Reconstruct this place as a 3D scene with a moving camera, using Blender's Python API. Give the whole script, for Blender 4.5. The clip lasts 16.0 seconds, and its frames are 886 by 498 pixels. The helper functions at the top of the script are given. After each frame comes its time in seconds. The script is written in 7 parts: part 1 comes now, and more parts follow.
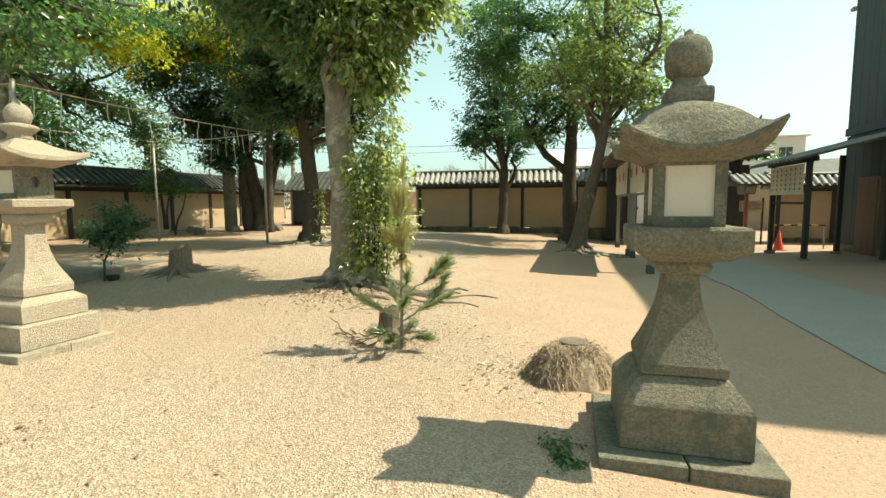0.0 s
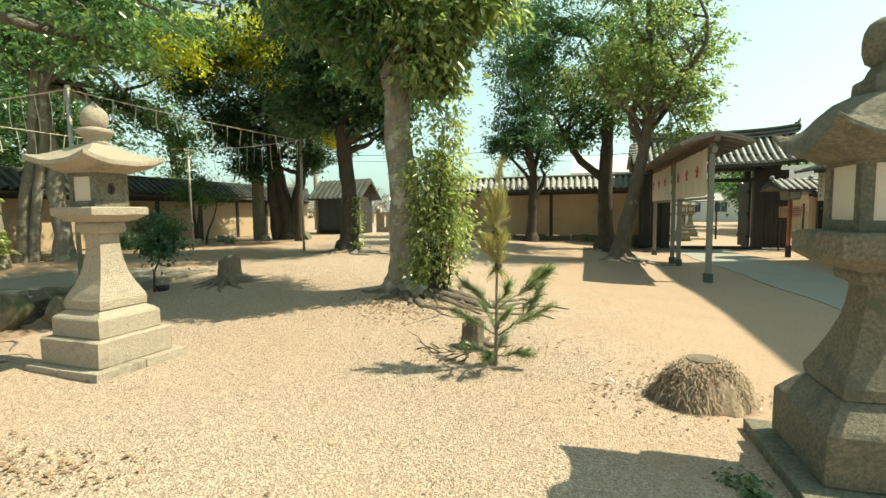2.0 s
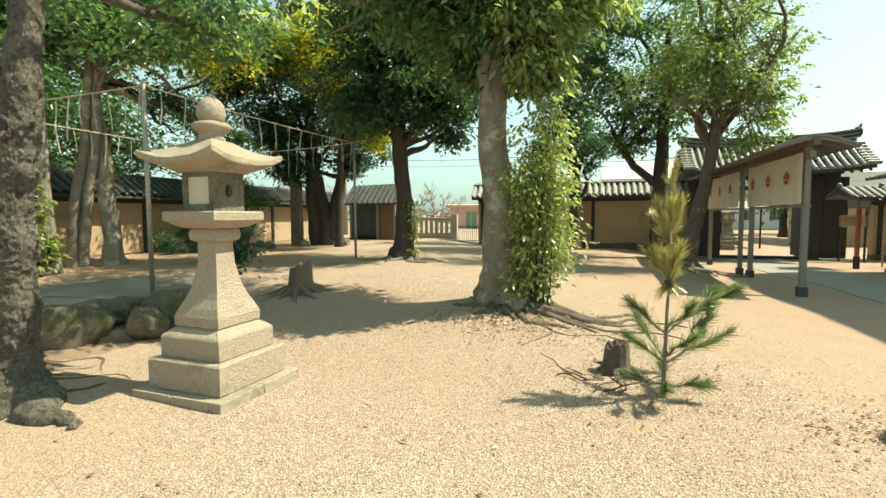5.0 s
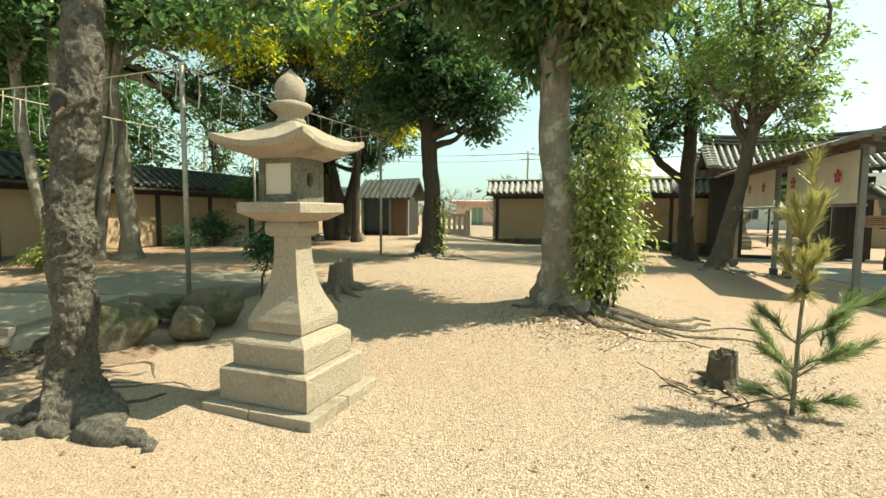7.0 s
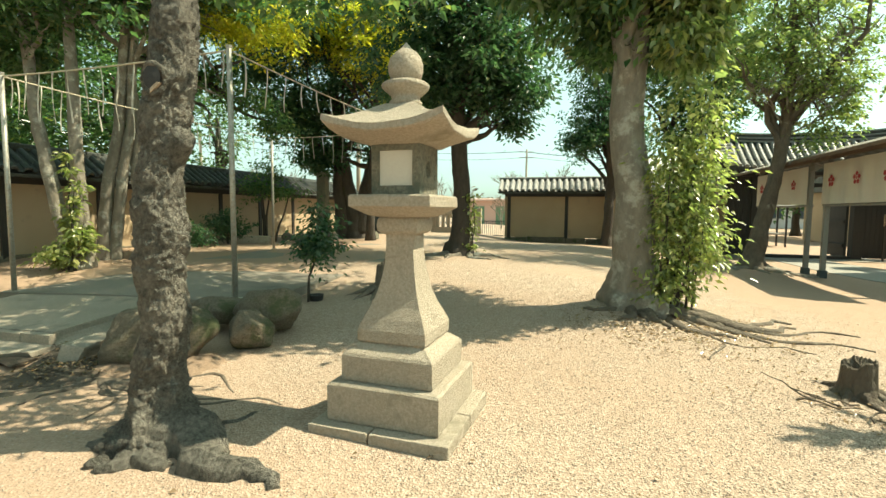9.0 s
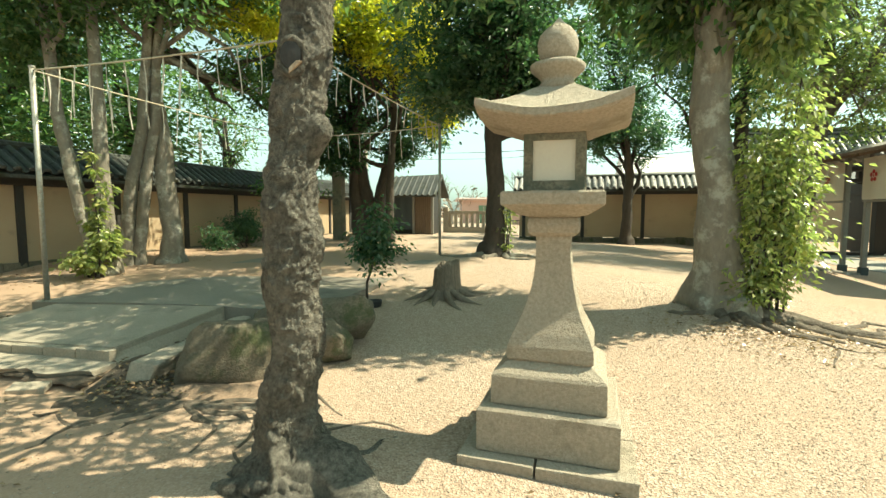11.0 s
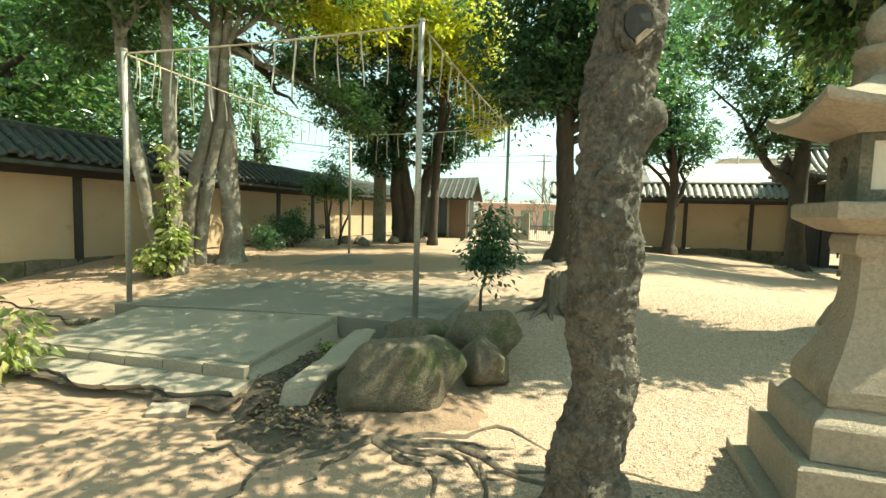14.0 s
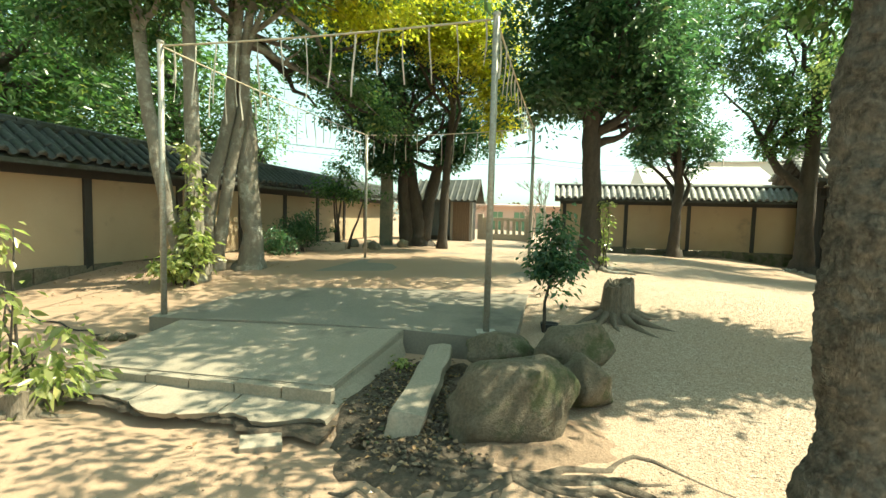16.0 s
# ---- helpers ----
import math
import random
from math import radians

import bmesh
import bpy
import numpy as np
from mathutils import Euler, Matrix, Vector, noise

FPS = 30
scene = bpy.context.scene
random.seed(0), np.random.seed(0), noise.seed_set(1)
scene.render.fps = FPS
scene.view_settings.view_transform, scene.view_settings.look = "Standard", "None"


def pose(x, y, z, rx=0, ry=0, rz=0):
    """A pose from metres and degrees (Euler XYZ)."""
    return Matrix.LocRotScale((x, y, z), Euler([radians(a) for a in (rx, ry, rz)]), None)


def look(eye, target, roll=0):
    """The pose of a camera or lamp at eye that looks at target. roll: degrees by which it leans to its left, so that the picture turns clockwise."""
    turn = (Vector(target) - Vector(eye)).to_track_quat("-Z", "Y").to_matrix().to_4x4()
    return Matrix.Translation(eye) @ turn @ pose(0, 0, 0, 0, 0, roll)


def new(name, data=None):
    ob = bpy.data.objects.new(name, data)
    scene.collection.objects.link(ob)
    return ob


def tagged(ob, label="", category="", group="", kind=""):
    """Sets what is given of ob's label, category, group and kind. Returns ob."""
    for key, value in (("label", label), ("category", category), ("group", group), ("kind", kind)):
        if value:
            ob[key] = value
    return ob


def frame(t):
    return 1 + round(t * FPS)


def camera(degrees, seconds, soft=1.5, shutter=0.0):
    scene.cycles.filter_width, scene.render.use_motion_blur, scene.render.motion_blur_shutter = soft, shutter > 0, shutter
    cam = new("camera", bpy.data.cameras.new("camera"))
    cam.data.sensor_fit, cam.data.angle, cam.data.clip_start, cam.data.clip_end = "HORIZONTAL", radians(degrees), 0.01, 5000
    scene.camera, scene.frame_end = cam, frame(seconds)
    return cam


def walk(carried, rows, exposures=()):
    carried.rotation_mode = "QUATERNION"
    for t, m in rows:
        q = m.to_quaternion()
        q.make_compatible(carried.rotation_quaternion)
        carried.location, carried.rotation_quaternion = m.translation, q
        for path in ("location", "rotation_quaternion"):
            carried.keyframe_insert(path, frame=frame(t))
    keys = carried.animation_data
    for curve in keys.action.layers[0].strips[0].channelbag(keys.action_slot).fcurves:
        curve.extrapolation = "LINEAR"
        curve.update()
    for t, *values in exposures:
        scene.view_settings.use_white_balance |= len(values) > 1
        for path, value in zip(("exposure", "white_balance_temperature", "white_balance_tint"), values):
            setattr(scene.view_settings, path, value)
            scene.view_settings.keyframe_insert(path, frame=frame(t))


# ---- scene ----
cam = camera(85.7, 16.0)
EXPOSURES = [(0.0, 0.79, 6400, -10), (4.0, 0.79, 6400, -10), (9.0, 0.92, 6400, -11), (12.0, 1.14, 6350, -13), (16.0, 1.32, 6350, -14)]
METRES, EYE, TILT, LEAN, TURN = 8.0, 1.5, -5.6, 0.4, 0.0
ROWS = [
    (0.0, 0.0, 0.0, 0.0, 0.0, 0.0, -0.0),
    (0.5, -0.029, 0.0098, -0.0014, 0.24, 0.24, 0.09),
    (1.0, -0.0559, 0.0164, 0.0022, 0.45, 0.36, 0.14),
    (1.5, -0.0827, 0.0271, 0.003, 0.81, 0.64, 0.19),
    (2.0, -0.1074, 0.0401, 0.0015, 1.14, 0.97, 0.19),
    (2.5, -0.1361, 0.0554, 0.0058, 1.48, 1.19, 0.18),
    (3.0, -0.1582, 0.0655, 0.0057, 1.76, 1.45, 0.1),
    (3.5, -0.1898, 0.0771, 0.0062, 1.9, 1.65, 0.05),
    (4.0, -0.2147, 0.0853, 0.0094, 2.08, 1.66, -0.03),
    (6.5, -0.3533, 0.1487, 0.0108, 2.35, 1.46, -0.9),
    (7.0, -0.3776, 0.1592, 0.0121, 1.86, 1.18, -0.98),
    (7.5, -0.4087, 0.1742, 0.009, 1.34, 1.17, -0.99),
    (8.0, -0.4367, 0.1884, 0.0134, 1.13, 1.04, -1.05),
    (8.5, -0.47, 0.2012, 0.013, 0.94, 1.12, -1.08),
    (9.0, -0.502, 0.2097, 0.0118, 0.7, 1.02, -1.01),
    (11.5, -0.6587, 0.2685, 0.0152, -0.34, 1.01, -0.27),
    (12.0, -0.6918, 0.2748, 0.0193, -0.81, 0.99, -0.49),
    (12.5, -0.7185, 0.2845, 0.0184, -0.8, 1.09, -0.68),
    (13.0, -0.7502, 0.2988, 0.0183, -0.51, 1.2, -0.94),
    (13.5, -0.7775, 0.3102, 0.0226, -0.11, 1.15, -1.39),
    (14.0, -0.8092, 0.3226, 0.0203, 0.1, 1.35, -1.93),
    (14.5, -0.8395, 0.3308, 0.0226, -0.13, 1.26, -2.32),
    (15.0, -0.8679, 0.3397, 0.0254, -0.5, 1.18, -2.38),
    (15.5, -0.8946, 0.3508, 0.0236, -1.11, 1.4, -2.11),
    (16.0, -0.9256, 0.3644, 0.0268, -2.01, 1.57, -1.77),
]
walk(cam, [(t, pose(0, 0, EYE, TILT, LEAN, TURN) @ pose(METRES * x, METRES * y, METRES * z, 90 + pitch, roll, yaw)) for t, x, y, z, yaw, pitch, roll in ROWS], EXPOSURES)

# ---- world, sun ----
SUN = Vector((0.715, 0.10, 1.0)).normalized()
world = bpy.data.worlds.new("sky")
scene.world = world
world.use_nodes = True
wn = world.node_tree
sky = wn.nodes.new("ShaderNodeTexSky")
sky.sky_type = "NISHITA"
sky.sun_disc = False
sky.sun_elevation = math.asin(SUN.z)
sky.sun_rotation = math.atan2(SUN.x, SUN.y)
sky.air_density, sky.dust_density, sky.ozone_density = 1.0, 1.6, 1.0
haze = wn.nodes.new("ShaderNodeHueSaturation")
haze.inputs["Saturation"].default_value = 0.36
warm = wn.nodes.new("ShaderNodeMix")
warm.data_type, warm.blend_type = "RGBA", "MULTIPLY"
warm.inputs[0].default_value = 1.0
warm.inputs[7].default_value = (0.88, 1.01, 0.94, 1)
wn.links.new(sky.outputs[0], haze.inputs["Color"])
wn.links.new(haze.outputs[0], warm.inputs[6])
wn.links.new(warm.outputs[2], wn.nodes["Background"].inputs[0])
wn.nodes["Background"].inputs[1].default_value = 0.125
sun = new("sun", bpy.data.lights.new("sun", "SUN"))
sun.data.energy, sun.data.angle, sun.data.color = 5.4, radians(0.5), (1.0, 0.81, 0.64)
sun.matrix_world = look((30, 0, 40), Vector((30, 0, 40)) - SUN)

# ---- helpers of this scene ----
C15, S15 = math.cos(radians(15)), math.sin(radians(15))
SITE = pose(0, 0, 0, 0, 0, -15)


def W(u, v, z=0.0):
    """The precinct's own axes (turned by 15 degrees) to the world."""
    return Vector((u * C15 + v * S15, -u * S15 + v * C15, z))


def UV(x, y):
    return x * C15 - y * S15, x * S15 + y * C15


def sstep(a, b, t):
    t = min(1.0, max(0.0, (t - a) / (b - a)))
    return t * t * (3 - 2 * t)


def ground_z(x, y):
    u, v = UV(x, y)
    left = 1.0 / (1.0 + math.exp(max(-40, min(40, (u + 3.6) / 0.9))))
    z = 0.36 * left * sstep(4.3, 9.5, v) * (1 - sstep(17.5, 23, v) * sstep(-10, -6, u))
    z -= (0.09 + 0.22 * sstep(8, 22, v)) * sstep(-1.5, 2.0, u)
    z += 0.14 * math.exp(-((x + 1.65) ** 2 + (y - 7.9) ** 2) / 1.0)
    z += 0.10 * math.exp(-((x - 4.1) ** 2 + (y - 14.3) ** 2) / 1.2)
    z -= 0.09 * math.exp(-((v - 3.68) / 0.26) ** 2) * sstep(-12.6, -11.9, u) * (1 - sstep(-9.3, -8.7, u))
    z -= 0.05 * math.exp(-((x + 0.4) ** 2 + (y - 5.0) ** 2) / 0.8)
    z += 0.06 * noise.noise((x * 0.35, y * 0.35, 3.1)) * sstep(60, 20, abs(x) + abs(y))
    z += 0.012 * noise.noise((x * 1.7, y * 1.7, 7.7)) * sstep(60, 20, abs(x) + abs(y))
    return z


def on_ground(x, y, dz=0.0):
    return Vector((x, y, ground_z(x, y) + dz))


def finish(name, bm, mat, parent=None, label="", m=None, smooth=False):
    me = bpy.data.meshes.new(name)
    bmesh.ops.recalc_face_normals(bm, faces=bm.faces)
    bm.to_mesh(me)
    bm.free()
    if smooth:
        for p in me.polygons:
            p.use_smooth = True
    if mat:
        me.materials.append(mat)
    ob = new(name, me)
    if parent:
        ob.parent = parent
    if m is not None:
        ob.matrix_basis = m
    if label:
        tagged(ob, label)
    return ob


def part(name, bm, mat, parent, label="", m=None, smooth=False):
    return finish(name, bm, mat, parent, label, m, smooth)


def from_arrays(name, verts, quads, mat, parent=None, smooth=False):
    """A mesh from numpy arrays: verts (n, 3), quads (m, 3 or 4)."""
    me = bpy.data.meshes.new(name)
    k = quads.shape[1]
    me.vertices.add(len(verts))
    me.vertices.foreach_set("co", verts.astype(np.float32).ravel())
    me.loops.add(quads.size)
    me.loops.foreach_set("vertex_index", quads.astype(np.int32).ravel())
    me.polygons.add(len(quads))
    me.polygons.foreach_set("loop_start", (np.arange(len(quads)) * k).astype(np.int32))
    me.polygons.foreach_set("loop_total", np.full(len(quads), k, np.int32))
    if smooth:
        me.polygons.foreach_set("use_smooth", np.ones(len(quads), bool))
    me.update(calc_edges=True)
    me.materials.append(mat)
    ob = new(name, me)
    if parent:
        ob.parent = parent
    return ob


def empty(name, place, rz=0.0):
    ob = new(name)
    ob.empty_display_size = 0.2
    ob.matrix_basis = pose(place[0], place[1], place[2], 0, 0, rz)
    return ob


def add_box(bm, x0, x1, y0, y1, z0, z1, bevel=0.0, top=1.0, rough=0.0, cuts=0, seed=0):
    """A box; top: how far its upper face shrinks; rough: how far its points stray."""
    b = bmesh.new()
    bmesh.ops.create_cube(b, size=1.0)
    cx, cy, cz = (x0 + x1) / 2, (y0 + y1) / 2, (z0 + z1) / 2
    for w in b.verts:
        k = top if w.co.z > 0 else 1.0
        w.co = Vector((cx + w.co.x * k * (x1 - x0), cy + w.co.y * k * (y1 - y0), cz + w.co.z * (z1 - z0)))
    if bevel > 0:
        bmesh.ops.bevel(b, geom=list(b.edges), offset=bevel, segments=2, profile=0.6, affect="EDGES", clamp_overlap=True)
    if cuts:
        bmesh.ops.subdivide_edges(b, edges=list(b.edges), cuts=cuts, use_grid_fill=True)
    if rough > 0:
        for w in b.verts:
            n = noise.noise_vector(w.co * 6.0 + Vector((seed * 3.3, seed * 1.7, 0)))
            w.co += n * rough
    me = bpy.data.meshes.new("tmp")
    b.to_mesh(me)
    b.free()
    bm.from_mesh(me)
    bpy.data.meshes.remove(me)


def box(*a, **k):
    bm = bmesh.new()
    add_box(bm, *a, **k)
    return bm


def rings(bm, sections, sides=12, cap=True):
    """Skin a row of closed sections (lists of points) into a tube."""
    rows = [[bm.verts.new(p) for p in s] for s in sections]
    n = len(rows[0])
    for a, b in zip(rows, rows[1:]):
        for i in range(n):
            bm.faces.new((a[i], a[(i + 1) % n], b[(i + 1) % n], b[i]))
    if cap:
        bm.faces.new(rows[0][::-1])
        bm.faces.new(rows[-1])


def tube(bm, pts, radii, sides=10, lumps=0.0, seed=0.0, flare=None):
    """A tapered limb along points, with knobbly bark."""
    pts = [Vector(p) for p in pts]
    secs = []
    for i, p in enumerate(pts):
        d = (pts[min(i + 1, len(pts) - 1)] - pts[max(i - 1, 0)]).normalized()
        a = d.cross(Vector((0.13, 0.97, 0.2)))
        if a.length < 0.1:
            a = d.cross(Vector((1, 0, 0)))
        a.normalize()
        b = d.cross(a)
        ring = []
        for k in range(sides):
            t = 2 * math.pi * k / sides
            w = a * math.cos(t) + b * math.sin(t)
            r = radii[i]
            if lumps:
                q = p + w * r
                r *= 1 + lumps * (noise.noise(q * (2.2 / max(0.45, radii[i] * 4)) + Vector((seed, seed, seed))) + 0.5 * noise.noise(q * 11 + Vector((seed, 0, seed))) + 0.45 * noise.noise(Vector((q.x * 24, q.y * 24, q.z * 22))) + 0.35 * noise.noise(Vector((q.x * 55, q.y * 55, q.z * 48))))
            if sides > 100:
                r *= 1 + 0.10 * (0.5 - 2.2 * abs(noise.noise(Vector((q.x * 19, q.y * 19, q.z * 15)) + Vector((seed, 0, 0))))) + 0.05 * (0.4 - 2 * abs(noise.noise(Vector((q.x * 46, q.y * 46, q.z * 34)))))
            if flare:
                r *= 1 + flare[i] * (0.5 + 0.5 * math.cos(5 * t + seed)) ** 2
            ring.append(p + w * r)
        secs.append(ring)
    rings(bm, secs)


def bend(a, b, n, sway, seed):
    """Points from a to b that wander."""
    a, b = Vector(a), Vector(b)
    out = []
    for i in range(n + 1):
        t = i / n
        off = Vector((noise.noise((t * 2.3, seed, 1.0)), noise.noise((t * 2.3, seed, 5.0)), 0.4 * noise.noise((t * 2.3, seed, 9.0))))
        out.append(a.lerp(b, t) + off * sway * math.sin(math.pi * min(1, t * 1.1)))
    return out


def lathe(bm, profile, sides=24, centre=(0, 0)):
    rings(bm, [[Vector((centre[0] + r * math.cos(2 * math.pi * k / sides), centre[1] + r * math.sin(2 * math.pi * k / sides), z)) for k in range(sides)] for r, z in profile])


# ---- materials ----
def mat_base(name, rough=0.8):
    m = bpy.data.materials.new(name)
    m.use_nodes = True
    b = m.node_tree.nodes["Principled BSDF"]
    b.inputs["Roughness"].default_value = rough
    return m, m.node_tree, b


def coords(nt, scale=(1, 1, 1)):
    tc = nt.nodes.new("ShaderNodeTexCoord")
    mp = nt.nodes.new("ShaderNodeMapping")
    mp.inputs["Scale"].default_value = scale
    nt.links.new(tc.outputs["Object"], mp.inputs[0])
    return mp.outputs[0]


def noise_tex(nt, vec, scale, detail=6, rough=0.6):
    n = nt.nodes.new("ShaderNodeTexNoise")
    n.inputs["Scale"].default_value, n.inputs["Detail"].default_value, n.inputs["Roughness"].default_value = scale, detail, rough
    nt.links.new(vec, n.inputs["Vector"])
    return n.outputs["Fac"]


def ramp(nt, fac, stops):
    r = nt.nodes.new("ShaderNodeValToRGB")
    r.color_ramp.elements[0].position, r.color_ramp.elements[0].color = stops[0][0], (*stops[0][1], 1)
    r.color_ramp.elements[1].position, r.color_ramp.elements[1].color = stops[-1][0], (*stops[-1][1], 1)
    for p, c in stops[1:-1]:
        e = r.color_ramp.elements.new(p)
        e.color = (*c, 1)
    nt.links.new(fac, r.inputs[0])
    return r.outputs[0]


def mix(nt, fac, a, b, kind="MIX"):
    n = nt.nodes.new("ShaderNodeMix")
    n.data_type, n.blend_type = "RGBA", kind
    for socket, value in ((n.inputs[0], fac), (n.inputs[6], a), (n.inputs[7], b)):
        if isinstance(value, (int, float)):
            socket.default_value = value
        elif isinstance(value, tuple):
            socket.default_value = (*value, 1)
        else:
            nt.links.new(value, socket)
    return n.outputs[2]


def bump(nt, bsdf, height, strength, dist, under=None):
    n = nt.nodes.new("ShaderNodeBump")
    n.inputs["Strength"].default_value, n.inputs["Distance"].default_value = strength, dist
    nt.links.new(height, n.inputs["Height"])
    if under is not None:
        nt.links.new(under, n.inputs["Normal"])
    nt.links.new(n.outputs[0], bsdf.inputs["Normal"])
    return n.outputs[0]


def two_scale(name, c0, c1, c2, big=0.8, fine=25.0, rough=0.85, bumps=(0.4, 0.01), stretch=(1, 1, 1), stain=None):
    """Colour that varies broadly and in its grain, with fine relief."""
    m, nt, b = mat_base(name, rough)
    vec = coords(nt, stretch)
    f1 = noise_tex(nt, vec, big, 5)
    f2 = noise_tex(nt, vec, fine, 8, 0.7)
    broad = ramp(nt, f1, [(0.3, c0), (0.7, c1)])
    col = mix(nt, ramp(nt, f2, [(0.38, (0, 0, 0)), (0.66, (1, 1, 1))]), broad, c2)
    if stain:
        f3 = noise_tex(nt, vec, stain[1], 6, 0.65)
        col = mix(nt, ramp(nt, f3, [(stain[2], (0, 0, 0)), (stain[2] + 0.12, (1, 1, 1))]), col, stain[0])
    nt.links.new(col, b.inputs["Base Color"])
    bump(nt, b, f2, bumps[0], bumps[1])
    return m


def leaf_mat(name, dark, light, old, old_share=0.06, trans=0.3):
    """Leaves: each one its own green, a few yellowed; light shines through them."""
    m = bpy.data.materials.new(name)
    m.use_nodes = True
    nt = m.node_tree
    b = nt.nodes["Principled BSDF"]
    g = nt.nodes.new("ShaderNodeNewGeometry")
    col = ramp(nt, g.outputs["Random Per Island"], [(0.0, dark), (0.9 - old_share, light), (1.0 - old_share, light), (1.0, old)])
    f = noise_tex(nt, coords(nt), 0.5, 3)
    col = mix(nt, ramp(nt, f, [(0.4, (0, 0, 0)), (0.65, (1, 1, 1))]), col, mix(nt, 0.5, col, light))
    nt.links.new(col, b.inputs["Base Color"])
    b.inputs["Roughness"].default_value = 0.27
    b.inputs["Specular IOR Level"].default_value = 0.75
    t = nt.nodes.new("ShaderNodeBsdfTranslucent")
    nt.links.new(mix(nt, 1.0, col, (1.6, 2.05, 1.2), "MULTIPLY"), t.inputs[0])
    s = nt.nodes.new("ShaderNodeMixShader")
    s.inputs[0].default_value = trans
    nt.links.new(b.outputs[0], s.inputs[1])
    nt.links.new(t.outputs[0], s.inputs[2])
    nt.links.new(s.outputs[0], nt.nodes["Material Output"].inputs[0])
    return m


def bark_mat(name, c0, c1, lichen, share=0.62):
    m, nt, b = mat_base(name, 0.9)
    vec = coords(nt, (1, 1, 0.45))
    f1 = noise_tex(nt, vec, 7, 8, 0.7)
    f2 = noise_tex(nt, vec, 34, 8, 0.7)
    f3 = noise_tex(nt, coords(nt), 3.2, 6, 0.7)
    col = mix(nt, f2, ramp(nt, f1, [(0.35, c0), (0.65, c1)]), c0)
    col = mix(nt, ramp(nt, f3, [(share, (0, 0, 0)), (share + 0.1, (0.8, 0.8, 0.8))]), col, lichen)
    nt.links.new(col, b.inputs["Base Color"])
    n1 = bump(nt, b, f1, 0.9, 0.045)
    bump(nt, b, f2, 0.9, 0.02, n1)
    return m


def plated_bark(name):
    """Old bark broken into small raised plates with dark grooves."""
    m, nt, b = mat_base(name, 0.92)
    vec = coords(nt, (1, 1, 0.8))
    f1 = noise_tex(nt, vec, 36, 9, 0.72)
    f2 = noise_tex(nt, vec, 85, 8, 0.75)
    f3 = noise_tex(nt, coords(nt), 6.0, 7, 0.75)
    col = ramp(nt, f1, [(0.34, (0.045, 0.044, 0.036)), (0.48, (0.150, 0.143, 0.117)), (0.66, (0.36, 0.335, 0.275))])
    col = mix(nt, ramp(nt, f2, [(0.35, (0.55, 0.55, 0.55)), (0.6, (0, 0, 0))]), col, (0.07, 0.055, 0.042))
    col = mix(nt, ramp(nt, f3, [(0.45, (0, 0, 0)), (0.62, (0.45, 0.45, 0.45))]), col, (0.38, 0.345, 0.285))
    nt.links.new(col, b.inputs["Base Color"])
    n1 = bump(nt, b, f1, 1.0, 0.09)
    bump(nt, b, f2, 0.9, 0.025, n1)
    return m


def gravel_mat():
    m, nt, b = mat_base("pale_gravel", 0.92)
    vec = coords(nt)
    v = nt.nodes.new("ShaderNodeTexVoronoi")
    v.inputs["Scale"].default_value = 80
    nt.links.new(vec, v.inputs["Vector"])
    stone = ramp(nt, v.outputs["Color"], [(0.0, (0.19, 0.142, 0.104)), (0.45, (0.37, 0.285, 0.215)), (1.0, (0.60, 0.50, 0.40))])
    broad = noise_tex(nt, vec, 0.45, 5)
    mid = noise_tex(nt, vec, 3.0, 6, 0.7)
    sand = mix(nt, mid, (0.365, 0.252, 0.172), (0.300, 0.206, 0.140))
    where = ramp(nt, broad, [(0.42, (0.92, 0.92, 0.92)), (0.62, (0.5, 0.5, 0.5))])
    sep = nt.nodes.new("ShaderNodeSeparateXYZ")
    nt.links.new(vec, sep.inputs[0])
    worn = nt.nodes.new("ShaderNodeMath")
    worn.operation = "MULTIPLY_ADD"
    worn.inputs[1].default_value = 2.2
    nt.links.new(noise_tex(nt, vec, 0.9, 4), worn.inputs[0])
    nt.links.new(sep.outputs[0], worn.inputs[2])
    span = nt.nodes.new("ShaderNodeMapRange")
    span.interpolation_type = "SMOOTHSTEP"
    for k, v_ in enumerate((-6.3, -4.2, 0.12, 1.0)):
        span.inputs[k + 1].default_value = v_
    nt.links.new(worn.outputs[0], span.inputs[0])
    east = nt.nodes.new("ShaderNodeMapRange")
    east.interpolation_type = "SMOOTHSTEP"
    for k, v_ in enumerate((1.3, 2.6, 1.0, 0.35)):
        east.inputs[k + 1].default_value = v_
    nt.links.new(worn.outputs[0], east.inputs[0])
    where = mix(nt, 1.0, mix(nt, 1.0, where, span.outputs[0], "MULTIPLY"), east.outputs[0], "MULTIPLY")
    col = mix(nt, where, sand, stone)
    litter = noise_tex(nt, vec, 9, 8, 0.75)
    col = mix(nt, ramp(nt, litter, [(0.64, (0, 0, 0)), (0.76, (0.45, 0.45, 0.45))]), col, (0.139, 0.093, 0.058))
    nt.links.new(col, b.inputs["Base Color"])
    n1 = bump(nt, b, mix(nt, 1.0, v.outputs["Distance"], where, "MULTIPLY"), 0.8, 0.016)
    n2 = bump(nt, b, noise_tex(nt, vec, 14, 6), 0.4, 0.03, n1)
    bump(nt, b, noise_tex(nt, vec, 120, 4), 0.35, 0.006, n2)
    return m


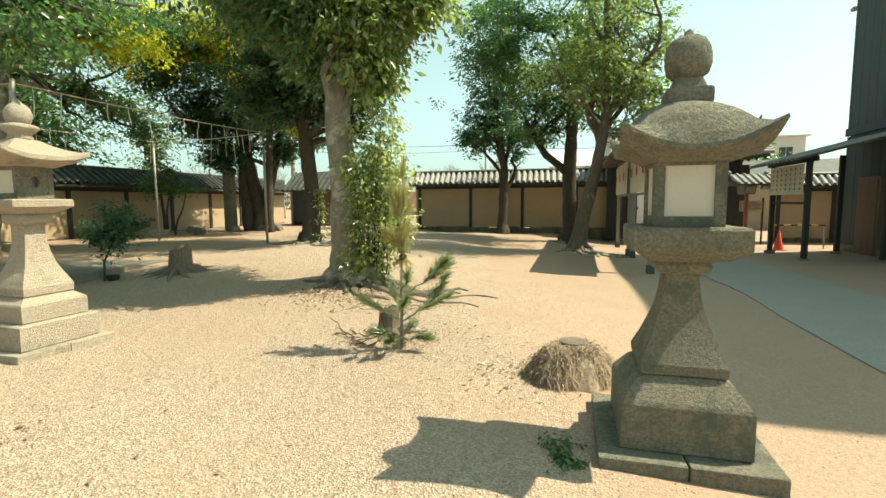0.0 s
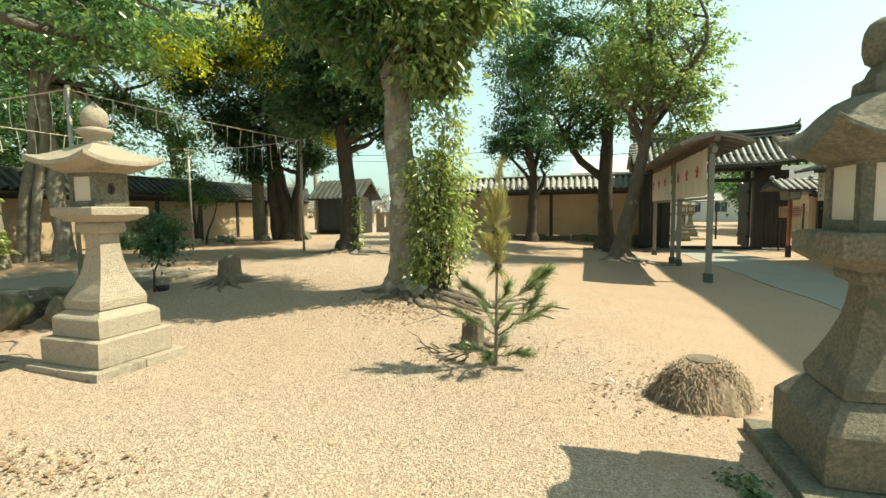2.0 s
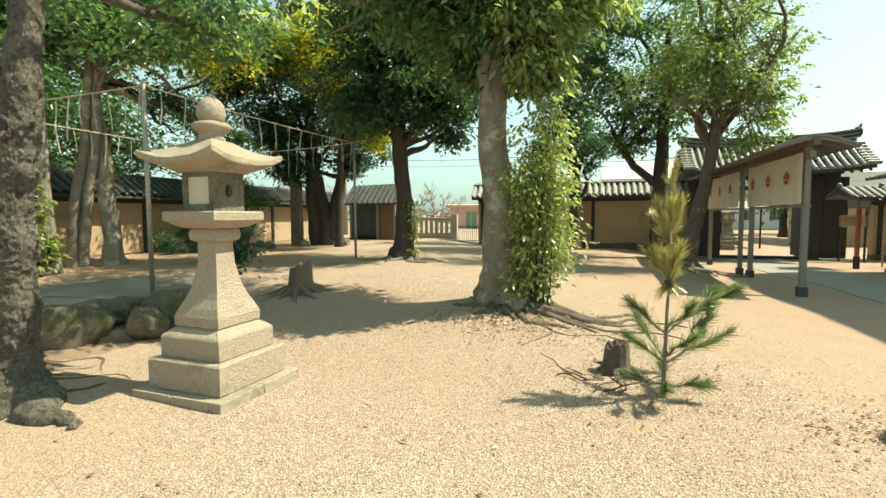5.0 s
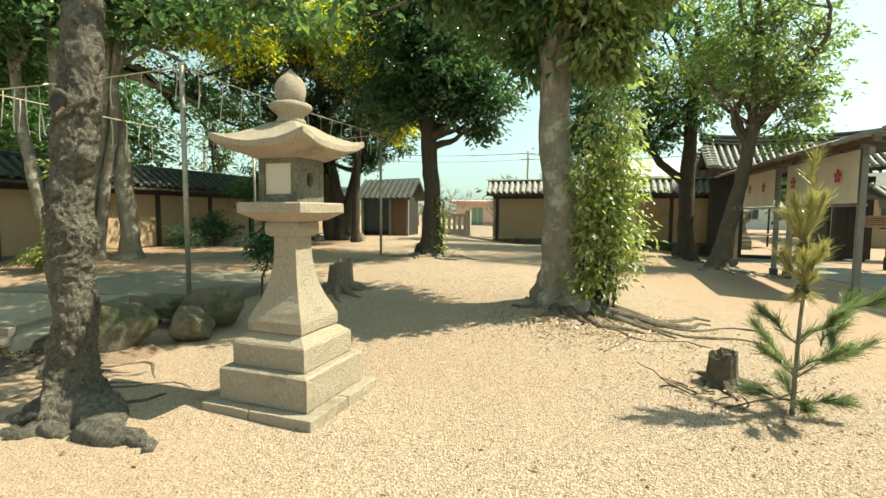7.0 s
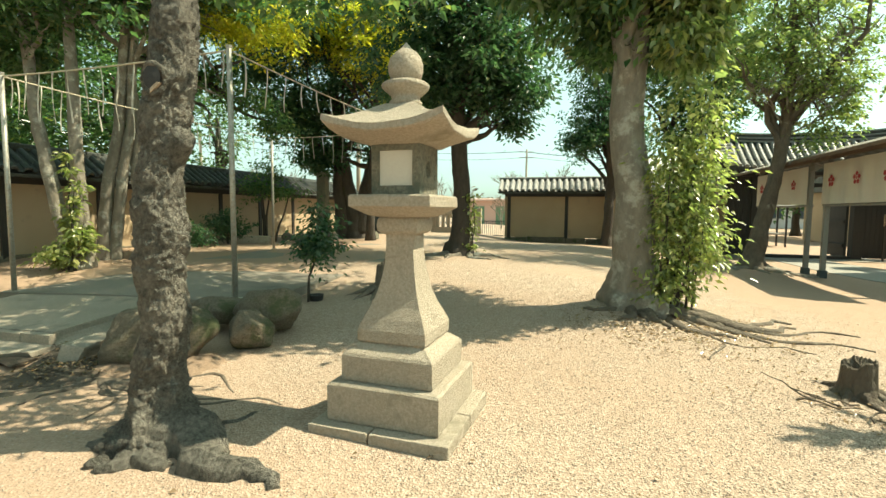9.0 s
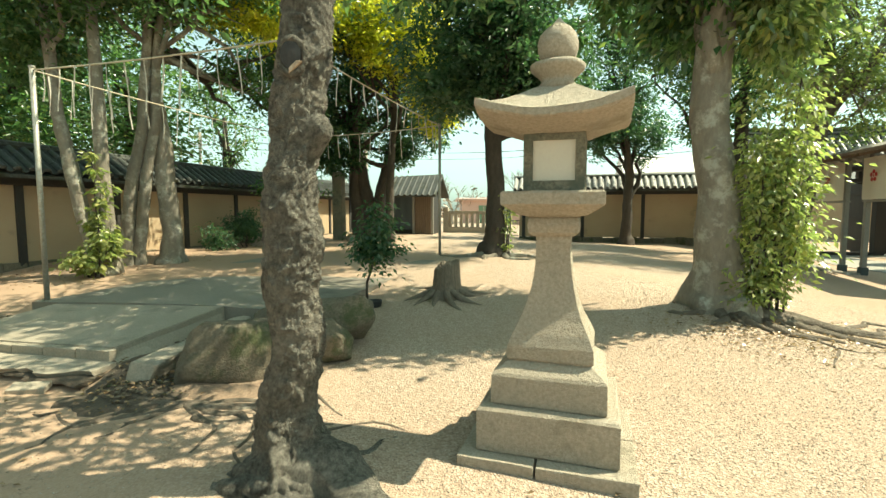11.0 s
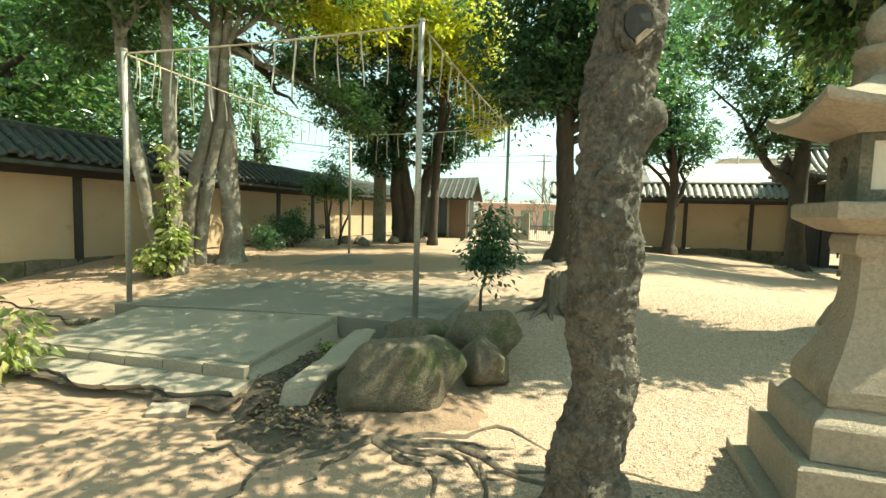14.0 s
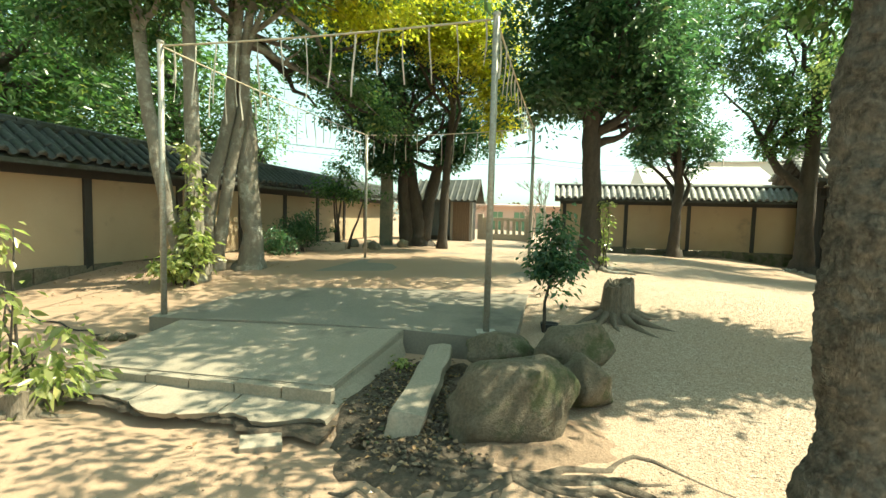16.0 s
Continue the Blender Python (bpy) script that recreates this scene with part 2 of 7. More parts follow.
M_GRAVEL = gravel_mat()
M_GRANITE = two_scale("weathered_granite", (0.475, 0.406, 0.320), (0.553, 0.483, 0.389), (0.363, 0.311, 0.234), 2.0, 55, 0.92, (1.0, 0.028), stain=((0.294, 0.259, 0.190), 3.0, 0.58))
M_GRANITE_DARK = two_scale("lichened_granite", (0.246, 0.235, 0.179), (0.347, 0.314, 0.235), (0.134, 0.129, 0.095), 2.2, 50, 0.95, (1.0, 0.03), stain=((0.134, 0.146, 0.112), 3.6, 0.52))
M_PAPER = two_scale("yellowed_paper_pane", (0.52, 0.49, 0.42), (0.59, 0.56, 0.48), (0.55, 0.51, 0.44), 3, 60, 0.8, (0.1, 0.002))
M_PLASTER = two_scale("ochre_earth_plaster", (0.360, 0.270, 0.171), (0.450, 0.351, 0.234), (0.396, 0.306, 0.198), 0.7, 40, 0.95, (0.35, 0.008), stain=((0.270, 0.216, 0.153), 1.1, 0.60))
M_DARKWOOD = two_scale("aged_dark_timber", (0.028, 0.027, 0.024), (0.048, 0.044, 0.038), (0.020, 0.020, 0.018), 1.2, 30, 0.7, (0.4, 0.004), (6, 6, 0.5))
M_GREYWOOD = two_scale("silvered_timber", (0.25, 0.235, 0.20), (0.33, 0.31, 0.27), (0.18, 0.17, 0.15), 1.2, 26, 0.8, (0.4, 0.004), (6, 6, 0.5))
M_BROWNWOOD = two_scale("brown_timber", (0.17, 0.12, 0.08), (0.24, 0.17, 0.11), (0.12, 0.085, 0.06), 1.2, 26, 0.75, (0.4, 0.004), (6, 6, 0.5))
M_TILE = two_scale("grey_roof_tile", (0.052, 0.057, 0.054), (0.115, 0.120, 0.108), (0.032, 0.036, 0.032), 2.2, 18, 0.6, (0.3, 0.005), stain=((0.034, 0.037, 0.020), 1.6, 0.50))
M_TILE_PALE = two_scale("pale_roof_tile", (0.288, 0.288, 0.272), (0.400, 0.400, 0.376), (0.224, 0.224, 0.216), 2.2, 18, 0.55, (0.3, 0.005))
M_CONCRETE = two_scale("worn_concrete", (0.290, 0.252, 0.196), (0.372, 0.325, 0.258), (0.240, 0.212, 0.166), 0.9, 55, 0.92, (0.25, 0.004), stain=((0.172, 0.156, 0.125), 1.3, 0.58))
M_EARTHFLOOR = two_scale("trodden_earth_concrete", (0.216, 0.194, 0.158), (0.274, 0.245, 0.202), (0.180, 0.166, 0.137), 0.8, 40, 0.95, (0.3, 0.006), stain=((0.144, 0.130, 0.108), 1.0, 0.56))
M_PATH = two_scale("grey_stone_paving", (0.285, 0.272, 0.235), (0.345, 0.328, 0.285), (0.235, 0.222, 0.195), 0.8, 45, 0.85, (0.2, 0.003))
M_ROCK = two_scale("mossy_boulder", (0.165, 0.140, 0.100), (0.265, 0.222, 0.160), (0.105, 0.092, 0.066), 3.2, 42, 0.95, (1.0, 0.03), stain=((0.085, 0.098, 0.045), 2.6, 0.50))
M_BANK = two_scale("trampled_earth", (0.29, 0.205, 0.142), (0.36, 0.255, 0.175), (0.21, 0.15, 0.105), 4, 45, 1.0, (0.9, 0.02))
M_SOIL = two_scale("dark_root_soil", (0.045, 0.036, 0.027), (0.085, 0.068, 0.050), (0.13, 0.10, 0.072), 3, 40, 1.0, (0.8, 0.02))
M_STEEL = two_scale("galvanised_pole", (0.34, 0.34, 0.31), (0.46, 0.45, 0.40), (0.28, 0.25, 0.20), 2.5, 30, 0.45, (0.1, 0.002))
M_STEEL.node_tree.nodes["Principled BSDF"].inputs["Metallic"].default_value = 0.35
M_ROPE = two_scale("straw_rope", (0.50, 0.44, 0.32), (0.60, 0.54, 0.42), (0.40, 0.34, 0.24), 8, 120, 0.95, (0.5, 0.004))
M_STREAMER = two_scale("white_paper_streamer", (0.46, 0.44, 0.38), (0.56, 0.53, 0.46), (0.40, 0.37, 0.30), 6, 50, 0.9, (0.1, 0.002))
M_CLOTH = two_scale("offwhite_cotton_banner", (0.862, 0.783, 0.679), (0.900, 0.888, 0.783), (0.810, 0.731, 0.626), 1.5, 120, 0.95, (0.15, 0.002))
_nt = M_CLOTH.node_tree
_t = _nt.nodes.new("ShaderNodeBsdfTranslucent")
_t.inputs[0].default_value = (0.72, 0.64, 0.52, 1)
_s = _nt.nodes.new("ShaderNodeMixShader")
_s.inputs[0].default_value = 0.35
_nt.links.new(_nt.nodes["Principled BSDF"].outputs[0], _s.inputs[1])
_nt.links.new(_t.outputs[0], _s.inputs[2])
_nt.links.new(_s.outputs[0], _nt.nodes["Material Output"].inputs[0])
M_CREST = two_scale("crimson_print", (0.42, 0.05, 0.05), (0.52, 0.08, 0.07), (0.36, 0.05, 0.05), 6, 90, 0.9, (0.1, 0.001))
M_INK = two_scale("black_ink", (0.03, 0.03, 0.03), (0.05, 0.05, 0.05), (0.025, 0.025, 0.025), 6, 60, 0.9, (0.1, 0.001))
M_RUBBER = two_scale("dark_green_post_foot", (0.06, 0.08, 0.08), (0.09, 0.11, 0.10), (0.05, 0.06, 0.06), 6, 40, 0.7, (0.2, 0.002))
M_BLUEWALL = two_scale("dark_boarded_wall", (0.045, 0.065, 0.075), (0.070, 0.092, 0.10), (0.040, 0.055, 0.062), 0.7, 18, 0.75, (0.2, 0.004), (5, 5, 0.4))
M_REDPOST = two_scale("faded_vermilion_paint", (0.38, 0.12, 0.06), (0.46, 0.17, 0.09), (0.30, 0.10, 0.06), 4, 40, 0.7, (0.2, 0.002))
M_CONE = two_scale("red_plastic", (0.62, 0.07, 0.04), (0.68, 0.09, 0.05), (0.58, 0.06, 0.04), 4, 40, 0.45, (0.1, 0.001))
M_BARK = bark_mat("grey_brown_bark", (0.10, 0.08, 0.06), (0.24, 0.20, 0.15), (0.36, 0.33, 0.26), 0.60)
M_BARK_PALE = bark_mat("pale_lichened_bark", (0.19, 0.165, 0.13), (0.37, 0.335, 0.27), (0.48, 0.46, 0.39), 0.52)
M_BARK_ROUGH = plated_bark("rough_knotty_bark")
M_BARK_DARK = bark_mat("dark_bark", (0.045, 0.038, 0.03), (0.11, 0.09, 0.07), (0.24, 0.23, 0.18), 0.66)
M_STUMP = two_scale("weathered_stump_wood", (0.162, 0.132, 0.098), (0.255, 0.212, 0.162), (0.102, 0.085, 0.064), 2, 30, 0.95, (0.7, 0.012), (3, 3, 0.5))
M_STRAW = two_scale("dry_straw_fibre", (0.36, 0.27, 0.19), (0.52, 0.42, 0.31), (0.24, 0.17, 0.11), 4, 50, 0.95, (0.4, 0.004))
M_LEAF = leaf_mat("camphor_leaf", (0.030, 0.070, 0.036), (0.125, 0.190, 0.080), (0.30, 0.27, 0.07), 0.08, 0.43)
M_LEAF_DARK = leaf_mat("oak_leaf", (0.024, 0.062, 0.040), (0.085, 0.140, 0.075), (0.17, 0.20, 0.07), 0.05, 0.40)
M_LEAF_YELLOW = leaf_mat("yellowing_leaf", (0.16, 0.18, 0.035), (0.52, 0.43, 0.06), (0.72, 0.48, 0.06), 0.2, 0.60)
M_LEAF_BRIGHT = leaf_mat("fresh_leaf", (0.10, 0.135, 0.055), (0.35, 0.35, 0.145), (0.54, 0.47, 0.20), 0.14, 0.44)
# lighter copy of the leaf green, with sunlight put into its colour
M_LEAF_SUN = leaf_mat("glossy_leaf_toned_sunlit", (0.07, 0.115, 0.055), (0.30, 0.32, 0.14), (0.52, 0.46, 0.18), 0.14, 0.46)
M_NEEDLE = leaf_mat("pine_needle", (0.08, 0.12, 0.075), (0.20, 0.23, 0.13), (0.42, 0.32, 0.16), 0.15, 0.35)
M_NEEDLE_DRY = leaf_mat("yellowed_pine_needle", (0.20, 0.165, 0.08), (0.36, 0.30, 0.14), (0.42, 0.30, 0.15), 0.25, 0.35)
M_LITTER = leaf_mat("dead_leaf", (0.14, 0.09, 0.05), (0.30, 0.20, 0.12), (0.42, 0.30, 0.18), 0.2, 0.15)

# ---- ground ----
def axis_steps(lo, hi, step, far):
    inner = list(np.arange(lo, hi + step / 2, step))
    out = [hi + (far - hi) * (k / 10) ** 2.2 for k in range(1, 11)]
    back = [lo - (far + lo) * (k / 10) ** 2.2 for k in range(10, 0, -1)]
    return back + inner + out


gx, gy = axis_steps(-15, 13, 0.16, 900), axis_steps(-2, 27, 0.16, 900)
gv = np.array([(x, y, ground_z(x, y)) for y in gy for x in gx])
nx = len(gx)
gi = np.arange(len(gy) - 1)[:, None] * nx + np.arange(nx - 1)[None, :]
gi = gi.ravel()
ground = from_arrays("ground", gv, np.stack([gi, gi + 1, gi + nx + 1, gi + nx], 1), M_GRAVEL, smooth=True)
tagged(ground, "pale sunlit gravel and trodden sand of the precinct", "ground", kind="structure")

# paved path that leads to the gate
bm = bmesh.new()
ps = [-12 + 0.3 * k for k in range(117)]
pu = [2.82 + 0.41 * k for k in range(6)]
vv = [[bm.verts.new((u, v, ground_z(*W(u, v).xy) + 0.014)) for u in pu] for v in ps]
for a, b in zip(vv, vv[1:]):
    for i in range(len(pu) - 1):
        bm.faces.new((a[i], a[i + 1], b[i + 1], b[i]))
for i in (0, -1):
    low = [bm.verts.new(r[i].co - Vector((0, 0, 0.2))) for r in vv]
    for k in range(len(ps) - 1):
        bm.faces.new((vv[k][i], vv[k + 1][i], low[k + 1], low[k]))
path = finish("path", bm, M_PATH, m=SITE)
tagged(path, "smooth grey paved path leading to the temple gate", "path", kind="structure")

# ---- earthen walls with tiled copings ----
def round_tile_mesh(name, length, r, mat):
    """A half-round cover tile, lying along y, its lower end closed by a disc."""
    bm = bmesh.new()
    n = 6
    secs = []
    for y, k in ((0, 1.08), (0.03, 1.08), (0.035, 1.0), (length, 0.92)):
        secs.append([Vector((r * k * math.cos(math.pi * i / n), y, r * k * math.sin(math.pi * i / n))) for i in range(n + 1)])
    rings(bm, secs)
    me = bpy.data.meshes.new(name)
    bmesh.ops.recalc_face_normals(bm, faces=bm.faces)
    bm.to_mesh(me)
    bm.free()
    for p in me.polygons:
        p.use_smooth = True
    me.materials.append(mat)
    return me


def earth_wall(name, label, u0, u1, v0, v1, base, eave, ridge, thick, posts, roof_half, tile_mat, tile_side, near, step=0.27):
    """A plastered wall between two ends, in the precinct's axes, with timber posts, stone footing and a tiled roof."""
    along_u = abs(u1 - u0) > abs(v1 - v0)
    L = abs(u1 - u0) if along_u else abs(v1 - v0)
    rz = 0 if along_u else 90
    o = W(u0, v0, 0)
    root = empty(name, (o.x, o.y, 0), -15 + rz)
    tagged(root, label, "wall", kind="structure")
    h = thick / 2
    part("plaster", box(0, L, -h, h, base + 0.28, eave, cuts=0), M_PLASTER, root, "ochre earth plaster with stains")
    bm = bmesh.new()
    x = 0.0
    k = 0
    while x < L:
        w = 0.35 + 0.3 * random.random()
        add_box(bm, x, min(L, x + w) - 0.012, -h - 0.05, h + 0.05, base - 0.35, base + 0.24 + 0.08 * random.random(), 0.02, 1.0, 0.02, 1, k)
        x += w
        k += 1
    part("footing", bm, M_ROCK, root, "rough stone footing")
    for p in posts:
        part("post", box(p - 0.075, p + 0.075, -h - 0.05, h + 0.05, base - 0.1, eave, 0.008), M_DARKWOOD, root)
    for s in (-1, 1):
        part("beam", box(0, L, s * (h + 0.02) - 0.05, s * (h + 0.02) + 0.05, eave - 0.06, eave + 0.10, 0.006), M_DARKWOOD, root)
    # roof body: boards and bedding under the tiles
    bm = bmesh.new()
    prof = [(-roof_half, eave + 0.06), (-roof_half, eave + 0.13), (-0.1, ridge - 0.1), (0.1, ridge - 0.1), (roof_half, eave + 0.13), (roof_half, eave + 0.06), (0, eave + 0.2)]
    rings(bm, [[Vector((x, y, z)) for y, z in prof] for x in (-0.25, L + 0.25)])
    part("roof_bed", bm, M_TILE, root)
    run, rise = roof_half - 0.1, ridge - 0.1 - eave - 0.13
    slope = math.hypot(run, rise)
    ang = math.degrees(math.atan2(rise, run))
    n = 3
    tl = slope / n
    me = round_tile_mesh("cover_tile", tl + 0.04, 0.075, tile_mat)
    bmp = bmesh.new()
    secs = []
    for y in (0, tl + 0.05):
        secs.append([Vector((-0.075 + 0.15 * i / 4, y, 0.035 - 0.05 * math.sin(math.pi * i / 4))) for i in range(5)] + [Vector((0.075 - 0.15 * i / 4, y, 0.015 - 0.05 * math.sin(math.pi * (1 - i / 4)))) for i in range(5)])
    rings(bmp, secs)
    pan = bpy.data.meshes.new("pan_tile")
    bmp.to_mesh(pan)
    bmp.free()
    pan.materials.append(tile_mat)
    rest = bmesh.new()
    for s in (-1, 1):
        count = int((L + 0.4) / step)
        for k in range(count):
            x = -0.18 + k * step
            for j in range(n):
                d = j * tl
                wob = random.uniform(-0.012, 0.012)
                for which, mesh, dx, lift in (("cover_tile", me, 0, 0.045), ("pan_tile", pan, step / 2, 0.015)):
                    y = s * (roof_half + 0.03 - d * math.cos(radians(ang)))
                    z = eave + 0.13 + d * math.sin(radians(ang)) + lift + 0.012 * (n - j)
                    if s < 0:
                        m = Matrix.Translation((x + dx + wob, y, z)) @ Matrix.Rotation(radians(ang), 4, "X")
                    else:
                        m = Matrix.Translation((x + dx + wob, y, z)) @ Matrix.Rotation(math.pi, 4, "Z") @ Matrix.Rotation(radians(ang), 4, "X")
                    if s == tile_side and near[0] < x < near[1]:
                        t = new(which, mesh)
                        t.parent = root
                        t.matrix_basis = m
                    elif which == "cover_tile" or s == tile_side:
                        first = len(rest.verts)
                        rest.from_mesh(mesh)
                        rest.verts.ensure_lookup_table()
                        for q in range(first, len(rest.verts)):
                            rest.verts[q].co = m @ rest.verts[q].co
    r = part("far_tiles", rest, tile_mat, root, smooth=True)
    tagged(r, kind="stuff")
    bm = bmesh.new()
    for i, (w, z0) in enumerate(((0.13, ridge - 0.12), (0.11, ridge - 0.06), (0.12, ridge))):
        add_box(bm, -0.28, L + 0.28, -w, w, z0, z0 + 0.055, 0.012)
    part("ridge_courses", bm, M_TILE, root)
    bm = bmesh.new()
    k = 0
    while k * 0.3 < L + 0.5:
        tube(bm, [(-0.28 + k * 0.3, 0, ridge + 0.07), (-0.28 + k * 0.3 + 0.29, 0, ridge + 0.072)], [0.075, 0.07], 8)
        k += 1
    part("ridge_tiles", bm, tile_mat, root)
    return root


# west wall runs along v at u = -16.3; x of the wall's own axis is v - 2
earth_wall("wall_west", "ochre earthen precinct wall with dark posts and mossy tiled coping", -16.3, -16.3, 2.0, 24.5, 0.12, 2.02, 2.72, 0.36,
           [1.5, 3.7, 5.84, 8.0, 10.15, 12.3, 14.4, 16.6, 18.7, 20.8], 0.72, M_TILE, -1, (3.2, 14.5))
# north wall runs along u at v = 23.6, from the open entrance to the gate
earth_wall("wall_north", "ochre earthen precinct wall with dark posts and pale tiled coping", -7.7, 2.0, 23.6, 23.6, -0.02, 2.22, 2.95, 0.36,
           [0.2, 2.85, 5.4, 7.9, 9.6], 0.62, M_TILE_PALE, -1, (-1, 12))
earth_wall("wall_northeast", "ochre earthen precinct wall beyond the gate with tiled coping", 8.3, 26, 23.6, 23.6, -0.4, 1.9, 2.5, 0.36,
           [0.2, 2.2, 4.3, 6.4], 0.62, M_TILE_PALE, -1, (-1, 3))

# ---- stone lanterns ----
def square(h, z, c=(0, 0), k=1, mid=0.0, lift=0.0, rnd=0.0):
    """A square section with k extra points a side; corners rise by lift."""
    pts = []
    cs = [(-1, -1), (1, -1), (1, 1), (-1, 1)]
    n = k + 1
    for i in range(4):
        a, b = cs[i], cs[(i + 1) % 4]
        for j in range(n):
            t = j / n
            x, y = a[0] + (b[0] - a[0]) * t, a[1] + (b[1] - a[1]) * t
            edge = abs(2 * t - 1)
            pull = 1 - mid * (1 - edge ** 2)
            q = Vector((h * x * pull, h * y * pull))
            q = q.lerp(q.normalized() * h * 1.06, rnd)
            pts.append(Vector((c[0] + q.x, c[1] + q.y, z + lift * edge ** 2.2)))
    return pts


def stone(bm_sections, name, mat, root, label="", rough=0.004, seed=0):
    bm = bmesh.new()
    rings(bm, bm_sections)
    for w in bm.verts:
        w.co += noise.noise_vector(w.co * 9 + Vector((seed, seed * 2, 0))) * rough
    return part(name, bm, mat, root, label)


def lantern(name, place, label, mat, kind):
    root = empty(name, place, -18 if kind == "tall" else -15)
    tagged(root, label, "stone lantern", group="stone lanterns of the precinct")
    if kind == "tall":
        # split foot slab
        for x0, x1 in ((-0.48, -0.055), (-0.045, 0.48)):
            for y0, y1 in ((-0.48, 0.0), (0.006, 0.48)):
                part("foot_slab", box(x0, x1, y0, y1, -0.16, 0.075, 0.012, 1.0, 0.005, 2, 1), mat, root)
        stone([square(0.375, 0.07, k=5), square(0.388, 0.085, k=5), square(0.388, 0.315, k=5), square(0.375, 0.33, k=5)], "lower_step", mat, root, seed=1)
        stone([square(0.305, 0.325, k=5), square(0.318, 0.34, k=5), square(0.318, 0.50, k=5), square(0.308, 0.518, k=5), square(0.25, 0.565, k=5), square(0.22, 0.58, k=5)], "upper_step", mat, root, seed=2)
        prof = [(0.228, 0.575), (0.242, 0.59), (0.242, 0.665), (0.232, 0.69), (0.214, 0.735), (0.178, 0.81), (0.146, 0.90), (0.122, 1.0), (0.106, 1.1), (0.099, 1.2), (0.098, 1.28), (0.102, 1.31)]
        stone([square(h, z, k=5) for h, z in prof], "pedestal", mat, root, "curved square pedestal with pecked faces", seed=3)
        stone([square(h, z, k=5) for h, z in [(0.115, 1.30), (0.140, 1.32), (0.146, 1.36), (0.140, 1.40), (0.125, 1.42)]], "collar", mat, root, seed=4)
        stone([square(h, z, k=5) for h, z in [(0.125, 1.41), (0.19, 1.425), (0.272, 1.475), (0.284, 1.485), (0.284, 1.548), (0.273, 1.56), (0.16, 1.562)]], "platform", mat, root, seed=5)
        zb, zt, hb, t = 1.558, 1.90, 0.172, 0.053
        roof = [(0.19, 1.885, 0.0, 0.0), (0.395, 1.935, 0.0, 0.070), (0.408, 1.945, 0.0, 0.080), (0.405, 1.985, 0.0, 0.077), (0.338, 2.02, 0.0, 0.033), (0.262, 2.06, 0.0, 0.015), (0.188, 2.105, 0, 0.006), (0.128, 2.15, 0, 0), (0.10, 2.165, 0, 0)]
        ball = [(0.02, 2.29), (0.06, 2.30), (0.098, 2.335), (0.116, 2.385), (0.118, 2.425), (0.104, 2.475), (0.074, 2.51), (0.040, 2.535), (0.020, 2.56), (0.004, 2.58)]
        disc = [(0.085, 2.15), (0.108, 2.165), (0.112, 2.185), (0.095, 2.205), (0.10, 2.225), (0.13, 2.25), (0.158, 2.275), (0.162, 2.295), (0.147, 2.31), (0.09, 2.325), (0.05, 2.33)]
    else:
        for x0, x1 in ((-0.485, -0.01), (0.0, 0.485)):
            for y0, y1 in ((-0.485, 0.0), (0.008, 0.485)):
                part("foot_slab", box(x0, x1, y0, y1, -0.2, 0.03, 0.012, 1.0, 0.005, 2, 1), mat, root)
        stone([square(0.34, 0.025, k=5), square(0.353, 0.04, k=5), square(0.353, 0.305, k=5), square(0.342, 0.33, k=5), square(0.265, 0.43, k=5), square(0.235, 0.455, k=5)], "step", mat, root, seed=1)
        prof = [(0.215, 0.45), (0.236, 0.465), (0.242, 0.525), (0.228, 0.555), (0.192, 0.64), (0.153, 0.74), (0.122, 0.84), (0.101, 0.94), (0.094, 1.03), (0.10, 1.07)]
        stone([square(h, z, k=5) for h, z in prof], "pedestal", mat, root, "curved square pedestal with pecked faces", seed=3)
        stone([square(h, z, k=5) for h, z in [(0.115, 1.06), (0.145, 1.075), (0.15, 1.11), (0.142, 1.135), (0.13, 1.14)]], "collar", mat, root, seed=4)
        stone([square(h, z, k=5) for h, z in [(0.14, 1.13), (0.22, 1.15), (0.295, 1.205), (0.308, 1.22), (0.308, 1.33), (0.296, 1.345), (0.17, 1.348)]], "platform", mat, root, seed=5)
        zb, zt, hb, t = 1.345, 1.755, 0.195, 0.062
        roof = [(0.22, 1.725, 0, 0), (0.385, 1.765, 0.03, 0.135), (0.405, 1.775, 0.03, 0.145), (0.40, 1.805, 0.03, 0.135), (0.365, 1.86, 0.0, 0.06, 0.2), (0.33, 1.92, 0.0, 0.015, 0.45), (0.295, 1.98, 0.0, 0.0, 0.7), (0.245, 2.03, 0, 0.0, 0.9), (0.18, 2.065, 0, 0, 1.0), (0.10, 2.08, 0, 0, 1.0)]
        ball = [(0.03, 2.215), (0.08, 2.225), (0.115, 2.255), (0.13, 2.305), (0.131, 2.36), (0.122, 2.41), (0.10, 2.45), (0.062, 2.475), (0.03, 2.482), (0.024, 2.505), (0.006, 2.52)]
        disc = None
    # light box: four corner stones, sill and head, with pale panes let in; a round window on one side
    # darker stone whose colour also carries the shade under the roof
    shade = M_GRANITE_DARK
    fire = part("light_box", box(-hb, hb, -hb, hb, zb, zb + 0.062, 0.005), shade, root, "square light box of darker stone, the roof's shade in its colour")
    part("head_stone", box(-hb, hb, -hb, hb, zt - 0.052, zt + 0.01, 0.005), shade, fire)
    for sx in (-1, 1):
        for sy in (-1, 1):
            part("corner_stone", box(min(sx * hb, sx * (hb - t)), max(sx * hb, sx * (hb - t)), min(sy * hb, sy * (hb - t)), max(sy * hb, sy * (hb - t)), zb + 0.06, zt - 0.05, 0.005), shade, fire)
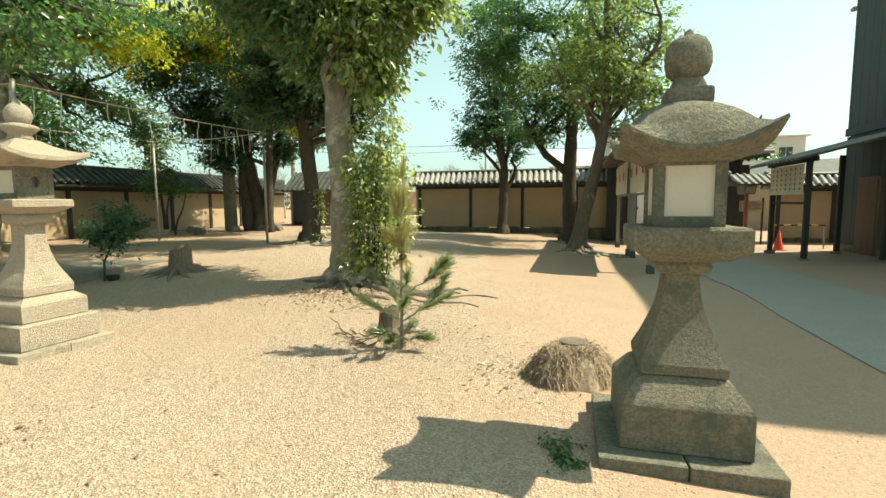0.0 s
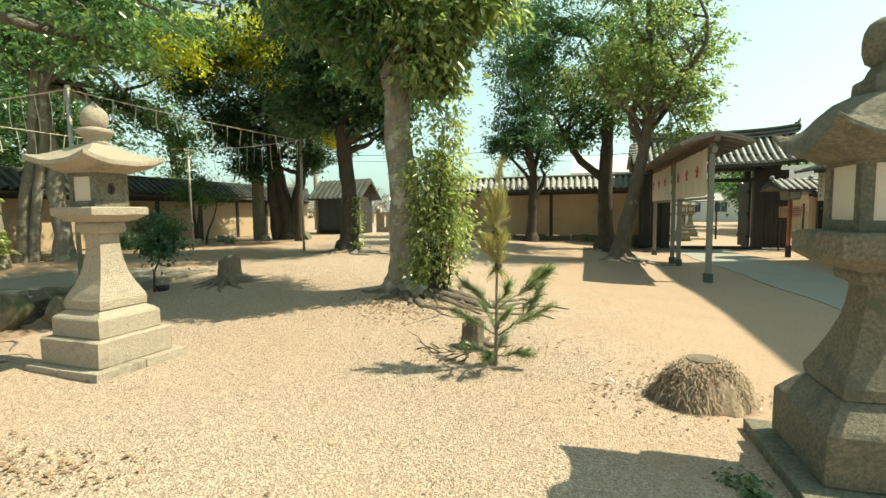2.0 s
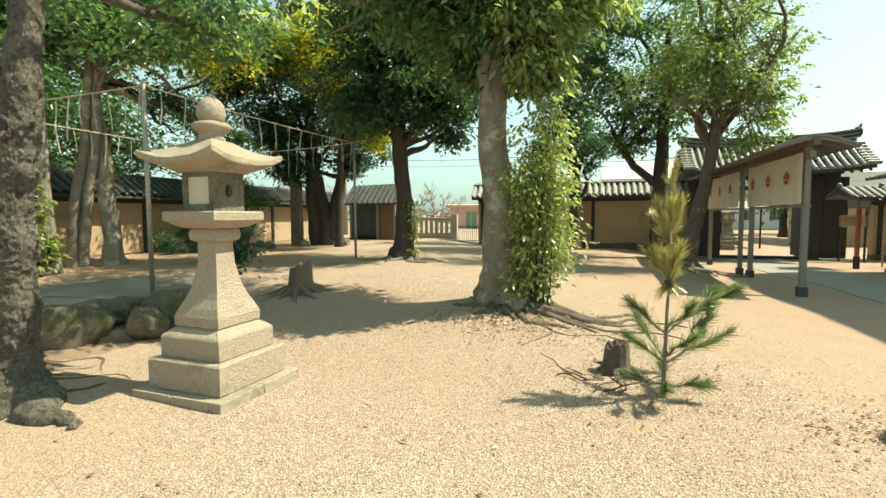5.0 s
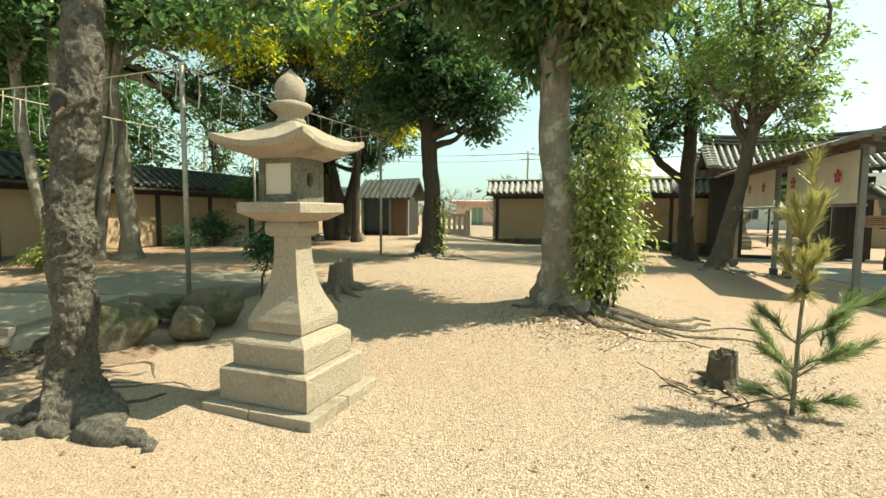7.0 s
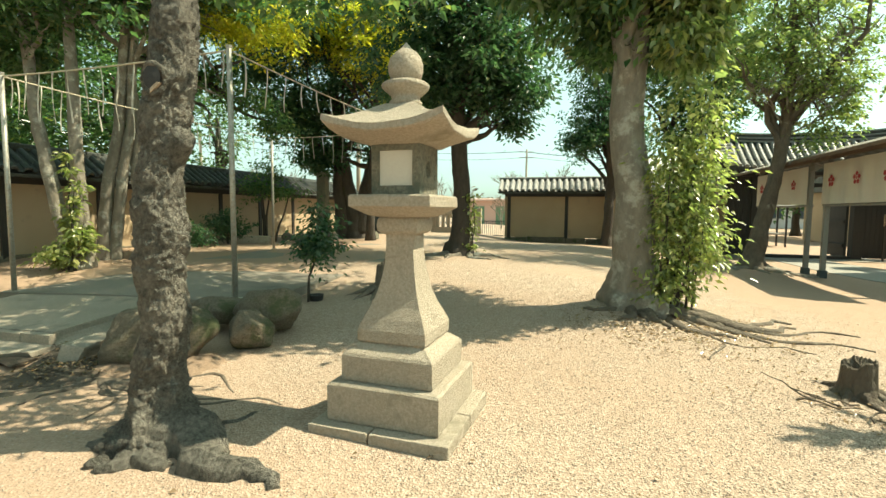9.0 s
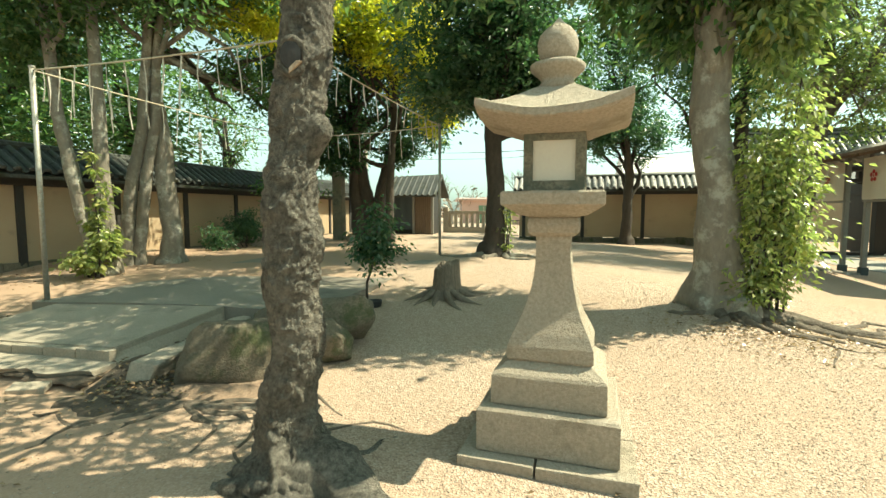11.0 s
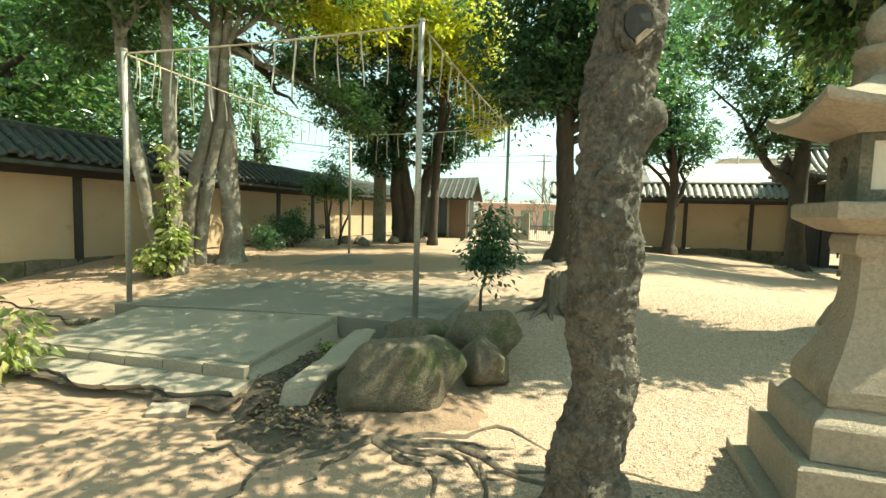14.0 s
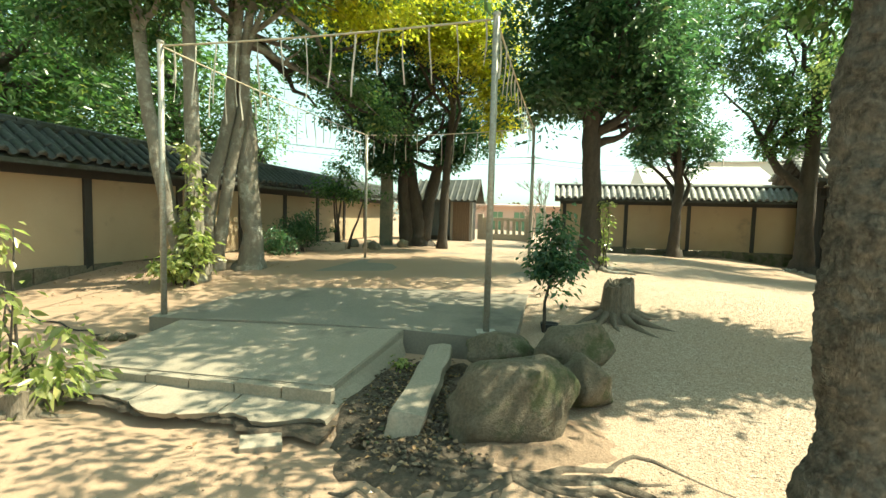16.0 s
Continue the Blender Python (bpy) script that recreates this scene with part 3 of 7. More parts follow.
    part("pane", box(-hb + t - 0.004, hb - t + 0.004, -hb + 0.018, -hb + 0.034, zb + 0.058, zt - 0.048, 0.003), M_PAPER, fire, "pale paper pane")
    part("pane", box(-hb + t - 0.004, hb - t + 0.004, hb - 0.034, hb - 0.018, zb + 0.058, zt - 0.048, 0.003), M_PAPER, fire, "pale paper pane")
    for sx in (-1, 1):
        if kind == "squat":
            part("pane", box(min(sx * (hb - 0.034), sx * (hb - 0.018)), max(sx * (hb - 0.034), sx * (hb - 0.018)), -hb + t - 0.004, hb - t + 0.004, zb + 0.058, zt - 0.048, 0.003), M_PAPER, fire, "pale paper pane")
            continue
        # slab with a crescent opening: a ring of stone round a dark recess
        bm = bmesh.new()
        w0, w1, z0, z1 = -hb + t, hb - t, zb + 0.06, zt - 0.05
        n = 32
        x0, x1 = sx * (hb - 0.055), sx * (hb - 0.006)
        zc = (z0 + z1) / 2
        outer, inner = [], []
        for k in range(n):
            a = 2 * math.pi * (k + 0.5) / n
            ca, sa = math.cos(a), math.sin(a)
            q = min((w1 - w0) / 2 / max(1e-6, abs(ca)), (z1 - z0) / 2 / max(1e-6, abs(sa)))
            outer.append((ca * q, zc + sa * q))
            inner.append((0.042 * ca, zc + 0.058 * sa))
        vs = [[bm.verts.new((x, y, z)) for y, z in ring] for x, ring in ((x0, outer), (x1, outer), (x1, inner), (x0, inner))]
        for a, b in ((0, 1), (1, 2), (2, 3)):
            for k in range(n):
                bm.faces.new((vs[a][k], vs[a][(k + 1) % n], vs[b][(k + 1) % n], vs[b][k]))
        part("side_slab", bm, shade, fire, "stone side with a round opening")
        part("core", box(min(sx * 0.02, sx * 0.09), max(sx * 0.02, sx * 0.09), -0.09, 0.09, zb + 0.05, zt - 0.05), mat, fire)
    stone([square(h, z, k=9, mid=r_[2], lift=r_[3], rnd=r_[4] if len(r_) > 4 else 0.0) for r_ in roof for h, z in (r_[:2],)], "roof", mat, root, "four-cornered stone roof with upswept corners", 0.008, seed=6)
    if disc:
        bm = bmesh.new()
        lathe(bm, disc, 20)
        for w in bm.verts:
            w.co += noise.noise_vector(w.co * 7) * 0.006
        part("lotus_dish", bm, mat, root, "", smooth=True)
    else:
        bm = bmesh.new()
        add_box(bm, -0.125, 0.125, -0.125, 0.125, 2.065, 2.165, 0.02, 1.0, 0.008, 2, 4)
        add_box(bm, -0.10, 0.10, -0.10, 0.10, 2.155, 2.235, 0.02, 0.7, 0.006, 2, 5)
        part("neck_block", bm, mat, root, "square neck stone")
    bm = bmesh.new()
    lathe(bm, ball, 24)
    for w in bm.verts:
        w.co += noise.noise_vector(w.co * 6) * 0.007
    part("finial", bm, mat, root, "onion-shaped stone finial", smooth=True)
    return root


LL, RL = (-4.32, 4.97), (1.48, 2.97)
lantern("stone_lantern", (LL[0], LL[1], 0.0), "pale granite lantern with onion finial standing on gravel", M_GRANITE, "tall")
lantern("stone_lantern", (RL[0], RL[1], 0.0), "dark lichened granite lantern with squat domed roof", M_GRANITE_DARK, "squat")

# ---- stage of trodden concrete with four poles ----
def slab_top(u, v):
    return 0.31 - 0.012 + 0.05 * sstep(6, 12, v) - 0.10 * sstep(-10, -12.8, u) * (1 - sstep(6, 10, v))


bm = bmesh.new()
us = [-12.48 + 0.282 * k for k in range(16)]
vs_ = [5.5 + 0.4 * k for k in range(26)]
grid = [[bm.verts.new((u, v, slab_top(u, v) + 0.01 * noise.noise((u, v, 0)))) for u in us] for v in vs_]
for a, b in zip(grid, grid[1:]):
    for i in range(len(us) - 1):
        bm.faces.new((a[i], a[i + 1], b[i + 1], b[i]))
rim = [g for g in grid[0]] + [r[-1] for r in grid[1:]] + [g for g in reversed(grid[-1][:-1])] + [r[0] for r in reversed(grid[1:-1])]
low = [bm.verts.new((w.co.x, w.co.y, -0.3)) for w in rim]
for k in range(len(rim)):
    bm.faces.new((rim[k], rim[(k + 1) % len(rim)], low[(k + 1) % len(rim)], low[k]))
platform = finish("stage", bm, M_EARTHFLOOR, m=SITE)
tagged(platform, "low trodden concrete stage in the trees' shade", "platform", kind="structure")


def ramp_slab():
    root = empty("concrete_slab", W(-10.2, 4.7, 0.0), -15)
    tagged(root, "low concrete slab before the stage, its broken skirt lifted by roots", "slab")
    bm = bmesh.new()
    vsx = [[bm.verts.new((x, y, z)) for x, y, z in row] for row in (
        ((-1.75, -0.53, -0.1), (0.70, -0.53, -0.1), (0.84, 0.8, -0.1), (-1.85, 0.8, -0.1)),
        ((-1.75, -0.53, 0.10), (0.70, -0.53, 0.165), (0.84, 0.8, 0.310), (-1.85, 0.8, 0.205)))]
    bm.faces.new(vsx[1])
    bm.faces.new(vsx[0][::-1])
    for i in range(4):
        bm.faces.new((vsx[0][i], vsx[0][(i + 1) % 4], vsx[1][(i + 1) % 4], vsx[1][i]))
    bmesh.ops.bevel(bm, geom=list(bm.edges), offset=0.01, segments=2, affect="EDGES")
    part("slab", bm, M_CONCRETE, root)
    x = -1.75
    for k in range(6):
        w = 0.415
        z = 0.10 + 0.065 * (x + 1.75) / 2.45
        part("edge_brick", box(x, x + w - 0.012, -0.61, -0.534, z - 0.105, z - 0.002 + random.uniform(-0.006, 0.004), 0.006), M_CONCRETE, root)
        x += w
    # broken lower crust: one ragged sheet in a few cracked plates, hollow beneath
    for k, (x0, x1) in enumerate(((-1.95, -0.80), (-0.785, -0.02), (-0.005, 0.80))):
        bm = bmesh.new()
        n = 30
        def edge(x):
            return -0.62 - max(0.10, 0.27 + 0.16 * noise.noise((x * 1.3, 2.2, 3.0)) + 0.10 * noise.noise((x * 4.1, 1.0, 1.0)) + 0.03 * noise.noise((x * 15, 1.0, 4.0)) + 0.14 * math.exp(-((x + 0.35) / 0.3) ** 2) - 0.12 * sstep(0.3, 0.8, x))
        xs = [x0 + (x1 - x0) * i / n for i in range(n + 1)]
        lift = lambda a, t: 0.034 + 0.026 * (a + 1.9) / 2.7 + 0.012 * noise.noise((a * 3, t * 2, 5)) - 0.025 * t
        levels = []
        for t in (0, 0.35, 0.7, 1.0):
            levels.append([bm.verts.new((a, -0.60 + (edge(a) + 0.60) * t, lift(a, t))) for a in xs])
        under = [bm.verts.new((a, edge(a) + 0.03, lift(a, 1) - 0.045 - 0.01 * noise.noise((a * 9, 0, 0)))) for a in xs]
        back = [bm.verts.new((a, -0.60, lift(a, 0) - 0.05)) for a in xs]
        rows = levels + [under, back]
        for p, q in zip(rows, rows[1:] + rows[:1]):
            for i in range(n):
                bm.faces.new((p[i], p[i + 1], q[i + 1], q[i]))
        bm.faces.new([r[0] for r in rows])
        bm.faces.new([r[-1] for r in rows][::-1])
        part("broken_crust", bm, M_CONCRETE, root, "cracked concrete crust undermined by roots")
    # dark soil-coloured strip that paints the shade of the hollow under the crust
    bm = bmesh.new()
    secs = []
    for i in range(40):
        x = -1.9 + 2.75 * i / 39
        e = -0.80 - max(0.08, 0.16 + 0.14 * noise.noise((x * 1.3, 2.2, 3.0)) + 0.10 * noise.noise((x * 4.1, 1.0, 1.0)) + 0.05 * noise.noise((x * 11, 1.0, 6.0)))
        z = -0.012 + 0.008 * noise.noise((x * 6, 1, 1))
        secs.append([Vector((x, -0.56, -0.1)), Vector((x, -0.56, z)), Vector((x, (e - 0.56) / 2, z + 0.004)), Vector((x, e + 0.02, z)), Vector((x, e, -0.03))])
    rings(bm, secs)
    part("hollow_shade_strip", bm, M_SOIL, root, "dark soil-coloured strip painting the shaded hollow under the crust")
    # sloping mortar along the open side
    bm = bmesh.new()
    secs = []
    for j in range(13):
        y = -0.56 + 1.3 * j / 12
        x, z = 0.70 + 0.14 * (y + 0.53) / 1.33, 0.15 + 0.13 * (y + 0.53) / 1.33
        w = 0.07 + 0.03 * noise.noise((y * 3, 1, 1))
        secs.append([Vector((x - 0.01, y, z - 0.02)), Vector((x + 0.015, y, z - 0.075)), Vector((x + w, y, 0.03 + 0.03 * noise.noise((y * 5, 2, 2)))), Vector((x + w, y, -0.1)), Vector((x - 0.01, y, -0.1))])
    rings(bm, secs)
    part("mortar_fillet", bm, M_CONCRETE, root, "rough sloping mortar edge")
    return root


ramp_slab()


def pole(u, v, z0, top):
    o = W(u, v, z0)
    root = empty("rope_pole", o)
    tagged(root, "slim galvanised steel pole holding a straw rope", "pole", group="poles round the stage")
    bm = bmesh.new()
    tube(bm, [(0, 0, 0), (0, 0, top - z0)], [0.034, 0.034], 12)
    part("shaft", bm, M_STEEL, root, smooth=True)
    bm = bmesh.new()
    lathe(bm, [(0.03, 0), (0.04, 0.002), (0.04, 0.03), (0.02, 0.034)], 12)
    part("cap", bm, M_STEEL, root, m=pose(0, 0, top - z0 - 0.012))
    part("base_plate", box(-0.1, 0.1, -0.1, 0.1, 0.0, 0.012, 0.003), M_STEEL, root)
    return W(u, v, top - 0.04)


tops = [pole(u, v, slab_top(u, v) - 0.006, z) for u, v, z in ((-12.42, 5.66, 3.38), (-8.55, 5.73, 3.46), (-8.45, 11.95, 3.53), (-12.55, 12.2, 3.46))]


def festoon(a, b, sag, count, skip=0.0, length=0.62):
    root = empty("straw_rope", a)
    tagged(root, "thin straw rope strung with hanging white paper strips", "rope", group="ropes round the stage")
    d = b - a
    P = lambda t: Vector((d.x * t, d.y * t, d.z * t - sag * 4 * t * (1 - t)))
    bm = bmesh.new()
    tube(bm, [P(k / 20) for k in range(21)], [0.011] * 21, 6)
    part("cord", bm, M_ROPE, root, smooth=True)
    for k in range(count):
        t = (k + 0.6) / count
        if t < skip:
            continue
        p = P(t)
        L = length * random.uniform(0.65, 1.15)
        bm = bmesh.new()
        w = random.uniform(0.006, 0.011)
        ang = random.uniform(0, 3.14)
        secs = []
        for j in range(6):
            q = j / 5
            aa = ang + 1.4 * q + random.uniform(-0.3, 0.3)
            cx, cy = 0.02 * math.sin(3 * q + k), 0.02 * math.cos(2 * q + k)
            ex, ey = math.cos(aa) * w, math.sin(aa) * w
            tx, ty = -math.sin(aa) * 0.003, math.cos(aa) * 0.003
            secs.append([Vector((p.x + cx + i * ex + j2 * tx, p.y + cy + i * ey + j2 * ty, p.z - L * q)) for i, j2 in ((-1, -1), (1, -1), (1, 1), (-1, 1))])
        rings(bm, secs)
        part("paper_strip", bm, M_STREAMER, root)


festoon(tops[0], tops[1], 0.03, 14)
festoon(tops[0], tops[3], 0.05, 20)
festoon(tops[3], tops[2], 0.06, 14)
festoon(tops[1], tops[2], 0.05, 14, 0.0, 0.5)

# ---- trees ----
def leaf_cloud(name, blobs, count, size, mat, root, seed, droop=0.3, clump=0.2, flat=0.75):
    """Leaves gathered in small clumps through a set of ellipsoids: (centre, radii, share)."""
    rng = np.random.default_rng(seed)
    centres = []
    total = sum(b[2] for b in blobs)
    per = 34
    n_clumps = max(4, count // per)
    for c, r, share in blobs:
        k = max(2, int(n_clumps * share / total))
        d = rng.normal(size=(k, 3))
        d /= np.linalg.norm(d, axis=1)[:, None]
        rad = rng.uniform(0.15, 1.0, k) ** 0.45
        centres.append(np.array(c) + d * rad[:, None] * np.array(r) * (1 + 0.33 * rng.normal(size=(k, 1))))
    cc = np.concatenate(centres)
    n = len(cc) * per
    base = np.repeat(cc, per, axis=0)
    off = rng.normal(size=(n, 3)) * clump * np.array([1, 1, flat]) * np.repeat(rng.uniform(0.5, 1.3, len(cc)), per)[:, None]
    p = base + off
    out = off + rng.normal(size=(n, 3)) * 0.12
    out[:, 2] = -abs(out[:, 2]) * 0.3 - droop * rng.uniform(0, 0.35, n)
    out /= np.linalg.norm(out, axis=1)[:, None] + 1e-6
    side = np.cross(out, np.array([0, 0, 1.0]) + rng.normal(size=(n, 3)) * 0.5)
    side /= np.linalg.norm(side, axis=1)[:, None] + 1e-6
    up = np.cross(side, out)
    L = size * rng.uniform(0.65, 1.35, n)[:, None]
    w = L * rng.uniform(0.19, 0.27, n)[:, None]
    fold = up * w * 0.35
    v = np.stack([p, p + out * L * 0.45 + side * w + fold, p + out * L - up * L * 0.12, p + out * L * 0.45 - side * w + fold], 1).reshape(-1, 3)
    i = np.arange(n)[:, None] * 4
    tri = np.concatenate([i + np.array([0, 1, 2]), i + np.array([0, 2, 3])], 0)
    ob = from_arrays(name, v, tri, mat, root)
    return ob


def tree(label, base, trunks, blobs, count, size, mat, bark, seed, limbs=10, group="trees of the precinct", name="tree", clump=0.17, droop=0.3, sides=14, lumps=0.16, low=0.55, fine_steps=6):
    """trunks: (points, radii) in metres from the base; limbs run from the trunks into the crown."""
    rng = random.Random(seed)
    root = empty(name, base)
    tagged(root, label, "tree", group=group)
    for k, (pts, radii) in enumerate(trunks):
        bm = bmesh.new()
        fine, fr = [], []
        for i in range(len(pts) - 1):
            a, b = Vector(pts[i]), Vector(pts[i + 1])
            for j in range(fine_steps):
                t = j / fine_steps
                wob = Vector((noise.noise((seed, i + t, k)), noise.noise((seed + 5, i + t, k)), 0)) * radii[i] * 0.25 * min(1, i + t)
                fine.append(a.lerp(b, t) + wob)
                fr.append(radii[i] * (1 - t) + radii[i + 1] * t)
        fine.append(Vector(pts[-1]))
        fr.append(radii[-1])
        flare = [max(0, 1.1 - 1.6 * (q.z + 0.1)) * 0.55 if k == 0 else 0 for q in fine]
        tube(bm, fine, fr, sides, lumps, seed + k, flare)
        part("trunk", bm, bark, root, smooth=True)
    big = sorted(blobs, key=lambda b: -b[2])
    for k in range(limbs):
        pts, radii = trunks[rng.randrange(len(trunks))]
        t = rng.uniform(low, 1.0)
        x = t * (len(pts) - 1)
        i = min(int(x), len(pts) - 2)
        a = Vector(pts[i]).lerp(Vector(pts[i + 1]), x - i)
        r = (radii[i] + (radii[i + 1] - radii[i]) * (x - i)) * 0.6
        c, rr, _ = big[k % len(big)]
        e = Vector(c) + Vector((rng.uniform(-0.7, 0.7) * rr[0], rng.uniform(-0.7, 0.7) * rr[1], rng.uniform(-0.4, 0.6) * rr[2]))
        n = 7
        pts2 = bend(a, e, n, 0.25 * (e - a).length, seed + k * 1.7)
        bm = bmesh.new()
        tube(bm, pts2, [r * (1 - 0.88 * j / n) + 0.006 for j in range(n + 1)], 7, 0.1, seed)
        for q in range(3):
            s = pts2[3 + q]
            e2 = s + Vector((rng.uniform(-1, 1), rng.uniform(-1, 1), rng.uniform(-0.3, 0.8))) * 0.3 * (e - a).length
            p3 = bend(s, e2, 4, 0.2, seed + q + k)
            tube(bm, p3, [r * 0.32 * (1 - 0.85 * j / 4) + 0.004 for j in range(5)], 5)
        part("limb", bm, bark, root, smooth=True)
    if count:
        leaf_cloud("crown", blobs, count, size, mat, root, seed, droop, clump)
    return root


# near trunk by the path of the walk, crown above the view
b = on_ground(-5.81, 4.57, -0.06)
near_tree = tree("slender grey tree with rough knotty bark beside the lantern", b,
     [([(-0.03, 0, 0), (-0.01, 0, 0.25), (0.0, 0.01, 0.6), (0.01, 0.02, 1.0), (0.02, 0.03, 1.35), (0.03, 0.05, 1.75), (0.06, 0.07, 2.1), (0.11, 0.09, 2.6), (0.14, 0.15, 3.4), (0.1, 0.3, 4.6)],
       [0.22, 0.155, 0.134, 0.134, 0.145, 0.128, 0.134, 0.130, 0.105, 0.07])],
     [((0.6, 1.25, 3.5), (1.2, 0.75, 0.3), 1.5), ((1.9, 0.7, 3.7), (0.9, 0.6, 0.3), 0.3), ((-0.5, 1.3, 3.8), (1.0, 0.8, 0.35), 0.6)],
     2300, 0.11, M_LEAF, M_BARK_ROUGH, 11, 7, sides=128, lumps=0.16, low=0.84, fine_steps=34)
# branch stub, burls and a knot hole on its trunk
bm = bmesh.new()
tube(bm, [(0.04, 0.05, 1.76), (0.12, 0.03, 1.89), (0.19, 0.0, 1.94), (0.215, -0.01, 1.95)], [0.10, 0.09, 0.07, 0.03], 16, 0.25, 3)
part("stub", bm, M_BARK_ROUGH, near_tree, "sawn-off branch stub", smooth=True)
bm = bmesh.new()
tube(bm, [(0.06 + 0.062 * math.cos(a), -0.068 + 0.018 * math.cos(a) ** 2, 2.255 + 0.085 * math.sin(a)) for a in [2 * math.pi * k / 24 for k in range(25)]], [0.017 + 0.006 * abs(math.sin(1.7 * k)) for k in range(25)], 8, 0.3, 2)
part("knot_rim", bm, M_BARK_ROUGH, near_tree, "swollen rim of a knot hole", smooth=True)
# no hole is cut: a black disc paints the shade inside the knot
bm = bmesh.new()
lathe(bm, [(0.005, 0), (0.036, 0.004), (0.04, 0.012), (0.01, 0.02)], 14)
part("knot_hole", bm, M_INK, near_tree, "black disc painting the shaded inside of the knot hole", m=pose(0.06, -0.068, 2.26, 90, 0, 0) @ Matrix.Diagonal((1.3, 1.75, 1, 1)))
bm = bmesh.new()
add_box(bm, -0.045, 0.045, -0.012, 0.012, -0.011, 0.011, 0.004, 0.6, 0.006, 2, 3)
part("torn_wood", bm, M_STRAW, near_tree, "torn orange heartwood", m=pose(0.08, -0.084, 2.205, 0, -42, 0))

# big ivy-clad trunk
b = on_ground(-1.62, 7.95, -0.1)
big_tree = tree("tall broad evergreen with a thick pale trunk and spreading roots", b,
     [([(0.05, 0, 0), (0.02, 0, 0.35), (0.0, 0, 0.9), (-0.02, 0.05, 1.8), (-0.1, 0.1, 3.0), (-0.12, 0.1, 4.5), (0.0, 0.1, 6.5)], [0.46, 0.30, 0.245, 0.225, 0.21, 0.18, 0.1])],
     # high blobs on the left are unseen, added to shade stage and boulders
     [((0.15, 0.5, 4.1), (0.7, 0.6, 0.8), 0.6), ((0.4, 0.6, 4.9), (0.75, 0.8, 0.8), 0.6), ((-0.9, 0.4, 4.6), (1.1, 1.1, 0.8), 1.3), ((-0.6, 0.5, 5.9), (1.3, 1.5, 1.0), 1.7), ((-1.2, -0.35, 6.3), (1.5, 0.75, 0.5), 1.5), ((-0.3, 0.4, 3.6), (0.4, 0.4, 0.4), 0.2), ((-0.7, -0.1, 4.7), (0.7, 0.5, 0.6), 1.1), ((-0.35, -0.25, 4.1), (0.4, 0.25, 0.35), 0.4), ((-2.6, 0.8, 6.0), (1.7, 1.7, 0.7), 1.3), ((-4.0, 1.3, 6.7), (1.6, 1.7, 0.7), 1.2), ((-2.2, 2.4, 7.2), (1.8, 1.6, 0.8), 1.0)],
     38000, 0.145, M_LEAF, M_BARK_PALE, 21, 16, low=0.62, droop=0.9, sides=22)
# spray on the crown's sunny side, its sunlight painted in by paler leaves
leaf_cloud("sun_toned_spray", [((0.5, -0.2, 3.35), (0.32, 0.3, 0.35), 0.55), ((0.6, -0.2, 3.9), (0.42, 0.4, 0.5), 1.3), ((0.85, -0.1, 4.5), (0.5, 0.45, 0.5), 1.2), ((1.25, 0.1, 5.2), (0.7, 0.5, 0.55), 1.3), ((1.45, 0.0, 4.5), (0.35, 0.35, 0.4), 0.5), ((0.2, -0.45, 4.3), (0.35, 0.25, 0.7), 0.7)],
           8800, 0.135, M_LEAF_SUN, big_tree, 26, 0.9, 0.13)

# dark evergreen behind it
b = on_ground(-3.75, 13.6, -0.1)
tree("dense dark evergreen with a straight bare trunk", b,
     [([(0, 0, 0), (0, 0, 0.4), (0.02, 0, 1.2), (-0.03, 0, 2.4), (-0.1, 0, 4.0), (-0.1, 0, 8)], [0.38, 0.26, 0.215, 0.2, 0.18, 0.09])],
     [((0.0, 0, 5.0), (1.9, 1.9, 1.1), 2), ((-0.9, -0.3, 4.0), (1.0, 1.0, 0.6), 0.8), ((1.0, -0.2, 4.1), (1.0, 1.0, 0.7), 0.8), ((-0.1, 0, 6.6), (2.1, 2.1, 1.4), 2.4), ((0, 0, 8.4), (1.7, 1.7, 1.3), 1.5), ((1.3, 0, 3.4), (0.35, 0.35, 0.35), 0.12)],
     42000, 0.145, M_LEAF_DARK, M_BARK_DARK, 31, 14, low=0.6)

# pair of trees by the shelter
b = on_ground(4.1, 14.5, -0.1)
leaning = tree("leaning evergreen with thin bare twigs beside the shelter", b,
     [([(0, 0, 0), (0.02, 0, 0.4), (0.15, 0, 1.2), (0.5, 0.1, 2.4), (0.75, 0.2, 3.6), (0.85, 0.2, 5.5), (0.7, 0.2, 8.6)], [0.38, 0.25, 0.2, 0.17, 0.15, 0.12, 0.04])],
     [((0.6, 0, 5.2), (1.5, 1.5, 0.9), 1.5), ((1.7, 0, 4.5), (0.9, 0.9, 0.8), 0.8), ((-0.3, 0.3, 5.8), (1.3, 1.3, 0.9), 1.1), ((0.7, 0, 6.5), (1.3, 1.3, 0.8), 0.9), ((1.6, 0.1, 3.6), (0.5, 0.5, 0.4), 0.25), ((1.3, 0, 7.6), (1.5, 1.4, 0.9), 1.3), ((0.1, 0, 8.8), (1.8, 1.6, 1.0), 1.4), ((2.4, 0, 6.2), (0.7, 0.7, 0.8), 0.6), ((2.1, 0, 5.0), (0.6, 0.6, 0.5), 0.4)],
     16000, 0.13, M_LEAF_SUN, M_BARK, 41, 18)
rng4 = random.Random(44)


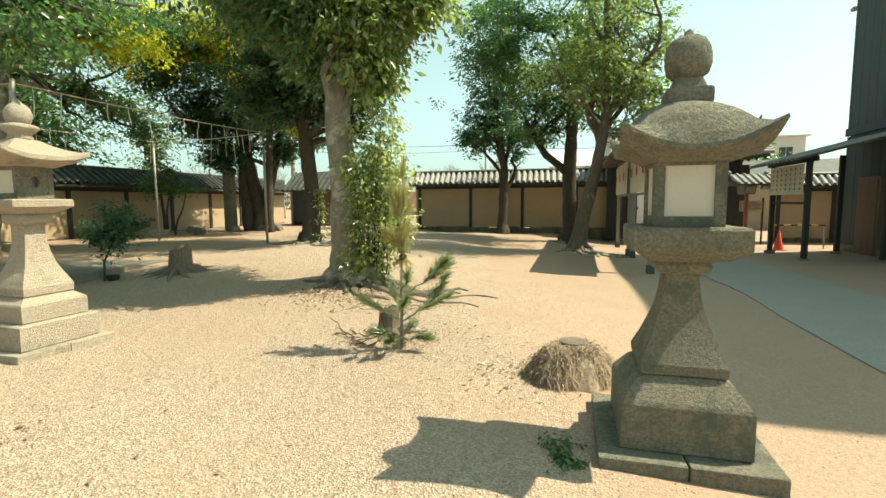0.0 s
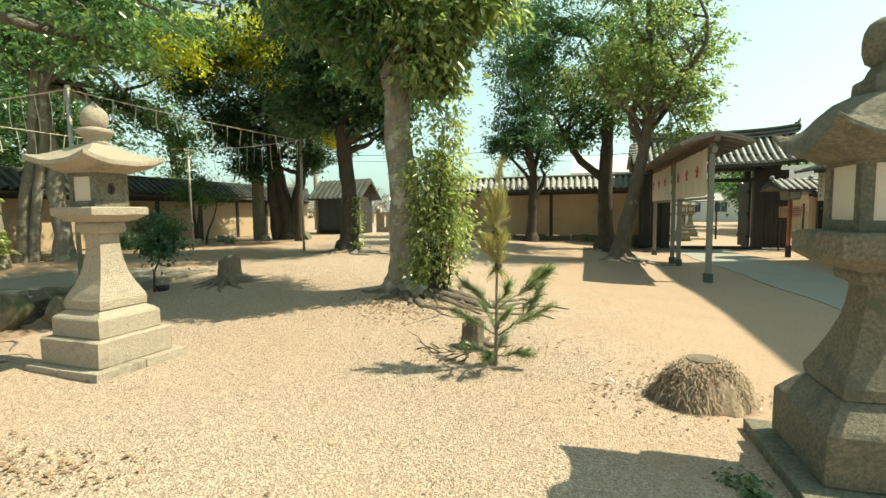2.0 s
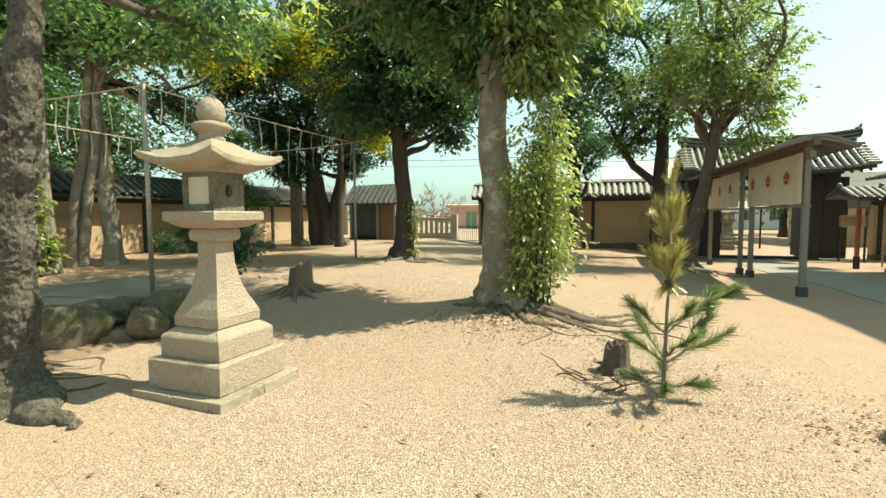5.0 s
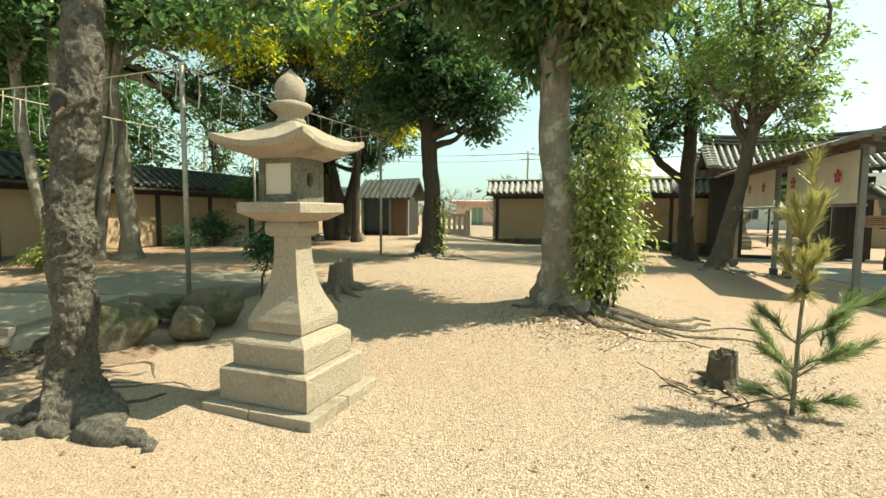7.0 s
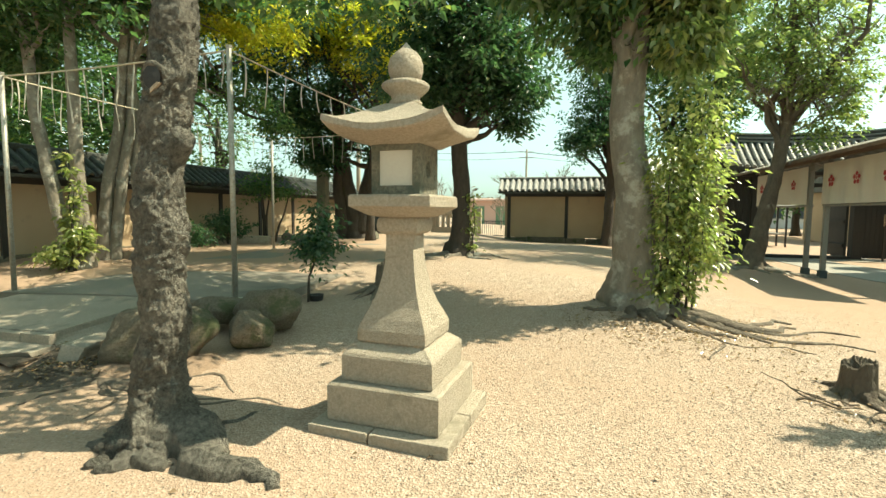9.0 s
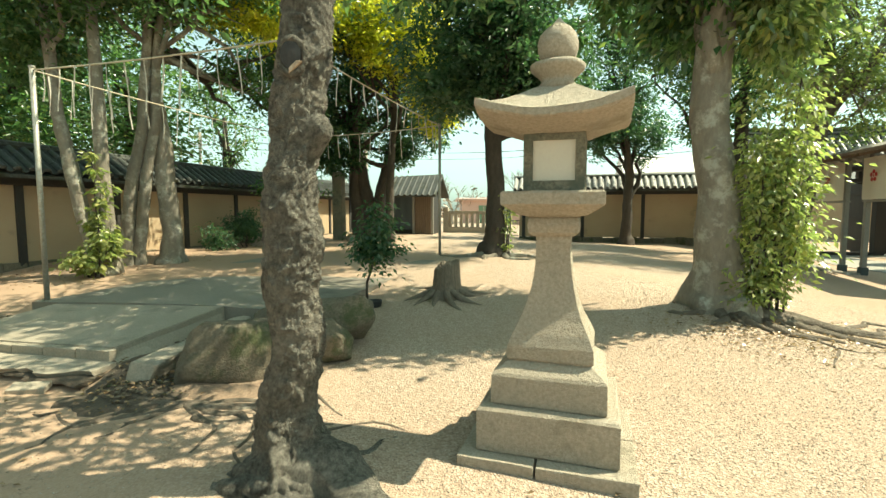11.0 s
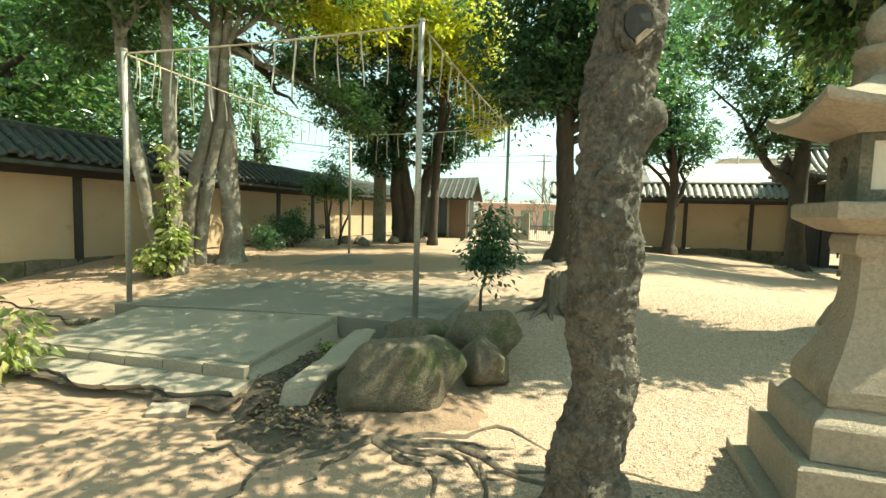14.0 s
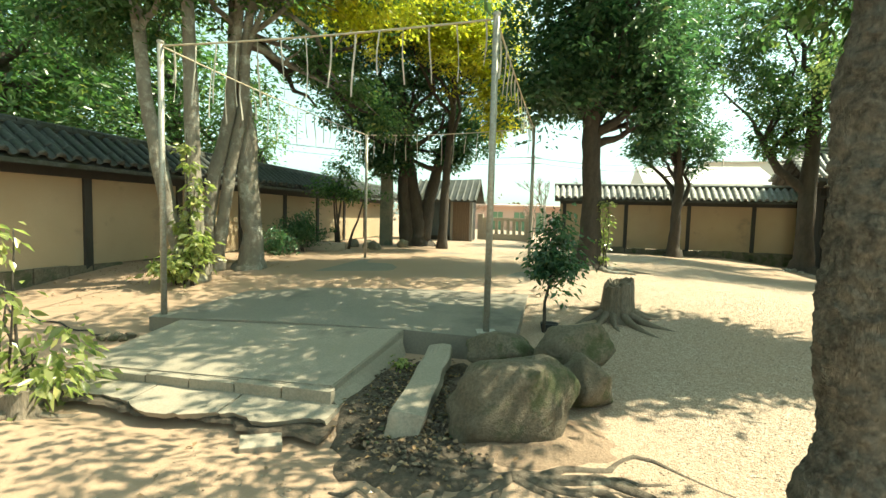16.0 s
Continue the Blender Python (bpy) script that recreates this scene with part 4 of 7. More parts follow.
def twigs(bm, p, d, L, r, depth):
    e = p + d * L
    tube(bm, bend(p, e, 3, 0.1 * L, rng4.random() * 50), [r, r * 0.85, r * 0.72, r * 0.6], 5)
    if depth:
        for _ in range(3):
            q = (d + Vector((rng4.uniform(-1, 1), rng4.uniform(-1, 1), rng4.uniform(-0.3, 0.7))) * 0.8).normalized()
            twigs(bm, p.lerp(e, rng4.uniform(0.5, 1.0)), q, L * rng4.uniform(0.55, 0.8), max(0.006, r * 0.6), depth - 1)


for s_, d_ in (((0.75, 0.2, 3.6), (0.9, -0.6, 0.6)), ((0.8, 0.2, 4.2), (-0.6, -0.8, 0.7)), ((0.85, 0.2, 4.6), (1, -0.3, 0.4)), ((0.7, 0.2, 3.9), (-0.9, -0.5, 0.9)), ((0.9, 0.2, 5.0), (0.3, -0.9, 0.8))):
    bm = bmesh.new()
    twigs(bm, Vector(s_), Vector(d_).normalized(), 0.8, 0.028, 4)
    part("bare_branch", bm, M_BARK_PALE, leaning, "leafless pale twigs")
b = on_ground(4.75, 17.9, -0.1)
tree("tall evergreen with a twin trunk near the north wall", b,
     [([(0, 0, 0), (0, 0, 0.5), (-0.05, 0, 1.5), (-0.05, 0, 3.0), (0.0, 0, 4.5), (0.1, 0, 8)], [0.45, 0.30, 0.25, 0.24, 0.2, 0.08]), ([(0, 0, 2.6), (-0.9, 0.2, 3.4), (-1.6, 0.3, 4.6)], [0.16, 0.13, 0.08])],
     [((-0.6, 0, 5.2), (1.6, 1.6, 1.0), 1.6), ((0.6, 0, 6.5), (2.0, 2.0, 1.2), 2), ((-1.8, 0, 6.4), (1.3, 1.3, 1.0), 1.1), ((0, 0, 8.4), (1.8, 1.8, 1.2), 1.4), ((-1.2, 0.2, 4.2), (0.8, 0.8, 0.5), 0.5), ((-2.2, 0, 8.2), (1.6, 1.6, 1.2), 1.3), ((-0.6, 0, 10.2), (2.2, 2.0, 1.2), 1.5), ((-3.0, 0.2, 6.9), (1.0, 1.0, 0.8), 0.6)],
     21000, 0.15, M_LEAF, M_BARK_DARK, 51, 12)
b = on_ground(2.75, 22.3, -0.1)
tree("slim dark evergreen before the north wall", b,
     [([(0, 0, 0), (0, 0, 0.4), (0.05, 0, 1.5), (0.1, 0, 3.0), (-0.1, 0, 5.0)], [0.34, 0.24, 0.2, 0.18, 0.08])],
     [((-0.3, 0, 5.0), (1.7, 1.7, 1.0), 1.5), ((0.8, 0, 4.4), (0.9, 0.9, 0.7), 0.6), ((-1.2, 0, 4.5), (0.8, 0.8, 0.6), 0.6), ((-0.2, 0, 6.4), (1.4, 1.4, 0.9), 1.2), ((-0.6, 0, 8.2), (1.8, 1.6, 1.0), 1.2), ((-0.4, 0, 9.8), (1.6, 1.5, 0.9), 1.0)],
     20000, 0.15, M_LEAF_DARK, M_BARK_DARK, 61, 9)

# cluster of trunks by the west wall
b = on_ground(-11.3, 11.0, -0.08)
tree("clump of slender pale trunks wrapped with creepers by the west wall", b,
     [([(0.05, -0.1, 0), (-0.1, -0.1, 0.4), (-0.33, -0.1, 1.15), (-0.52, -0.1, 2.2), (-0.68, -0.1, 3.0), (-0.85, 0, 4.3), (-1.1, 0.1, 6.5)], [0.2, 0.15, 0.125, 0.115, 0.105, 0.09, 0.05]),
      ([(0.1, 0, 0), (0.04, 0, 0.9), (0.0, 0, 2.1), (-0.04, 0.05, 3.4), (-0.12, 0.1, 5.0), (0.0, 0.2, 7.0)], [0.19, 0.14, 0.12, 0.11, 0.09, 0.05])],
     [((-0.6, 0, 5.2), (1.7, 1.5, 0.8), 1.5), ((0.3, 0.2, 6.2), (1.9, 1.7, 1.0), 1.5), ((-1.6, 0.3, 4.4), (1.0, 1.0, 0.7), 0.8), ((-0.3, 0.2, 7.6), (2.4, 2.0, 1.0), 1.6)],
     24000, 0.12, M_LEAF, M_BARK_PALE, 71, 12, low=0.75)
b = on_ground(-11.45, 11.95, -0.08)
tree("slender forked tree with pale bark by the west wall", b,
     [([(-0.1, 0, 0), (-0.08, 0, 0.4), (0.1, 0, 1.9), (0.37, 0, 3.0), (0.5, 0, 4.3), (0.6, 0.2, 6.6)], [0.17, 0.13, 0.115, 0.105, 0.09, 0.05]),
      ([(0.1, 0.08, 0), (0.12, 0.08, 0.4), (0.33, 0.08, 1.9), (0.58, 0.08, 3.0), (0.62, 0.1, 4.2), (0.9, 0.2, 6.4)], [0.15, 0.12, 0.105, 0.10, 0.085, 0.05])],
     [((0.7, 0.2, 6.3), (1.9, 1.7, 1.0), 1.5), ((1.8, 0.3, 7.4), (1.8, 1.6, 0.9), 1.3), ((-0.9, 0.5, 6.6), (1.4, 1.3, 0.8), 0.9)],
     15000, 0.125, M_LEAF, M_BARK_PALE, 75, 10, low=0.75)
b = on_ground(-10.85, 12.3, -0.08)
leaner = tree("broad-trunked tree with one long crooked dark limb by the west wall", b,
     [([(0, 0, 0), (0.03, 0, 0.25), (0.05, 0, 0.8), (-0.02, 0, 2.0), (-0.15, 0, 3.2), (-0.28, 0.05, 4.4), (-0.4, 0.2, 6.5)], [0.30, 0.215, 0.195, 0.185, 0.175, 0.13, 0.07])],
     [((0.1, 0.3, 6.2), (2.0, 1.8, 1.0), 1.6), ((1.9, 0.6, 6.0), (1.5, 1.3, 0.6), 0.9), ((1.0, 1.2, 4.3), (0.55, 0.5, 0.3), 0.22), ((1.9, 1.2, 3.8), (0.55, 0.5, 0.3), 0.22), ((2.5, 1.4, 3.3), (0.5, 0.5, 0.35), 0.2)],
     13500, 0.115, M_LEAF, M_BARK_PALE, 81, 8, low=0.8)
bm = bmesh.new()
tube(bm, [(-0.3, 0.1, 4.4), (-0.2, 0.9, 4.75), (0.1, 1.2, 4.4), (0.35, 1.25, 4.15), (0.65, 1.2, 4.42), (0.95, 1.2, 4.22), (1.25, 1.2, 4.05), (1.55, 1.25, 3.65), (1.95, 1.3, 3.45), (2.4, 1.4, 3.35)], [0.13, 0.12, 0.11, 0.10, 0.09, 0.08, 0.065, 0.05, 0.035, 0.015], 10, 0.15, 4)
tube(bm, [(0.35, 1.25, 4.15), (0.5, 1.2, 3.8), (0.8, 1.2, 3.7), (1.0, 1.25, 3.45)], [0.06, 0.05, 0.035, 0.012], 8, 0.15, 6)
tube(bm, [(0.95, 1.2, 4.22), (1.2, 1.1, 4.6), (1.7, 1.1, 4.7), (2.2, 1.2, 5.0)], [0.06, 0.05, 0.035, 0.012], 8, 0.15, 8)
part("crooked_limb", bm, M_BARK_DARK, leaner, "long crooked dark limb", smooth=True)
leaf_cloud("yellow_spray", [((1.2, 0.8, 5.6), (1.4, 1.0, 0.5), 1.0), ((2.4, 1.2, 5.5), (1.0, 0.9, 0.5), 0.7)], 4200, 0.12, M_LEAF_YELLOW, leaner, 83, 0.4, 0.16)

# yellowing tree beyond the stage
b = on_ground(-7.75, 20.3, -0.1)
tree("many-stemmed tree with yellowing leaves beyond the stage", b,
     [([(0, 0, 0), (0, 0, 0.5), (-0.2, 0, 1.8), (-0.5, 0, 3.4), (-0.7, 0, 6)], [0.5, 0.36, 0.3, 0.24, 0.12]), ([(0.15, 0, 0.3), (0.4, 0, 1.8), (0.75, 0, 3.2), (1.2, 0, 5)], [0.3, 0.22, 0.18, 0.1]), ([(-0.35, -0.2, 0), (-0.55, -0.2, 1.8), (-0.5, -0.2, 3.4), (-1.0, 0, 5)], [0.28, 0.2, 0.17, 0.1])],
     [((-0.5, 0, 5.2), (2.4, 2.0, 1.5), 2), ((1.2, -0.5, 6.4), (2.2, 2.0, 1.2), 1.8), ((-1.4, -0.6, 4.0), (1.2, 1.2, 0.9), 0.8), ((1.9, 0, 4.4), (1.2, 1.2, 0.8), 0.8), ((0.4, -0.2, 7.8), (2.4, 2.0, 1.3), 2), ((-1.1, -0.4, 3.1), (0.9, 0.8, 0.6), 0.7), ((1.2, -0.3, 3.4), (0.8, 0.8, 0.5), 0.5), ((-2.2, -0.2, 5.0), (1.2, 1.0, 1.0), 1.0), ((-0.9, -2.4, 6.7), (1.7, 1.3, 0.9), 1.6), ((-2.4, -3.8, 7.0), (1.7, 1.4, 0.8), 1.4), ((-3.0, -1.6, 6.2), (1.4, 1.3, 0.9), 1.2)],
     48000, 0.155, M_LEAF_DARK, M_BARK_DARK, 91, 12)
b = on_ground(-6.9, 19.0, -0.1)
tree("slim tree carrying a bright yellow-green crown beyond the stage", b,
     [([(0, 0, 0), (0.05, 0, 2.0), (0.2, -0.1, 4.2), (0.4, -0.2, 7.0)], [0.16, 0.14, 0.11, 0.04])],
     [((0.8, -1.6, 6.3), (1.7, 0.9, 1.0), 1.8), ((-1.2, -1.8, 6.8), (1.7, 0.9, 0.8), 1.1), ((1.6, -1.2, 5.1), (0.8, 0.7, 0.8), 0.9), ((1.8, -0.9, 4.1), (0.6, 0.5, 0.5), 0.35), ((-2.9, -2.0, 7.3), (1.5, 1.0, 0.7), 0.8), ((0.3, -1.6, 7.8), (2.1, 1.0, 0.8), 1.2)],
     23000, 0.14, M_LEAF_YELLOW, M_BARK_DARK, 101, 12)

# ---- temple gate ----
def gate():
    o = W(4.35, 23.1, -0.33)
    root = empty("temple_gate", o, -15)
    tagged(root, "dark timber temple gate with a grey tiled gable roof, doors open", "gate")
    for x in (-1.75, 1.75):
        for y in (-0.25,):
            part("main_post", box(x - 0.17, x + 0.17, y - 0.17, y + 0.17, 0.02, 3.5, 0.015), M_DARKWOOD, root)
        part("rear_post", box(x - 0.12, x + 0.12, 1.05, 1.29, 0.02, 3.4, 0.012), M_DARKWOOD, root)
        part("footing", box(x - 0.28, x + 0.28, -0.53, 0.03, -0.2, 0.06, 0.02, 1, 0.006, 2), M_GRANITE_DARK, root)
    part("lintel", box(-2.5, 2.5, -0.42, -0.08, 3.3, 3.62, 0.012), M_DARKWOOD, root)
    part("head_beam", box(-2.2, 2.2, -0.38, -0.12, 2.85, 3.0, 0.01), M_DARKWOOD, root)
    part("sill", box(-1.58, 1.58, -0.38, -0.12, 0.0, 0.16, 0.01), M_DARKWOOD, root)
    part("step", box(-2.6, 2.6, -1.0, 1.5, -0.12, 0.03, 0.02), M_PATH, root, "worn stone threshold")
    # open door leaves, swung inwards
    for s in (-1, 1):
        d = part("door_leaf", box(s * 1.55 - 0.045, s * 1.55 + 0.045, 0.0, 1.35, 0.12, 2.84, 0.008), M_DARKWOOD, root)
        for z in (0.5, 1.45, 2.4):
            part("rail", box(s * 1.49 - 0.04, s * 1.49 + 0.04, 0.03, 1.32, z, z + 0.12, 0.006), M_DARKWOOD, d)
    # side bays: boarded, with a small side door frame
    for s in (-1, 1):
        for k in range(6):
            x = s * (1.95 + 0.16 * k)
            part("board", box(x - 0.076, x + 0.076, -0.3, -0.24, 0.1, 3.3, 0.004), M_DARKWOOD, root)
    # roof
    half, ez, rz_, dep = 3.1, 3.5, 4.72, 1.55
    def prof(y, x):
        t = 1 - abs(y) / dep
        z = ez + (rz_ - ez) * (0.72 * t + 0.28 * t * t)
        return z + 0.16 * (abs(x) / half) ** 3 * (1 - t * 0.5)
    bm = bmesh.new()
    ys = [-dep + 2 * dep * k / 20 for k in range(21)]
    xs = [-half + 2 * half * k / 14 for k in range(15)]
    topv = [[bm.verts.new((x, y, prof(y, x))) for y in ys] for x in xs]
    botv = [[bm.verts.new((x, y, prof(y, x) - 0.14)) for y in ys] for x in xs]
    for i in range(14):
        for j in range(20):
            bm.faces.new((topv[i][j], topv[i + 1][j], topv[i + 1][j + 1], topv[i][j + 1]))
            bm.faces.new((botv[i][j], botv[i][j + 1], botv[i + 1][j + 1], botv[i + 1][j]))
    for i in range(14):
        for j in (0, 20):
            bm.faces.new((topv[i][j], topv[i + 1][j], botv[i + 1][j], botv[i][j]))
    for j in range(20):
        for i in (0, 14):
            bm.faces.new((topv[i][j], topv[i][j + 1], botv[i][j + 1], botv[i][j]))
    roof = part("roof", bm, M_TILE, root, "grey tiled gable roof")
    n = 25
    for k in range(n):
        x = -half + 0.1 + (2 * half - 0.2) * k / (n - 1)
        for s in (-1, 1):
            bm = bmesh.new()
            pts, rad = [], []
            for j in range(8):
                for e in (0.02, 0.98):
                    y = s * (dep + 0.02 - (dep - 0.1) * (j + e) / 8)
                    pts.append((x, y, prof(y, x) + 0.03))
                    rad.append(0.082 if e < 0.5 else 0.072)
            tube(bm, pts, rad, 8)
            part("cover_tile", bm, M_TILE_PALE, roof, smooth=False)
    for k in range(5):
        w, z0 = (0.2, 0.18, 0.16, 0.15, 0.17)[k], rz_ - 0.08 + 0.075 * k
        bm = bmesh.new()
        secs = []
        for i in range(15):
            x = -half - 0.05 + (2 * half + 0.1) * i / 14
            up = 0.16 * (abs(x) / half) ** 3
            secs.append([Vector((x, a * w, z0 + up + c)) for a, c in ((-1, 0), (1, 0), (1, 0.06), (-1, 0.06))])
        rings(bm, secs)
        part("ridge_course", bm, M_TILE if k % 2 else M_TILE_PALE, roof)
    for s in (-1, 1):
        bm = bmesh.new()
        lathe(bm, [(0.02, -0.06), (0.17, -0.05), (0.19, 0), (0.17, 0.05), (0.02, 0.06)], 14)
        ob = part("end_tile", bm, M_TILE, roof, m=pose(s * (half + 0.08), 0, rz_ + 0.32, 0, 90, 0))
        bm = bmesh.new()
        tube(bm, [(s * half, 0, rz_ + 0.42), (s * (half + 0.1), 0, rz_ + 0.5), (s * (half + 0.14), 0, rz_ + 0.66)], [0.1, 0.07, 0.015], 8)
        part("horn_tile", bm, M_TILE, roof)
        # gable-side tiles
        for sy in (-1, 1):
            for j in range(8):
                y = sy * (dep - (dep - 0.15) * j / 8)
                bm = bmesh.new()
                tube(bm, [(s * (half - 0.3), y, prof(y, half) + 0.06), (s * (half + 0.12), y, prof(y, half) + 0.05)], [0.07, 0.08], 8)
                part("verge_tile", bm, M_TILE_PALE, roof)
    for k in range(22):
        x = -half + 0.15 + (2 * half - 0.3) * k / 21
        for s in (-1, 1):
            bm = bmesh.new()
            y0, y1 = s * (dep - 0.05), s * 0.3
            secs = []
            for y in (y0, y1):
                z = prof(y, x) - 0.15
                secs.append([Vector((x + a * 0.04, y, z + c)) for a, c in ((-1, -0.1), (1, -0.1), (1, 0), (-1, 0))])
            rings(bm, secs)
            part("rafter", bm, M_DARKWOOD, root)
    for s in (-1, 1):
        part("purlin", box(-half + 0.05, half - 0.05, s * 1.0 - 0.08, s * 1.0 + 0.08, 3.75, 3.92, 0.01), M_DARKWOOD, root)


gate()


# ---- banner shelters beside the path ----
def crest(root, x, z, y, r=0.085):
    """Five round petals about a heart, printed on cloth."""
    bm = bmesh.new()
    for k in range(6):
        a = math.pi / 2 + 2 * math.pi * k / 5
        cx, cz, q = (x + r * math.cos(a), z + r * math.sin(a), r * 0.52) if k < 5 else (x, z, r * 0.3)
        n = 12
        for yy in (y - 0.003,):
            ring = [bm.verts.new((cx + q * math.cos(2 * math.pi * i / n), yy, cz + q * math.sin(2 * math.pi * i / n))) for i in range(n)]
            ring2 = [bm.verts.new((w.co.x, y + 0.001, w.co.z)) for w in ring]
            bm.faces.new(ring)
            for i in range(n):
                bm.faces.new((ring[i], ring[(i + 1) % n], ring2[(i + 1) % n], ring2[i]))
    return part("crest", bm, M_CREST, root, "crimson plum-flower crest")


def cloth(x0, x1, z0, z1, folds, amp, seed):
    bm = bmesh.new()
    nx_, nz_ = folds * 8, 6
    f = lambda x, z: amp * math.sin(math.pi * 2 * (x - x0) / (x1 - x0) * folds) * (0.4 + 0.6 * (z1 - z) / (z1 - z0)) + 0.01 * noise.noise((x * 3, z * 3, seed))
    fr = [[bm.verts.new((x0 + (x1 - x0) * i / nx_, f(x0 + (x1 - x0) * i / nx_, z0 + (z1 - z0) * j / nz_) - 0.002, z0 + (z1 - z0) * j / nz_)) for i in range(nx_ + 1)] for j in range(nz_ + 1)]
    bk = [[bm.verts.new(w.co + Vector((0, 0.004, 0))) for w in r] for r in fr]
    for g, flip in ((fr, 1), (bk, 0)):
        for a, b in zip(g, g[1:]):
            for i in range(nx_):
                q = (a[i], a[i + 1], b[i + 1], b[i])
                bm.faces.new(q if flip else q[::-1])
    return bm


def shelter(v0, v1):
    """Two posts along the path's edge with a curved roof, a beam, a plank and a crested banner; x runs along v."""
    o = W(1.75, v0, 0)
    g = [ground_z(*W(1.75, v).xy) for v in (v0, v1)]
    root = empty("banner_shelter", (o.x, o.y, 0), 75)
    tagged(root, "timber banner stand with a bowed bark roof and white crested cloth", "banner stand", group="banner stands by the path")
    L = v1 - v0
    for x, z in ((0, g[0]), (L, g[1])):
        p = part("post", box(x - 0.055, x + 0.055, -0.055, 0.055, z - 0.02, 2.95, 0.01), M_GREYWOOD, root)
        part("post_foot", box(x - 0.085, x + 0.085, -0.085, 0.085, z - 0.03, z + 0.2, 0.01), M_RUBBER, p, "dark metal post shoe")
    part("tie_beam", box(-0.25, L + 0.25, -0.05, 0.05, 2.62, 2.76, 0.008), M_GREYWOOD, root)
    part("ridge_beam", box(-0.4, L + 0.4, -0.06, 0.06, 2.84, 2.97, 0.008), M_BROWNWOOD, root)
    part("plank", box(-0.1, L + 0.1, -0.06, 0.06, 1.66, 1.71, 0.005), M_GREYWOOD, root)
    bm = bmesh.new()
    secs = []
    for x in (-0.35, L + 0.35):
        top, bot = [], []
        for k in range(13):
            y = -0.7 + 1.4 * k / 12
            z = 3.06 - 0.22 * (abs(y) / 0.7) ** 1.5
            top.append(Vector((x, y, z)))
            bot.append(Vector((x, y, z - 0.05)))
        secs.append(top + bot[::-1])
    rings(bm, secs)
    roof = part("roof", bm, M_GREYWOOD, root, "bowed weathered board roof")
    k = 0
    while -0.3 + 0.42 * k < L + 0.33:
        x = -0.3 + 0.42 * k
        bm = bmesh.new()
        secs = []
        for j in range(9):
            y = -0.67 + 1.34 * j / 8
            z = 3.0 - 0.22 * (abs(y) / 0.78) ** 1.5
            secs.append([Vector((x + a * 0.025, y, z + c)) for a, c in ((-1, -0.05), (1, -0.05), (1, 0.008), (-1, 0.008))])
        rings(bm, secs)
        part("rafter", bm, M_GREYWOOD, roof)
        k += 1
    for s in (-1, 1):
        part("eave_board", box(-0.36, L + 0.36, s * 0.7 - 0.015, s * 0.7 + 0.015, 2.78, 2.85, 0.005), M_BROWNWOOD, roof)
    ban = part("banner", cloth(-0.05, L + 0.05, 1.72, 2.74, 5, 0.03, v0), M_CLOTH, root, "white cotton banner with crimson crests", m=pose(0, 0.1, 0))
    for k in range(3):
        crest(ban, (k + 0.6) / 3 * L, 2.28, 0.04, 0.10)
    return root


shelter(11.6, 14.95)
shelter(15.9, 19.6)


# text banners under a lean-to by the dark building
def lean_to():
    root = empty("lean_to", W(6.45, 15.7, -0.3), 75)
    tagged(root, "dark lean-to with lettered cloth banners beside the building", "shelter")
    for x in (0.1, 2.55):
        for y in (0.0, -1.9):
            p = part("post", box(x - 0.065, x + 0.065, y - 0.065, y + 0.065, 0, 2.95 + 0.25 * (y < -1), 0.008), M_DARKWOOD, root)
            part("post_base", box(x - 0.13, x + 0.13, y - 0.13, y + 0.13, -0.1, 0.12, 0.02), M_GRANITE_DARK, p)
    part("beam", box(-0.3, 2.95, -0.06, 0.06, 2.86, 3.0, 0.008), M_DARKWOOD, root)
    bm = bmesh.new()
    rings(bm, [[Vector((x, y, z)) for y, z in ((0.55, 2.86), (0.55, 2.92), (-2.6, 3.75), (-2.6, 3.69))] for x in (-0.5, 3.1)])
    roof = part("roof", bm, M_TILE, root, "grey lean-to roof")
    for k in range(13):
        x = -0.45 + 0.29 * k
        bm = bmesh.new()
        tube(bm, [(x, 0.57, 2.93), (x, -2.6, 3.77)], [0.05, 0.05], 7)
        part("roof_batten", bm, M_TILE_PALE, roof)
    ban = part("banner", cloth(0.15, 2.5, 1.95, 2.82, 4, 0.015, 3), M_CLOTH, root, "white cloth banner with brushed writing", m=pose(0, 0.1, 0))
    rng = random.Random(4)
    for k in range(7):
        x = 0.34 + 0.32 * k
        for j in range(5):
            bm = bmesh.new()
            z = 2.68 - 0.145 * j
            for q in range(2):
                w = rng.uniform(0.03, 0.075)
                add_box(bm, x - w, x + w, 0.018, 0.022, z + 0.035 * q, z + 0.012 + 0.035 * q)
            add_box(bm, x - 0.008, x + 0.008, 0.0175, 0.0225, z - 0.03, z + 0.05)
            part("brushed_mark", bm, M_INK, ban, "brushed black mark")
    part("rail", box(0.1, 2.55, -0.03, 0.03, 1.66, 1.74, 0.005), M_DARKWOOD, root)


lean_to()


